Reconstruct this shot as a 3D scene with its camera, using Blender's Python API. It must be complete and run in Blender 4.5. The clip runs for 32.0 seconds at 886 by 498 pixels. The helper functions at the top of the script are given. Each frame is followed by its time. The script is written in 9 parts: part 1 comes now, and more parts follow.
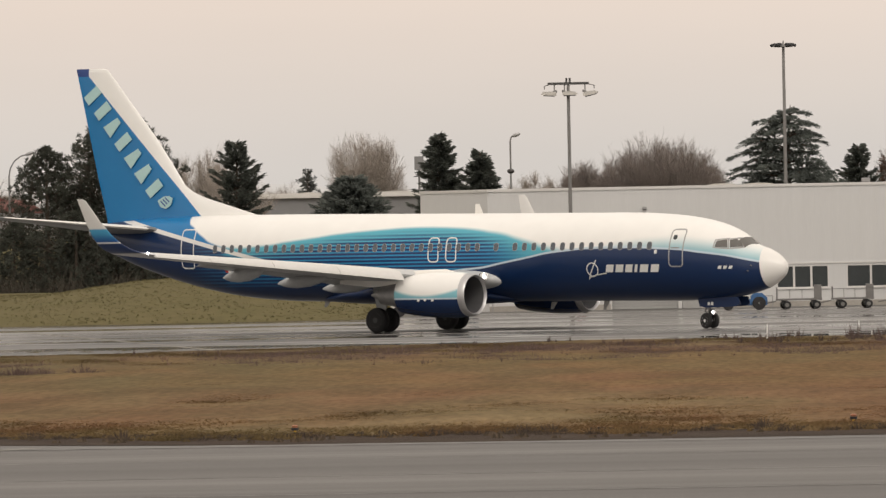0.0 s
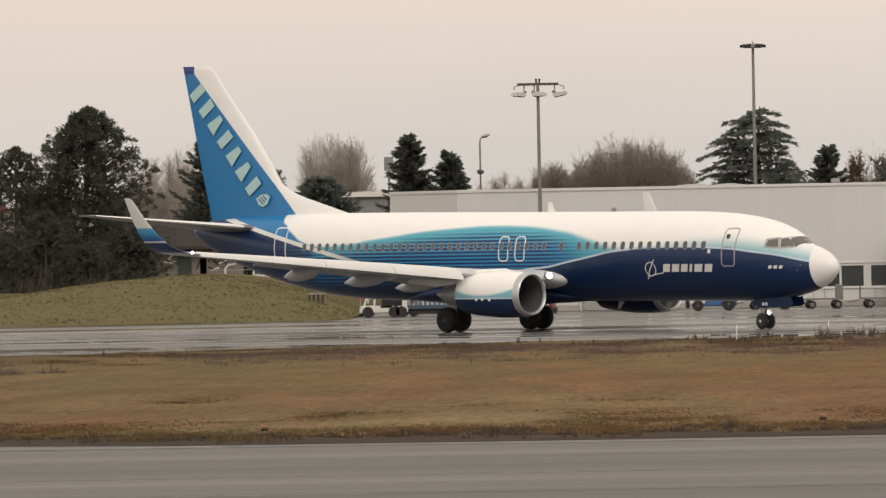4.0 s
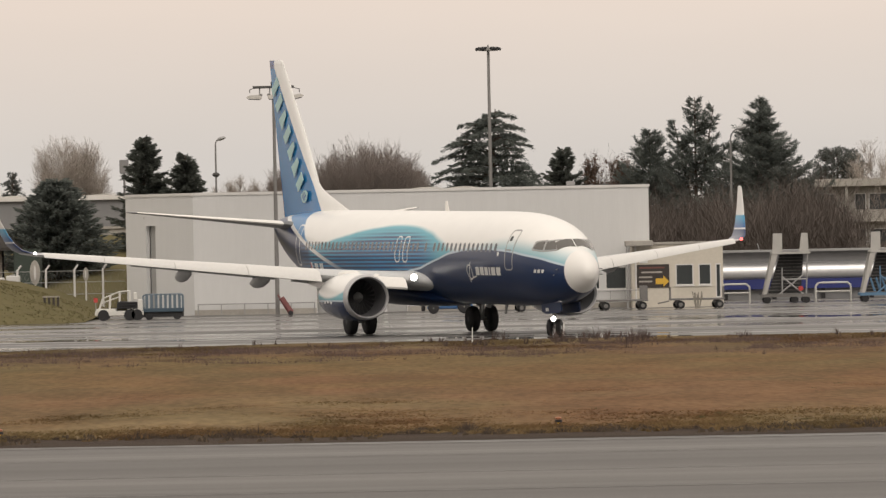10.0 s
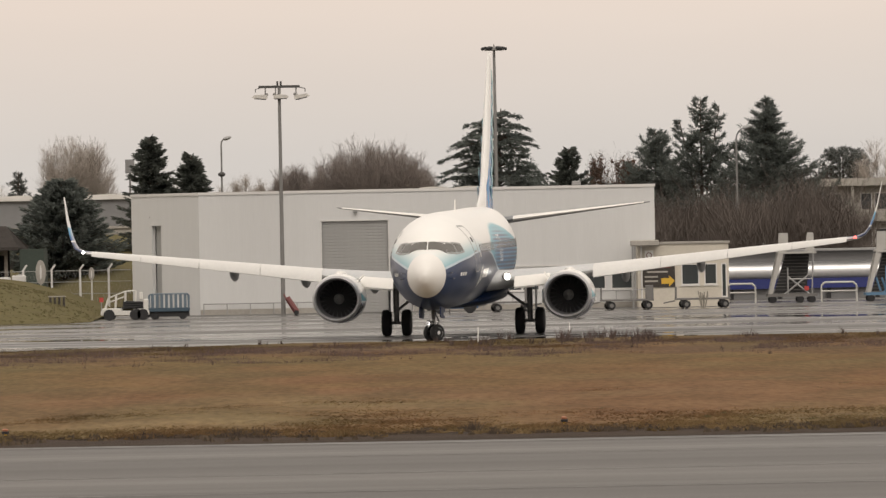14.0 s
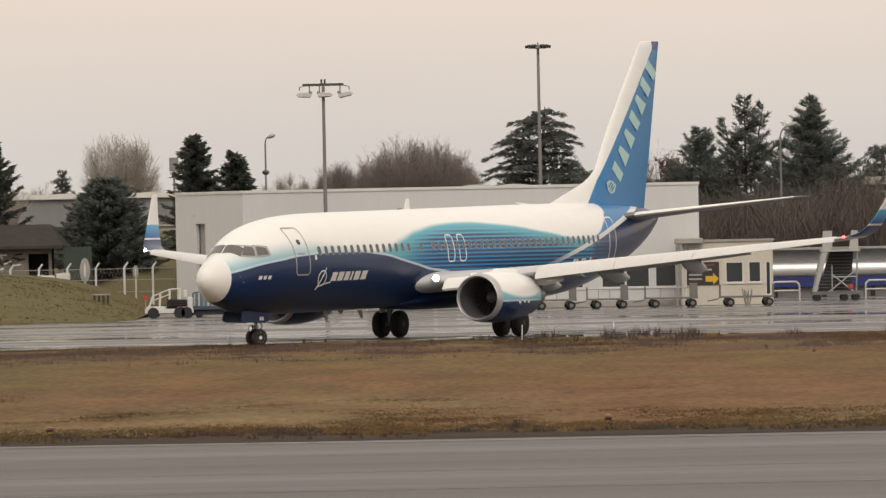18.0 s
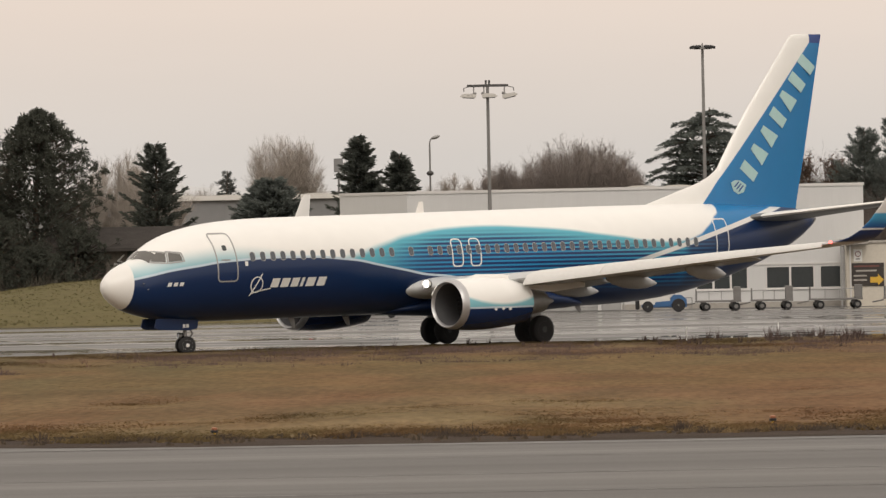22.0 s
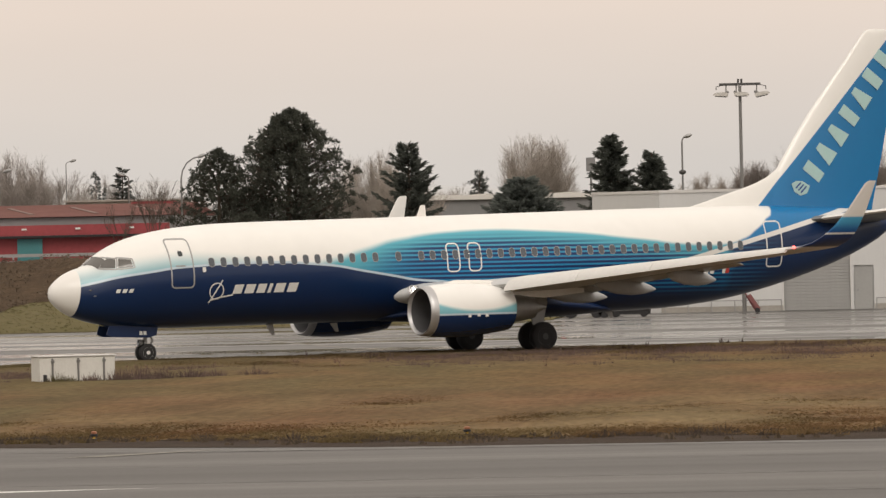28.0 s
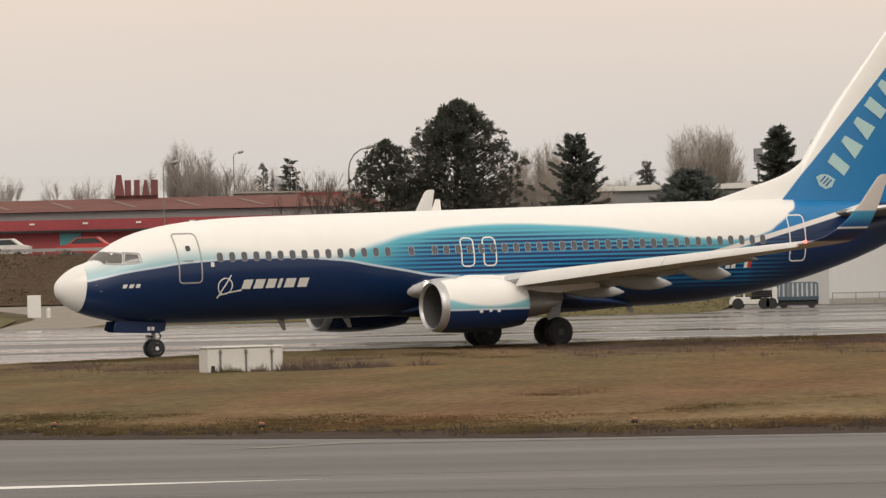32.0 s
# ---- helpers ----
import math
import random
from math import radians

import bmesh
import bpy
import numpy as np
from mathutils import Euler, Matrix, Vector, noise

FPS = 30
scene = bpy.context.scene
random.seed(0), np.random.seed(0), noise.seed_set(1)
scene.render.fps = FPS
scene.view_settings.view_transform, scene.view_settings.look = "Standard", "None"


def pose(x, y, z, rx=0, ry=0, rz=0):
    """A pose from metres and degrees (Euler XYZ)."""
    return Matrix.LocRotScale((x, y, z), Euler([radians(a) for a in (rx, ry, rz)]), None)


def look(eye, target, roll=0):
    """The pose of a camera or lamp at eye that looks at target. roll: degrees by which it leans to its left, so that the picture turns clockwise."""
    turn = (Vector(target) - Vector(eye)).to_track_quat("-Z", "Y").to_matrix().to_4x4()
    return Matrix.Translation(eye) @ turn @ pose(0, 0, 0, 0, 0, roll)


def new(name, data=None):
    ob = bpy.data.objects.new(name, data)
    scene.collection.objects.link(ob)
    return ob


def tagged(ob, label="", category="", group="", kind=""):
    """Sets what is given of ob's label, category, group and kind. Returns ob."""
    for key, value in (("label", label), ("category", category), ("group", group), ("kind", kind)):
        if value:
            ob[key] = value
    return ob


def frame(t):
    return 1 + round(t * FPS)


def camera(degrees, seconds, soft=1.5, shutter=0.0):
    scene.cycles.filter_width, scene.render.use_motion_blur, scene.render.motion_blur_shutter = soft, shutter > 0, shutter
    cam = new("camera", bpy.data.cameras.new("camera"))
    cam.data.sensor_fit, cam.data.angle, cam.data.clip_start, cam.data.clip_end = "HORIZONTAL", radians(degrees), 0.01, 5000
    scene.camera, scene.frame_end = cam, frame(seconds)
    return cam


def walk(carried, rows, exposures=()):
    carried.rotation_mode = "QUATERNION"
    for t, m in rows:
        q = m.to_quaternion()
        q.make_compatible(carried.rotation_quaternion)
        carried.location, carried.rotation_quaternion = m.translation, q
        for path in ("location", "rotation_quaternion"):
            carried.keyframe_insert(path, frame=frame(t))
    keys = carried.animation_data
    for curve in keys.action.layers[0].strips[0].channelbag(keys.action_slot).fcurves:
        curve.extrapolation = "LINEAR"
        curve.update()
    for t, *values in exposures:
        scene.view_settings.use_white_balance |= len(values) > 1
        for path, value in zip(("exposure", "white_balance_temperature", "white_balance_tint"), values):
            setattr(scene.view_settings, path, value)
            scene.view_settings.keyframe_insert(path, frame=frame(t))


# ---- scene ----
cam = camera(7.689, 32.0, soft=1.4)
EYE = (0.0, 0.0, 4.459)


def aim(pan, tilt, roll):
    """Tripod head: degrees to the right, up, and lean to the right."""
    return Matrix.Translation(EYE) @ pose(0, 0, 0, 90 + tilt, 0, -pan) @ pose(0, 0, 0, 0, 0, -roll)


PAN = [
    (0, -2.511, -0.138, 1.110),
    (0.5, -2.511, -0.137, 1.114),
    (1, -2.511, -0.138, 1.095),
    (1.5, -2.510, -0.137, 1.098),
    (2, -2.511, -0.139, 1.102),
    (2.5, -2.510, -0.139, 1.092),
    (4.5, -2.014, -0.140, 1.107),
    (5, -1.720, -0.146, 1.104),
    (5.5, -1.469, -0.141, 1.085),
    (6, -1.146, -0.145, 1.049),
    (6.5, -0.738, -0.135, 1.034),
    (7, -0.359, -0.149, 1.057),
    (7.5, -0.057, -0.145, 1.080),
    (8, 0.173, -0.146, 1.082),
    (8.5, 0.265, -0.148, 1.104),
    (9, 0.121, -0.157, 1.122),
    (9.5, 0.068, -0.157, 1.127),
    (10, 0.050, -0.157, 1.124),
    (10.5, 0.034, -0.157, 1.127),
    (11, 0.020, -0.156, 1.152),
    (11.5, 0.013, -0.158, 1.153),
    (12, 0.007, -0.158, 1.156),
    (12.5, 0.000, -0.160, 1.152),
    (13, 0.000, -0.160, 1.173),
    (13.5, 0.000, -0.159, 1.150),
    (14, 0.000, -0.159, 1.128),
    (14.5, 0.000, -0.158, 1.107),
    (16.5, -0.007, -0.160, 1.134),
    (17, -0.051, -0.160, 1.125),
    (17.5, -0.189, -0.171, 1.134),
    (18, -0.383, -0.169, 1.144),
    (18.5, -0.579, -0.163, 1.126),
    (19, -0.820, -0.151, 1.163),
    (19.5, -1.016, -0.149, 1.163),
    (20, -1.232, -0.146, 1.138),
    (20.5, -1.369, -0.148, 1.110),
    (21, -1.487, -0.146, 1.098),
    (21.5, -1.648, -0.136, 1.140),
    (22, -1.811, -0.133, 1.150),
    (22.5, -1.993, -0.138, 1.165),
    (23, -2.165, -0.128, 1.189),
    (23.5, -2.340, -0.128, 1.186),
    (24, -2.529, -0.128, 1.206),
    (24.5, -2.636, -0.131, 1.218),
    (25, -2.801, -0.113, 1.227),
    (25.5, -2.966, -0.125, 1.225),
    (27.5, -3.772, -0.113, 1.228),
    (28, -4.004, -0.096, 1.240),
    (28.5, -4.182, -0.129, 1.263),
    (29, -4.374, -0.180, 1.259),
    (29.5, -4.558, -0.151, 1.272),
    (30, -4.753, -0.153, 1.292),
    (30.5, -4.947, -0.139, 1.304),
    (31, -5.143, -0.124, 1.280),
    (31.5, -5.267, -0.123, 1.275),
    (32, -5.460, -0.142, 1.281),
]
EXPOSURE = [(0.0, 0.0), (32.0, 0.0)]
walk(cam, [(t, aim(p, v, r)) for t, p, v, r in PAN], EXPOSURE)

# seconds, nose wheel x, y, heading of the airliner
TAXI = [
    (0, -1.05, 293.23, -31.01),
    (0.5, -0.66, 292.73, -31.41),
    (1, -0.20, 292.23, -31.95),
    (1.5, 0.24, 291.72, -32.77),
    (2, 0.74, 291.18, -33.73),
    (2.5, 1.21, 290.61, -34.73),
    (4.5, 3.21, 288.18, -40.83),
    (5, 3.62, 287.38, -42.92),
    (5.5, 4.00, 286.39, -44.93),
    (6, 4.41, 285.28, -47.10),
    (6.5, 4.74, 284.13, -49.17),
    (7, 5.05, 282.93, -51.51),
    (7.5, 5.23, 281.69, -53.99),
    (8, 5.35, 280.37, -56.74),
    (8.5, 5.38, 278.98, -59.51),
    (9, 5.31, 277.55, -62.74),
    (9.5, 5.11, 276.13, -65.82),
    (10, 4.83, 274.75, -68.97),
    (10.5, 4.50, 273.43, -71.83),
    (11, 4.07, 272.19, -74.92),
    (11.5, 3.54, 271.03, -78.00),
    (12, 2.93, 269.94, -81.26),
    (12.5, 2.15, 268.92, -84.64),
    (13, 1.33, 267.97, -88.12),
    (13.5, 0.47, 267.05, -91.37),
    (14, -0.43, 266.19, -94.59),
    (14.5, -1.37, 265.39, -97.69),
    (16.5, -5.68, 262.37, -110.21),
    (17, -6.85, 261.55, -113.28),
    (17.5, -7.96, 260.68, -116.19),
    (18, -9.16, 259.79, -119.04),
    (18.5, -10.27, 258.91, -121.69),
    (19, -11.47, 258.06, -124.39),
    (19.5, -12.57, 257.27, -126.80),
    (20, -13.75, 256.57, -129.26),
    (20.5, -14.84, 255.97, -131.41),
    (21, -15.98, 255.44, -133.46),
    (21.5, -17.02, 254.96, -135.29),
    (22, -18.09, 254.52, -136.92),
    (22.5, -19.06, 254.13, -138.23),
    (23, -20.07, 253.74, -139.42),
    (23.5, -20.98, 253.35, -140.47),
    (24, -21.96, 252.94, -141.37),
    (24.5, -22.85, 252.50, -142.26),
    (25, -23.77, 252.03, -143.09),
    (25.5, -24.62, 251.56, -143.83),
    (27.5, -28.04, 249.67, -146.12),
    (28, -28.86, 249.21, -146.42),
    (28.5, -29.61, 248.82, -146.59),
    (29, -30.38, 248.44, -146.65),
    (29.5, -31.09, 248.07, -146.72),
    (30, -31.83, 247.68, -146.78),
    (30.5, -32.48, 247.29, -146.77),
    (31, -33.22, 246.87, -146.78),
    (31.5, -33.87, 246.45, -146.69),
    (32, -34.53, 246.03, -146.60),
]

# ---- light ----
SUN_EL, SUN_AZ = 42.0, 168.0          # elevation, and bearing from +y clockwise
world = bpy.data.worlds.new("overcast_sky")
scene.world = world
world.use_nodes = True
wn, wl = world.node_tree.nodes, world.node_tree.links
wn.clear()
w_out = wn.new("ShaderNodeOutputWorld")
w_bg = wn.new("ShaderNodeBackground")
w_sky = wn.new("ShaderNodeTexSky")
w_sky.sky_type, w_sky.sun_disc = "NISHITA", False
w_sky.sun_elevation, w_sky.sun_rotation = radians(SUN_EL), radians(SUN_AZ)
w_sky.dust_density, w_sky.air_density = 6.0, 1.0
w_dim = wn.new("ShaderNodeVectorMath")
w_dim.operation = "SCALE"
w_dim.inputs["Scale"].default_value = 0.10
w_tc = wn.new("ShaderNodeTexCoord")
w_sep = wn.new("ShaderNodeSeparateXYZ")
w_ramp = wn.new("ShaderNodeValToRGB")
w_ramp.color_ramp.elements[0].position, w_ramp.color_ramp.elements[0].color = 0.0, (0.688, 0.645, 0.600, 1)
w_ramp.color_ramp.elements[1].position, w_ramp.color_ramp.elements[1].color = 1.0, (1.12, 1.0, 0.88, 1)
for at, col in ((0.010, (0.708, 0.657, 0.610)), (0.018, (0.758, 0.685, 0.622)), (0.0355, (0.872, 0.742, 0.645)), (0.06, (0.92, 0.79, 0.69)), (0.12, (0.95, 0.85, 0.745))):
    w_el = w_ramp.color_ramp.elements.new(at)
    w_el.color = (*col, 1)
w_cloud = wn.new("ShaderNodeTexNoise")
w_cloud.inputs["Scale"].default_value = 7.0
w_cloud.inputs["Detail"].default_value = 4.0
w_map = wn.new("ShaderNodeMapping")
w_map.inputs["Scale"].default_value = (1, 1, 5)
w_cr = wn.new("ShaderNodeMapRange")
w_cr.inputs["To Min"].default_value, w_cr.inputs["To Max"].default_value = 0.93, 1.07
w_mul = wn.new("ShaderNodeVectorMath")
w_mul.operation = "SCALE"
w_mix = wn.new("ShaderNodeMix")
w_mix.data_type = "RGBA"
w_mix.inputs["Factor"].default_value = 0.93
wl.new(w_tc.outputs["Generated"], w_sep.inputs[0])
wl.new(w_sep.outputs["Z"], w_ramp.inputs["Fac"])
wl.new(w_tc.outputs["Generated"], w_map.inputs["Vector"])
wl.new(w_map.outputs[0], w_cloud.inputs["Vector"])
wl.new(w_cloud.outputs["Fac"], w_cr.inputs["Value"])
wl.new(w_ramp.outputs["Color"], w_mul.inputs[0])
wl.new(w_cr.outputs[0], w_mul.inputs["Scale"])
wl.new(w_sky.outputs[0], w_dim.inputs[0])
wl.new(w_dim.outputs[0], w_mix.inputs["A"])
wl.new(w_mul.outputs[0], w_mix.inputs["B"])
wl.new(w_mix.outputs["Result"], w_bg.inputs["Color"])
w_bg.inputs["Strength"].default_value = 1.0
wl.new(w_bg.outputs[0], w_out.inputs["Surface"])

sun = new("sun", bpy.data.lights.new("sun", "SUN"))
sun.data.energy, sun.data.angle, sun.data.color = 0.9, radians(25), (1.0, 0.93, 0.84)
_a, _e = radians(SUN_AZ), radians(SUN_EL)
sun.matrix_world = look((60 * math.sin(_a), 60 * math.cos(_a), 60 * math.tan(_e)), (0, 0, 0))


# ---- materials ----
def mat(name, color, rough=0.6, metal=0.0, vary=0.15, scale=1.0, bump=0.0, bump_scale=20.0, random_amt=0.0,
        stretch=(1, 1, 1), spec=0.5, emit=None, coat=0.0, island=False):
    m = bpy.data.materials.new(name)
    m.use_nodes = True
    nt = m.node_tree
    b = nt.nodes["Principled BSDF"]
    b.inputs["Roughness"].default_value = rough
    b.inputs["Metallic"].default_value = metal
    b.inputs["Specular IOR Level"].default_value = spec
    b.inputs["Coat Weight"].default_value = coat
    tc = nt.nodes.new("ShaderNodeTexCoord")
    mp = nt.nodes.new("ShaderNodeMapping")
    mp.inputs["Scale"].default_value = stretch
    nt.links.new(tc.outputs["Object"], mp.inputs["Vector"])
    n1 = nt.nodes.new("ShaderNodeTexNoise")
    n1.inputs["Scale"].default_value, n1.inputs["Detail"].default_value = scale, 6
    n2 = nt.nodes.new("ShaderNodeTexNoise")
    n2.inputs["Scale"].default_value, n2.inputs["Detail"].default_value = scale * 9, 3
    nt.links.new(mp.outputs[0], n1.inputs["Vector"])
    nt.links.new(mp.outputs[0], n2.inputs["Vector"])
    add = nt.nodes.new("ShaderNodeMath")
    add.operation = "ADD"
    nt.links.new(n1.outputs["Fac"], add.inputs[0])
    nt.links.new(n2.outputs["Fac"], add.inputs[1])
    mr = nt.nodes.new("ShaderNodeMapRange")
    mr.inputs["From Min"].default_value, mr.inputs["From Max"].default_value = 0.6, 1.4
    mr.inputs["To Min"].default_value, mr.inputs["To Max"].default_value = 1 - vary, 1 + vary
    nt.links.new(add.outputs[0], mr.inputs["Value"])
    val = mr.outputs[0]
    if random_amt:
        src = nt.nodes.new("ShaderNodeNewGeometry").outputs["Random Per Island"] if island else \
            nt.nodes.new("ShaderNodeObjectInfo").outputs["Random"]
        r2 = nt.nodes.new("ShaderNodeMapRange")
        r2.inputs["To Min"].default_value, r2.inputs["To Max"].default_value = 1 - random_amt, 1 + random_amt
        nt.links.new(src, r2.inputs["Value"])
        mm = nt.nodes.new("ShaderNodeMath")
        mm.operation = "MULTIPLY"
        nt.links.new(val, mm.inputs[0])
        nt.links.new(r2.outputs[0], mm.inputs[1])
        val = mm.outputs[0]
    sc = nt.nodes.new("ShaderNodeVectorMath")
    sc.operation = "SCALE"
    sc.inputs[0].default_value = color[:3]
    nt.links.new(val, sc.inputs["Scale"])
    nt.links.new(sc.outputs[0], b.inputs["Base Color"])
    if bump:
        nb = nt.nodes.new("ShaderNodeTexNoise")
        nb.inputs["Scale"].default_value, nb.inputs["Detail"].default_value = bump_scale, 5
        nt.links.new(mp.outputs[0], nb.inputs["Vector"])
        bp = nt.nodes.new("ShaderNodeBump")
        bp.inputs["Strength"].default_value, bp.inputs["Distance"].default_value = 1.0, bump
        nt.links.new(nb.outputs["Fac"], bp.inputs["Height"])
        nt.links.new(bp.outputs[0], b.inputs["Normal"])
    if emit:
        b.inputs["Emission Color"].default_value = (*emit[:3], 1)
        b.inputs["Emission Strength"].default_value = emit[3]
    return m


M = dict(
    white=mat("white_paint", (0.83, 0.81, 0.775), 0.28, vary=0.03, scale=0.6, coat=0.3),
    wing_grey=mat("light_grey_wing_paint", (0.53, 0.54, 0.55), 0.45, vary=0.06, scale=0.7),
    # shade of the tailplane's underside is put into this grey
    tail_shade_grey=mat("tail_grey_with_underside_shade", (0.20, 0.205, 0.21), 0.4, vary=0.08, scale=0.7),
    slat=mat("pale_slat_paint", (0.66, 0.655, 0.64), 0.35, vary=0.05, scale=0.8),
    under_grey=mat("grey_underside_paint", (0.36, 0.37, 0.38), 0.4, vary=0.08, scale=0.7),
    navy=mat("navy_paint", (0.005, 0.020, 0.074), 0.45, vary=0.06, scale=0.5, spec=0.35),
    steel=mat("dull_steel", (0.30, 0.30, 0.30), 0.45, metal=0.6, vary=0.15, scale=4),
    galv=mat("galvanised_steel", (0.34, 0.34, 0.34), 0.5, metal=0.4, vary=0.12, scale=3),
    dark=mat("dark_cavity", (0.015, 0.015, 0.017), 0.6, vary=0.1),
    rubber=mat("tyre_rubber", (0.018, 0.018, 0.020), 0.75, vary=0.2, scale=5),
    hub=mat("wheel_hub_paint", (0.80, 0.79, 0.78), 0.4, vary=0.1, scale=5),
    glass=mat("dark_window_glass", (0.035, 0.042, 0.045), 0.08, vary=0.1, spec=0.7),
    # beige-grey base takes in the sky mirrored by the panes
    cockpit=mat("cockpit_glass_with_sky_tint", (0.11, 0.105, 0.098), 0.10, vary=0.1, spec=0.7),
    cabin=mat("cabin_window_pane", (0.080, 0.092, 0.110), 0.15, vary=0.1, spec=0.6),
    hub_dark=mat("dark_wheel_rim", (0.05, 0.05, 0.052), 0.6, vary=0.2, scale=5),
    frame_grey=mat("window_surround_metal", (0.34, 0.34, 0.34), 0.4, metal=0.2, vary=0.05),
    mark_white=mat("white_marking", (0.72, 0.72, 0.70), 0.35, vary=0.04),
    mark_pale=mat("pale_green_marking", (0.42, 0.62, 0.62), 0.35, vary=0.05),
    mark_blue=mat("deep_blue_marking", (0.012, 0.05, 0.24), 0.35, vary=0.05),
    red=mat("red_paint", (0.45, 0.05, 0.045), 0.45, vary=0.12, scale=2),
    lamp_white=mat("landing_lamp", (0.9, 0.9, 0.9), 0.2, emit=(1.0, 0.94, 0.86, 26)),
    lamp_tip=mat("white_position_lamp", (0.9, 0.9, 0.9), 0.2, emit=(1.0, 0.95, 0.90, 9)),
    lamp_red=mat("red_beacon", (0.6, 0.05, 0.05), 0.3, emit=(1.0, 0.12, 0.10, 4)),
    cladding=mat("white_steel_cladding", (0.585, 0.588, 0.59), 0.5, vary=0.035, scale=0.35, bump=0.0006, bump_scale=3, stretch=(6, 6, .4)),
    trim=mat("pale_metal_trim", (0.62, 0.61, 0.60), 0.45, vary=0.05),
    shutter=mat("grey_roller_shutter", (0.34, 0.34, 0.335), 0.5, vary=0.06, scale=0.8),
    cream=mat("cream_render", (0.56, 0.52, 0.45), 0.8, vary=0.07, scale=0.8, bump=0.003),
    concrete=mat("weathered_concrete", (0.36, 0.34, 0.31), 0.85, vary=0.2, scale=0.7, bump=0.01),
    grey_wall=mat("grey_wall_panel", (0.225, 0.225, 0.23), 0.7, vary=0.08, scale=0.2),
    roof_white=mat("pale_roof_membrane", (0.70, 0.68, 0.65), 0.6, vary=0.08, scale=0.2),
    roof_red=mat("weathered_red_brown_roof_sheet", (0.170, 0.085, 0.076), 0.95, vary=0.2, scale=0.25, spec=0.05),
    roof_dark=mat("dark_roof_tile", (0.052, 0.047, 0.044), 0.95, spec=0.05, vary=0.25, scale=1.5, bump=0.02),
    brown_sign=mat("dark_brown_sign", (0.035, 0.028, 0.024), 0.5, vary=0.1),
    yellow=mat("yellow_paint", (0.62, 0.38, 0.04), 0.5, vary=0.08),
    blue_paint=mat("blue_vehicle_paint", (0.035, 0.11, 0.26), 0.4, vary=0.12, scale=2),
    veh_white=mat("white_vehicle_paint", (0.62, 0.61, 0.58), 0.4, vary=0.1, scale=2),
    band_blue=mat("dark_blue_band", (0.02, 0.03, 0.16), 0.4, vary=0.08),
    teal_panel=mat("teal_panel", (0.06, 0.22, 0.24), 0.5, vary=0.1),
)


# ---- mesh helpers ----
def finish(name, bm, material, smooth=True, angle=35):
    me = bpy.data.meshes.new(name)
    bmesh.ops.recalc_face_normals(bm, faces=bm.faces)
    bm.to_mesh(me)
    bm.free()
    me.materials.append(material)
    if smooth:
        me.shade_smooth()
        me.set_sharp_from_angle(angle=radians(angle))
    return me


def part(name, bm, material, parent, label="", smooth=True, angle=35):
    ob = new(name, finish(name, bm, material, smooth, angle))
    ob.parent = parent
    return tagged(ob, label)


def thing(name, label, category, m=None, group="", kind=""):
    ob = new(name)
    ob.empty_display_size = 0.3
    if m is not None:
        ob.matrix_basis = m
    return tagged(ob, label, category, group, kind)


def slab(name, bm, material, label, category="", kind="structure", smooth=False):
    ob = new(name, finish(name, bm, material, smooth))
    return tagged(ob, label, category, kind=kind)


def add_box(bm, x0, x1, y0, y1, z0, z1, bevel=0.0, m=None):
    t = Matrix.Translation(((x0 + x1) / 2, (y0 + y1) / 2, (z0 + z1) / 2)) @ Matrix.Diagonal((abs(x1 - x0), abs(y1 - y0), abs(z1 - z0), 1))
    if m is not None:
        t = m @ t
    r = bmesh.ops.create_cube(bm, size=1.0, matrix=t)
    if bevel:
        es = {e for v in r["verts"] for e in v.link_edges}
        bmesh.ops.bevel(bm, geom=list(es), offset=bevel, segments=1, affect="EDGES", profile=0.5)
    return bm


def box(x0, x1, y0, y1, z0, z1, bevel=0.0, m=None):
    return add_box(bmesh.new(), x0, x1, y0, y1, z0, z1, bevel, m)


def add_rod(bm, a, b, r0, r1=None, seg=8):
    a, b = Vector(a), Vector(b)
    d = b - a
    q = d.to_track_quat("Z", "Y").to_matrix().to_4x4()
    m = Matrix.Translation((a + b) / 2) @ q
    bmesh.ops.create_cone(bm, cap_ends=True, segments=seg, radius1=r0, radius2=r0 if r1 is None else r1, depth=d.length, matrix=m)
    return bm


def rod(a, b, r0, r1=None, seg=10):
    return add_rod(bmesh.new(), a, b, r0, r1, seg)


def add_loft(bm, rings, cap0=True, cap1=True, closed=True):
    rows = [[bm.verts.new(p) for p in ring] for ring in rings]
    n = len(rows[0])
    for r0, r1 in zip(rows, rows[1:]):
        for i in range(n if closed else n - 1):
            j = (i + 1) % n
            bm.faces.new((r0[i], r0[j], r1[j], r1[i]))
    if cap0:
        bm.faces.new(rows[0][::-1])
    if cap1:
        bm.faces.new(rows[-1])
    return bm


def add_lathe(bm, profile, seg, m):
    """profile: (along x, radius) pairs, turned about the x axis."""
    rings = [[m @ Vector((x, r * math.cos(2 * math.pi * k / seg), r * math.sin(2 * math.pi * k / seg))) for k in range(seg)]
             for x, r in profile]
    return add_loft(bm, rings)


def add_prism(bm, pts, depth, m):
    """A plate: outline pts (u, v) in the local xz plane, depth along local -y to +y."""
    a = [bm.verts.new(m @ Vector((u, -depth / 2, v))) for u, v in pts]
    b = [bm.verts.new(m @ Vector((u, depth / 2, v))) for u, v in pts]
    n = len(pts)
    bm.faces.new(a)
    bm.faces.new(b[::-1])
    for i in range(n):
        bm.faces.new((a[i], b[i], b[(i + 1) % n], a[(i + 1) % n]))
    return bm


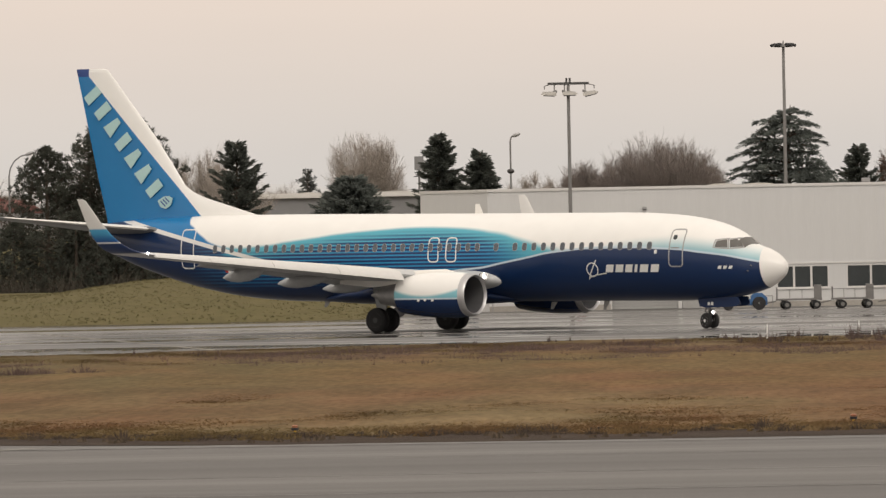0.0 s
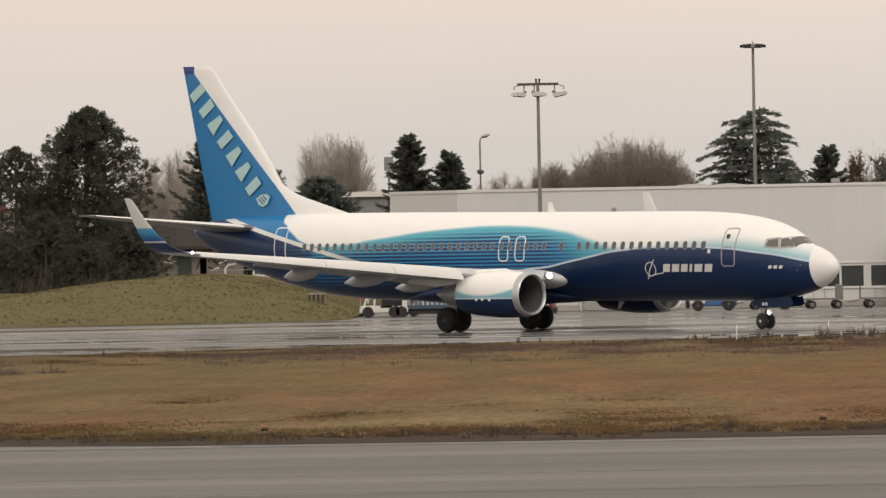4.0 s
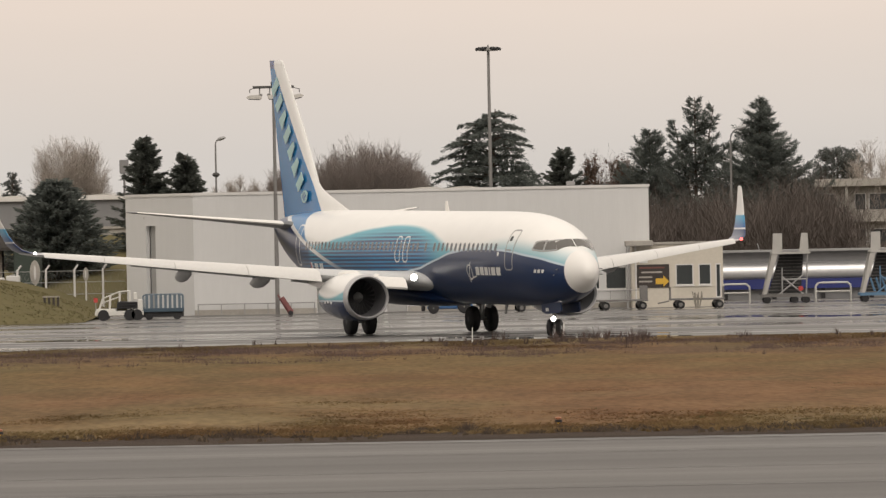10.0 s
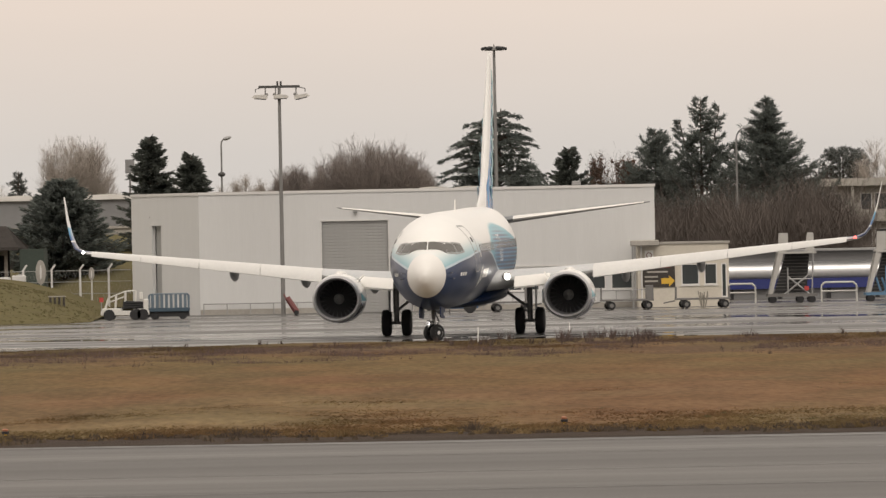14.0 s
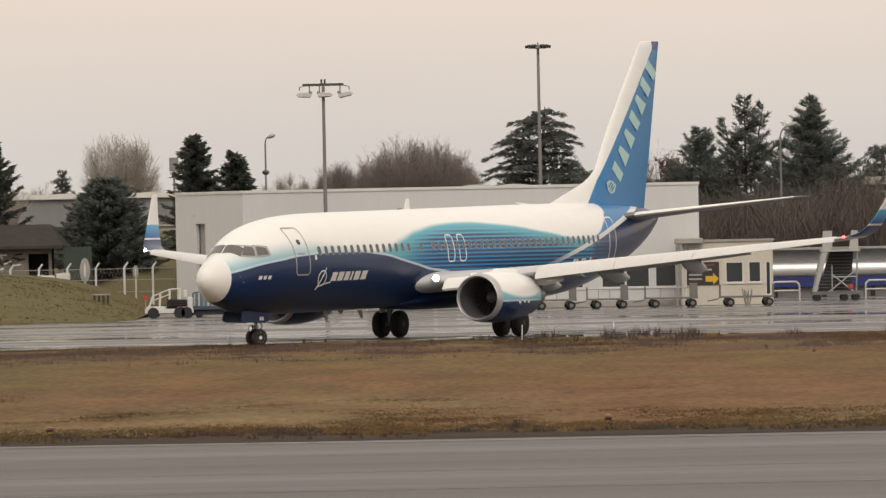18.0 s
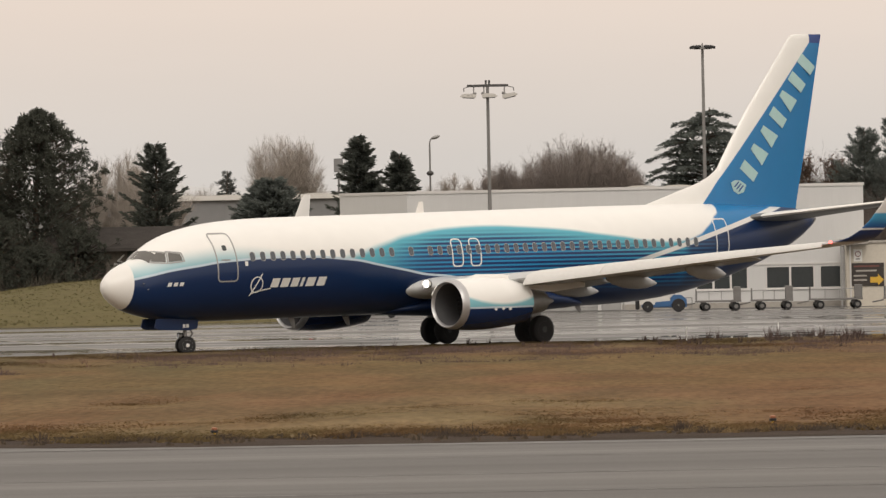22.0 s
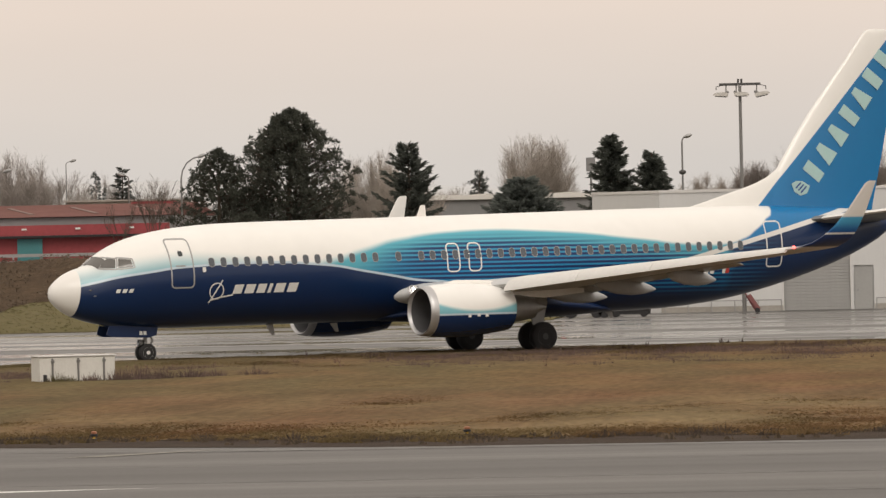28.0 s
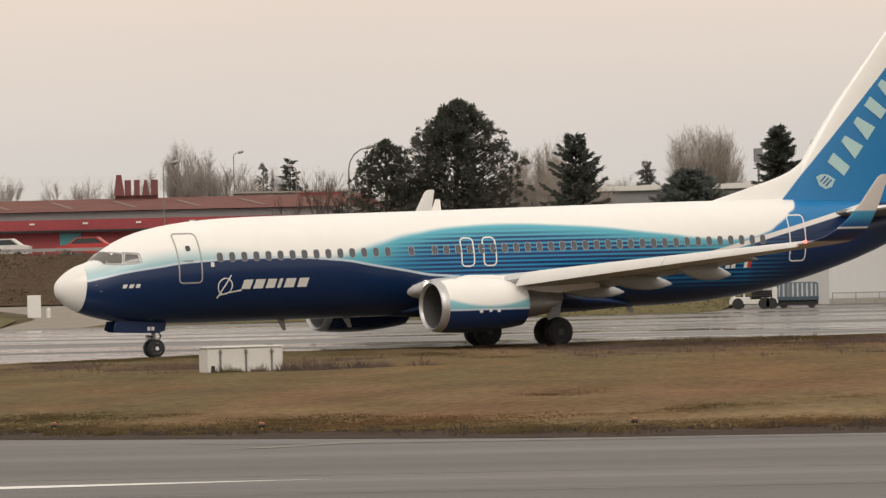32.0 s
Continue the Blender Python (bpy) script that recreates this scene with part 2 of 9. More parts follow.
def interp(x, pairs):
    xs, ys = zip(*pairs)
    return float(np.interp(x, xs, ys))


def smooth_interp(x, pairs):
    """Monotone cubic through the pairs."""
    xs, ys = zip(*pairs)
    if x <= xs[0]:
        return ys[0]
    if x >= xs[-1]:
        return ys[-1]
    i = max(k for k in range(len(xs)) if xs[k] <= x)
    i = min(i, len(xs) - 2)
    d = [(ys[k + 1] - ys[k]) / (xs[k + 1] - xs[k]) for k in range(len(xs) - 1)]

    def slope(k):
        if k == 0:
            return d[0]
        if k == len(xs) - 1:
            return d[-1]
        return 0.0 if d[k - 1] * d[k] <= 0 else 2 * d[k - 1] * d[k] / (d[k - 1] + d[k])
    w = xs[i + 1] - xs[i]
    t = (x - xs[i]) / w
    return ((2 * t ** 3 - 3 * t * t + 1) * ys[i] + (t ** 3 - 2 * t * t + t) * w * slope(i)
            + (3 * t * t - 2 * t ** 3) * ys[i + 1] + (t ** 3 - t * t) * w * slope(i + 1))


# ---- ground ----
def ground_mat(name, cols, rough, scales, stretch=(1, 1, 1), bump=0.03, bump_scale=6.0, wet=None, spec=0.5):
    """Three colours blended by noise at two scales; wet: (scale, from, to) lowers the roughness in puddles."""
    m = bpy.data.materials.new(name)
    m.use_nodes = True
    nt = m.node_tree
    L = nt.links
    b = nt.nodes["Principled BSDF"]
    tc = nt.nodes.new("ShaderNodeTexCoord")
    mp = nt.nodes.new("ShaderNodeMapping")
    mp.inputs["Scale"].default_value = stretch
    L.new(tc.outputs["Object"], mp.inputs["Vector"])
    fac = []
    for sc in scales:
        n = nt.nodes.new("ShaderNodeTexNoise")
        n.inputs["Scale"].default_value, n.inputs["Detail"].default_value, n.inputs["Roughness"].default_value = sc, 7, 0.62
        L.new(mp.outputs[0], n.inputs["Vector"])
        r = nt.nodes.new("ShaderNodeMapRange")
        r.inputs["From Min"].default_value, r.inputs["From Max"].default_value = 0.36, 0.64
        L.new(n.outputs["Fac"], r.inputs["Value"])
        fac.append(r.outputs[0])
    m1 = nt.nodes.new("ShaderNodeMix")
    m1.data_type = "RGBA"
    m1.inputs["A"].default_value, m1.inputs["B"].default_value = (*cols[0], 1), (*cols[1], 1)
    L.new(fac[0], m1.inputs["Factor"])
    m2 = nt.nodes.new("ShaderNodeMix")
    m2.data_type = "RGBA"
    m2.inputs["B"].default_value = (*cols[2], 1)
    L.new(m1.outputs["Result"], m2.inputs["A"])
    h = nt.nodes.new("ShaderNodeMath")
    h.operation = "MULTIPLY"
    h.inputs[1].default_value = 0.6
    L.new(fac[1], h.inputs[0])
    L.new(h.outputs[0], m2.inputs["Factor"])
    L.new(m2.outputs["Result"], b.inputs["Base Color"])
    b.inputs["Roughness"].default_value = rough
    b.inputs["Specular IOR Level"].default_value = spec
    if wet:
        n = nt.nodes.new("ShaderNodeTexNoise")
        n.inputs["Scale"].default_value, n.inputs["Detail"].default_value = wet[0], 5
        mw = nt.nodes.new("ShaderNodeMapping")
        mw.inputs["Scale"].default_value = wet[3]
        L.new(tc.outputs["Object"], mw.inputs["Vector"])
        L.new(mw.outputs[0], n.inputs["Vector"])
        r = nt.nodes.new("ShaderNodeMapRange")
        r.inputs["From Min"].default_value, r.inputs["From Max"].default_value = wet[1], wet[2]
        r.inputs["To Min"].default_value, r.inputs["To Max"].default_value = rough, wet[4]
        L.new(n.outputs["Fac"], r.inputs["Value"])
        L.new(r.outputs[0], b.inputs["Roughness"])
    nb = nt.nodes.new("ShaderNodeTexNoise")
    nb.inputs["Scale"].default_value, nb.inputs["Detail"].default_value = bump_scale, 6
    L.new(tc.outputs["Object"], nb.inputs["Vector"])
    bp = nt.nodes.new("ShaderNodeBump")
    bp.inputs["Distance"].default_value = bump
    L.new(nb.outputs["Fac"], bp.inputs["Height"])
    L.new(bp.outputs[0], b.inputs["Normal"])
    return m


def grass_mat(name, grain):
    """Winter grass: straw near the runway, olive-brown in the middle of the verge and rusty towards the taxiway, in blotches."""
    m = bpy.data.materials.new(name)
    m.use_nodes = True
    nt = m.node_tree
    L = nt.links
    b = nt.nodes["Principled BSDF"]
    b.inputs["Roughness"].default_value = 0.95
    b.inputs["Specular IOR Level"].default_value = 0.05
    tc = nt.nodes.new("ShaderNodeTexCoord")
    sp = nt.nodes.new("ShaderNodeSeparateXYZ")
    L.new(tc.outputs["Object"], sp.inputs[0])

    def noise_at(scale, detail=5):
        mp = nt.nodes.new("ShaderNodeMapping")
        mp.inputs["Scale"].default_value = scale
        L.new(tc.outputs["Object"], mp.inputs["Vector"])
        n = nt.nodes.new("ShaderNodeTexNoise")
        n.inputs["Scale"].default_value, n.inputs["Detail"].default_value = 1.0, detail
        L.new(mp.outputs[0], n.inputs["Vector"])
        return n.outputs["Fac"]

    wob = nt.nodes.new("ShaderNodeMath")
    wob.operation = "MULTIPLY_ADD"
    L.new(noise_at((0.10, 0.05, 0.1)), wob.inputs[0])
    wob.inputs[1].default_value = 130.0
    L.new(sp.outputs["Y"], wob.inputs[2])
    mr = nt.nodes.new("ShaderNodeMapRange")
    mr.inputs["From Min"].default_value, mr.inputs["From Max"].default_value = 205, 330
    L.new(wob.outputs[0], mr.inputs["Value"])
    ramp = nt.nodes.new("ShaderNodeValToRGB")
    r = ramp.color_ramp
    r.elements[0].position, r.elements[0].color = 0.0, (0.198, 0.142, 0.076, 1)
    r.elements[1].position, r.elements[1].color = 1.0, (0.148, 0.106, 0.056, 1)
    for at, col in ((0.10, (0.178, 0.116, 0.060)), (0.22, (0.172, 0.102, 0.055)), (0.36, (0.163, 0.092, 0.048)), (0.50, (0.158, 0.097, 0.047)), (0.64, (0.149, 0.100, 0.047)), (0.76, (0.142, 0.087, 0.047)), (0.87, (0.122, 0.078, 0.050))):
        e = r.elements.new(at)
        e.color = (*col, 1)
    L.new(mr.outputs[0], ramp.inputs["Fac"])
    # darker and greener blotches
    blot = nt.nodes.new("ShaderNodeMapRange")
    blot.inputs["From Min"].default_value, blot.inputs["From Max"].default_value = 0.30, 0.70
    blot.inputs["To Min"].default_value, blot.inputs["To Max"].default_value = 0.80, 1.16
    L.new(noise_at((0.40, 0.10, 1.0), 6), blot.inputs["Value"])
    fine = nt.nodes.new("ShaderNodeMapRange")
    fine.inputs["From Min"].default_value, fine.inputs["From Max"].default_value = 0.30, 0.70
    fine.inputs["To Min"].default_value, fine.inputs["To Max"].default_value = 0.80, 1.18
    L.new(noise_at((4.0, 0.7, 1.0), 4), fine.inputs["Value"])
    both = nt.nodes.new("ShaderNodeMath")
    both.operation = "MULTIPLY"
    L.new(blot.outputs[0], both.inputs[0])
    L.new(fine.outputs[0], both.inputs[1])
    val = both.outputs[0]
    if grain:
        g = nt.nodes.new("ShaderNodeNewGeometry")
        rr = nt.nodes.new("ShaderNodeMapRange")
        rr.inputs["To Min"].default_value, rr.inputs["To Max"].default_value = 1 - grain, 1 + grain
        L.new(g.outputs["Random Per Island"], rr.inputs["Value"])
        mm = nt.nodes.new("ShaderNodeMath")
        mm.operation = "MULTIPLY"
        L.new(val, mm.inputs[0])
        L.new(rr.outputs[0], mm.inputs[1])
        val = mm.outputs[0]
    sc = nt.nodes.new("ShaderNodeVectorMath")
    sc.operation = "SCALE"
    # greener growth in patches, more of it towards the west
    west = nt.nodes.new("ShaderNodeMapRange")
    west.inputs["From Min"].default_value, west.inputs["From Max"].default_value = -2.0, -26.0
    west.inputs["To Min"].default_value, west.inputs["To Max"].default_value = -0.12, 0.42
    L.new(sp.outputs["X"], west.inputs["Value"])
    patch = nt.nodes.new("ShaderNodeMapRange")
    patch.inputs["From Min"].default_value, patch.inputs["From Max"].default_value = 0.35, 0.65
    patch.inputs["To Min"].default_value, patch.inputs["To Max"].default_value = -0.10, 0.55
    L.new(noise_at((0.22, 0.06, 1.0), 6), patch.inputs["Value"])
    grow = nt.nodes.new("ShaderNodeMath")
    grow.operation, grow.use_clamp = "ADD", True
    L.new(west.outputs[0], grow.inputs[0])
    L.new(patch.outputs[0], grow.inputs[1])
    green = nt.nodes.new("ShaderNodeMix")
    green.data_type = "RGBA"
    L.new(grow.outputs[0], green.inputs[0])
    L.new(ramp.outputs["Color"], green.inputs[6])
    green.inputs[7].default_value = (0.118, 0.096, 0.048, 1)
    L.new(green.outputs[2], sc.inputs[0])
    L.new(val, sc.inputs["Scale"])
    L.new(sc.outputs[0], b.inputs["Base Color"])
    return m


G = dict(
    far=ground_mat("winter_field", [(0.085, 0.075, 0.040), (0.12, 0.10, 0.055), (0.07, 0.055, 0.035)], 0.95, (0.05, 0.4), spec=0.05),
    verge=grass_mat("winter_grass", 0.0),
    bank=ground_mat("mown_green_bank", [(0.131, 0.117, 0.058), (0.152, 0.130, 0.069), (0.111, 0.096, 0.051)], 0.95, (0.25, 1.6), (1, 1, 1), 0.06, 7, spec=0.05),
    asphalt=ground_mat("worn_runway_asphalt", [(0.082, 0.078, 0.075), (0.165, 0.159, 0.153), (0.098, 0.093, 0.089)], 0.75, (0.13, 0.7), (0.02, 1, 1), 0.006, 30),
    taxi=ground_mat("damp_taxiway_asphalt", [(0.072, 0.069, 0.067), (0.178, 0.173, 0.168), (0.078, 0.075, 0.073)], 0.60, (0.09, 0.4), (0.035, 1, 1), 0.003, 12, wet=(0.13, 0.47, 0.56, (0.08, 1, 1), 0.09)),
    dirt=ground_mat("gravelly_soil_edge", [(0.062, 0.048, 0.040), (0.085, 0.066, 0.052), (0.044, 0.034, 0.030)], 0.95, (0.5, 3.5), (0.3, 1, 1), 0.05, 14, spec=0.05),
    heath=ground_mat("brown_scrub_slope", [(0.082, 0.057, 0.039), (0.112, 0.079, 0.052), (0.050, 0.037, 0.026)], 0.95, (0.3, 1.8), (1, 1, 1), 0.12, 6, spec=0.05),
)


def sheet(name, outline, z, material, label):
    bm = bmesh.new()
    top = [bm.verts.new((x, y, z)) for x, y in outline]
    low = [bm.verts.new((x, y, z - 0.25)) for x, y in outline]
    bm.faces.new(top)
    n = len(top)
    for i in range(n):
        bm.faces.new((top[i], top[(i + 1) % n], low[(i + 1) % n], low[i]))
    return slab(name, bm, material, label)


bm = bmesh.new()
bmesh.ops.create_grid(bm, x_segments=8, y_segments=8, size=4500, matrix=Matrix.Translation((0, 0, -0.06)))
slab("ground", bm, G["far"], "dull winter grassland reaching to the horizon")
sheet("runway", [(-600, -60), (600, -60), (600, 139.6), (10, 140.2), (-10, 140.4), (-25, 147.6), (-60, 168), (-600, 480)], 0.0, G["asphalt"], "worn grey runway asphalt")
NEAR_EDGE = [(-200, 175), (-60, 217), (-38.6, 235.4), (-32.2, 247.5), (-28, 251.0), (-24, 253.0), (-17.5, 258.5), (-12, 261), (-6, 263), (5, 263.6), (30, 264.2), (200, 266)]
FAR_EDGE = [(260, 372), (60, 372), (26, 396), (-19.5, 372), (-19.5, 343), (-38, 340.6), (-49.5, 334), (-54, 331), (-120, 300), (-400, 215)]
sheet("taxiway", NEAR_EDGE + FAR_EDGE, 0.0, G["taxi"], "damp grey taxiway and apron asphalt with puddles")


def strip_sheet(name, lo, hi, nx, ny, x0, x1, zf, material, label, kind="structure"):
    """A ground sheet between two edges (functions of x), raised by zf(x, y, u)."""
    bm = bmesh.new()
    rows = []
    for j in range(ny + 1):
        v = j / ny
        row = []
        for i in range(nx + 1):
            x = x0 + (x1 - x0) * i / nx
            y = lo(x) + (hi(x) - lo(x)) * v
            row.append(bm.verts.new((x, y, zf(x, y, v))))
        rows.append(row)
    for a, b in zip(rows, rows[1:]):
        for i in range(nx):
            bm.faces.new((a[i], a[i + 1], b[i + 1], b[i]))
    ob = new(name, finish(name, bm, material, True, 60))
    return tagged(ob, label, kind=kind)


def near_edge(x):
    return interp(x, NEAR_EDGE)


def soil_lo(x):
    return interp(x, [(-600, 480), (-60, 168), (-25, 147.6), (-10, 140.4), (10, 140.2), (600, 139.6)])


def soil_hi(x):
    return soil_lo(x) + 4.6 + 1.4 * noise.noise((x * 0.21, 3.1, 0)) + 0.9 * noise.noise((x * 0.9, 1.1, 0)) + 0.6 * noise.noise((x * 2.7, 5.1, 0))


strip_sheet("dirt_edge", soil_lo, lambda x: soil_hi(x) + 0.6, 600, 8, -60, 60, lambda x, y, v: 0.010 + (0.004 + 0.005 * noise.noise((x * 0.8, y * 0.8, 0))) * (v > 0), G["dirt"], "dark gravelly soil strip along the runway")
strip_sheet("grass_verge", soil_hi, near_edge, 600, 40, -60, 60, lambda x, y, v: 0.023 + 0.03 * min(1, v * 20) + 0.06 * math.sin(math.pi * v) + 0.05 * noise.noise((x * 0.25, y * 0.12, 0)) * min(1, v * 12), G["verge"], "yellow-brown winter grass verge")


# runway and taxiway paint
def paint(name, pts, z, label):
    bm = bmesh.new()
    a = [bm.verts.new((x, y, z)) for x, y in pts]
    bm.faces.new(a)
    return slab(name, bm, M["mark_white"] if "white" in label else M["yellow_line"], label)


M["yellow_line"] = mat("faded_yellow_line", (0.23, 0.215, 0.185), 0.7, vary=0.25, scale=1.5)
paint("runway_line", [(-60, 103.0), (-13.6, 119.75), (-22, 118.5), (-60, 106.3)], 0.008, "white painted line on the runway")
paint("runway_line", [(-17.8, 137.6), (-16.9, 137.8), (-14.7, 141.2), (-15.1, 141.0)], 0.012, "thin faded painted line at the runway edge")
M["edge_wear"] = mat("worn_pale_runway_edge", (0.175, 0.17, 0.165), 0.8, vary=0.5, scale=0.5, stretch=(0.3, 1, 1))
bm = bmesh.new()
bm.faces.new([bm.verts.new(p) for p in ((-19.5, 141.6, 0.009), (-16, 139.9, 0.009), (0, 138.6, 0.009), (16, 138.4, 0.009), (16, 139.2, 0.009), (0, 139.5, 0.009), (-16, 141.3, 0.009))])
for y0, y1, wd in ((121.6, 122.1, 0.34), (131.0, 131.3, 0.22), (113.0, 113.6, 0.26)):
    jt = bmesh.new()
    jt.faces.new([jt.verts.new(q) for q in ((-22, y0, 0.006), (14, y1, 0.006), (14, y1 + wd, 0.006), (-22, y0 + wd * 0.4, 0.006))])
    slab("runway_joint", jt, M["edge_wear"], "worn pale paving joint along the runway")
slab("runway_edge", bm, M["edge_wear"], "worn pale edge line along the runway")
paint("taxiway_line", [(-34.3, 318.5), (-33.9, 318.2), (-20.2, 259.5), (-20.5, 259.4)], 0.010, "faded yellow guide line")
paint("taxiway_line", [(-60, 303), (-60, 302.6), (60, 306.4), (60, 306.8)], 0.010, "faded yellow guide line along the taxiway")

# standing water on the taxiway
M["water"] = mat("still_rain_water", (0.045, 0.044, 0.042), 0.03, vary=0.1, scale=0.3, bump=0.0006, bump_scale=1.5)
PUDDLES = ((3.2, 268.5, 1.5, 1.6), (5.6, 271.0, 2.2, 2.0), (8.8, 269.0, 1.6, 1.4), (1.2, 274.5, 1.9, 1.5), (6.8, 277.0, 2.6, 1.3), (-1.5, 270.5, 1.2, 1.5), (10.5, 318.0, 3.0, 2.6), (14.6, 321.5, 3.4, 3.0), (7.4, 323.0, 2.2, 2.0), (19.0, 317.5, 3.0, 2.6), (-9.0, 281.0, 2.6, 1.4), (-16.0, 285.0, 3.0, 1.2))
for k, (px, py, rx, ry) in enumerate(PUDDLES):
    bm = bmesh.new()
    ring = []
    for a in (2 * math.pi * q / 40 for q in range(40)):
        f = 1 + 0.55 * noise.noise((1.6 * math.cos(a) + 7 * k, 1.6 * math.sin(a), 0.5)) + 0.25 * noise.noise((4 * math.cos(a) + 3 * k, 4 * math.sin(a), 2.5))
        ring.append(bm.verts.new((px + rx * f * math.cos(a), py + ry * f * math.sin(a), 0.007)))
    bm.faces.new(ring)
    slab("water", bm, M["water"], "shallow rain puddle on the taxiway")

# a dry service road leading off between the bank and a grass mound
G["road"] = ground_mat("dry_beige_concrete", [(0.21, 0.185, 0.155), (0.255, 0.225, 0.19), (0.18, 0.16, 0.135)], 0.85, (0.2, 1.4), (1, 0.4, 1), 0.004, 14)
sheet("service_road", [(-48.5, 334.9), (-50, 345), (-52, 400), (-54, 450), (-140, 452), (-76, 450), (-64, 400), (-59, 372), (-54.6, 330.6)], 0.006, G["road"], "dry beige concrete service road")


# banks beyond the taxiway
def bank_z(x, y, v):
    h = interp(x, [(-50.6, 0.02), (-49.6, 0.5), (-47.8, 1.35), (-44, 1.5), (-38, 1.45), (-33, 2.1), (-28.5, 2.40), (-26.5, 2.35), (-24, 2.0), (-21.8, 1.45), (-19.4, 0.6), (-18.6, 0.15)])
    return max(0.02, h * math.sin(math.pi * min(v * 0.9, 0.5)) ** 0.8 + 0.04 * noise.noise((x * 0.3, y * 0.3, 0)))


strip_sheet("grass_bank", lambda x: interp(x, [(-50.6, 334.6), (-49.5, 334.4), (-38, 340.8), (-19.5, 343.2), (-18.5, 347)]), lambda x: 378, 90, 16, -50.6, -18.6, bank_z, G["bank"], "low mown green bank beside the apron")


def heath_z(x, y, v):
    return 0.1 + 3.4 * min(1, v * 1.1) ** 1.1 + 0.35 * noise.noise((x * 0.16, y * 0.1, 2)) * v


strip_sheet("scrub_embankment", lambda x: interp(x, [(-140, 450), (-54, 448), (-48, 405), (-44, 392)]), lambda x: interp(x, [(-140, 470), (-60, 470), (-44, 440)]), 120, 24, -140, -44, heath_z, G["heath"], "brown scrubby embankment")


strip_sheet("grass_mound", lambda x: interp(x, [(-120, 302), (-54.8, 331.5)]), lambda x: interp(x, [(-120, 420), (-66, 398), (-60, 372), (-54.8, 333)]), 60, 10, -120, -54.8, lambda x, y, v: 0.02 + 0.32 * math.sin(math.pi * v) ** 0.6 * min(1, (-54.8 - x) / 3) + 0.05 * noise.noise((x * 0.3, y * 0.3, 4)), G["bank"], "low grass mound beside the service road")
# a grassy slope behind the fence with a low pale parapet along its top
strip_sheet("grass_slope", lambda x: 402 - 12 * min(1, max(0, (x + 25) / 3)), lambda x: 440, 50, 12, -48, -17.7, lambda x, y, v: 0.3 + 4.3 * min(1, v * 1.05) ** 0.9 + 0.15 * noise.noise((x * 0.3, y * 0.2, 6)), G["bank"], "olive winter grass slope behind the fence")
slab("parapet", add_box(add_box(bmesh.new(), -48, -17.0, 440.2, 440.6, 3.9, 5.05), -48, -17.0, 440.05, 440.7, 5.052, 5.2), M["concrete"], "low pale parapet along the top of the slope")


# ---- buildings ----
HY = 368.0            # front face of the hangar


def wall_with_openings(x0, x1, y0, y1, z0, z1, holes):
    """A wall in the xz plane, y0 to y1 thick, with real openings (xa, xb, za, zb)."""
    bm = bmesh.new()
    xs = sorted({x0, x1, *[h[0] for h in holes], *[h[1] for h in holes]})
    zs = sorted({z0, z1, *[h[2] for h in holes], *[h[3] for h in holes]})
    for xa, xb in zip(xs, xs[1:]):
        for za, zb in zip(zs, zs[1:]):
            cx, cz = (xa + xb) / 2, (za + zb) / 2
            if any(h[0] < cx < h[1] and h[2] < cz < h[3] for h in holes):
                continue
            add_box(bm, xa, xb, y0, y1, za, zb)
    bmesh.ops.remove_doubles(bm, verts=bm.verts, dist=0.0005)
    return bm


def window_unit(parent, xa, xb, za, zb, y, panes=1, frame="trim"):
    w = part("window", wall_with_openings(xa, xb, y - 0.02, y + 0.06, za, zb,
             [(xa + 0.06 + k * (xb - xa) / panes, xa - 0.03 + (k + 1) * (xb - xa) / panes - 0.03, za + 0.06, zb - 0.06) for k in range(panes)]), M[frame], parent, "pale framed window", smooth=False)
    for k in range(panes):
        part("pane", box(xa + 0.05 + k * (xb - xa) / panes, xa - 0.02 + (k + 1) * (xb - xa) / panes - 0.03, y + 0.03, y + 0.045, za + 0.05, zb - 0.05), M["glass"], w, smooth=False)
    part("window_sill", box(xa - 0.05, xb + 0.05, y - 0.10, y + 0.02, za - 0.06, za - 0.005), M[frame], w, smooth=False)
    return w


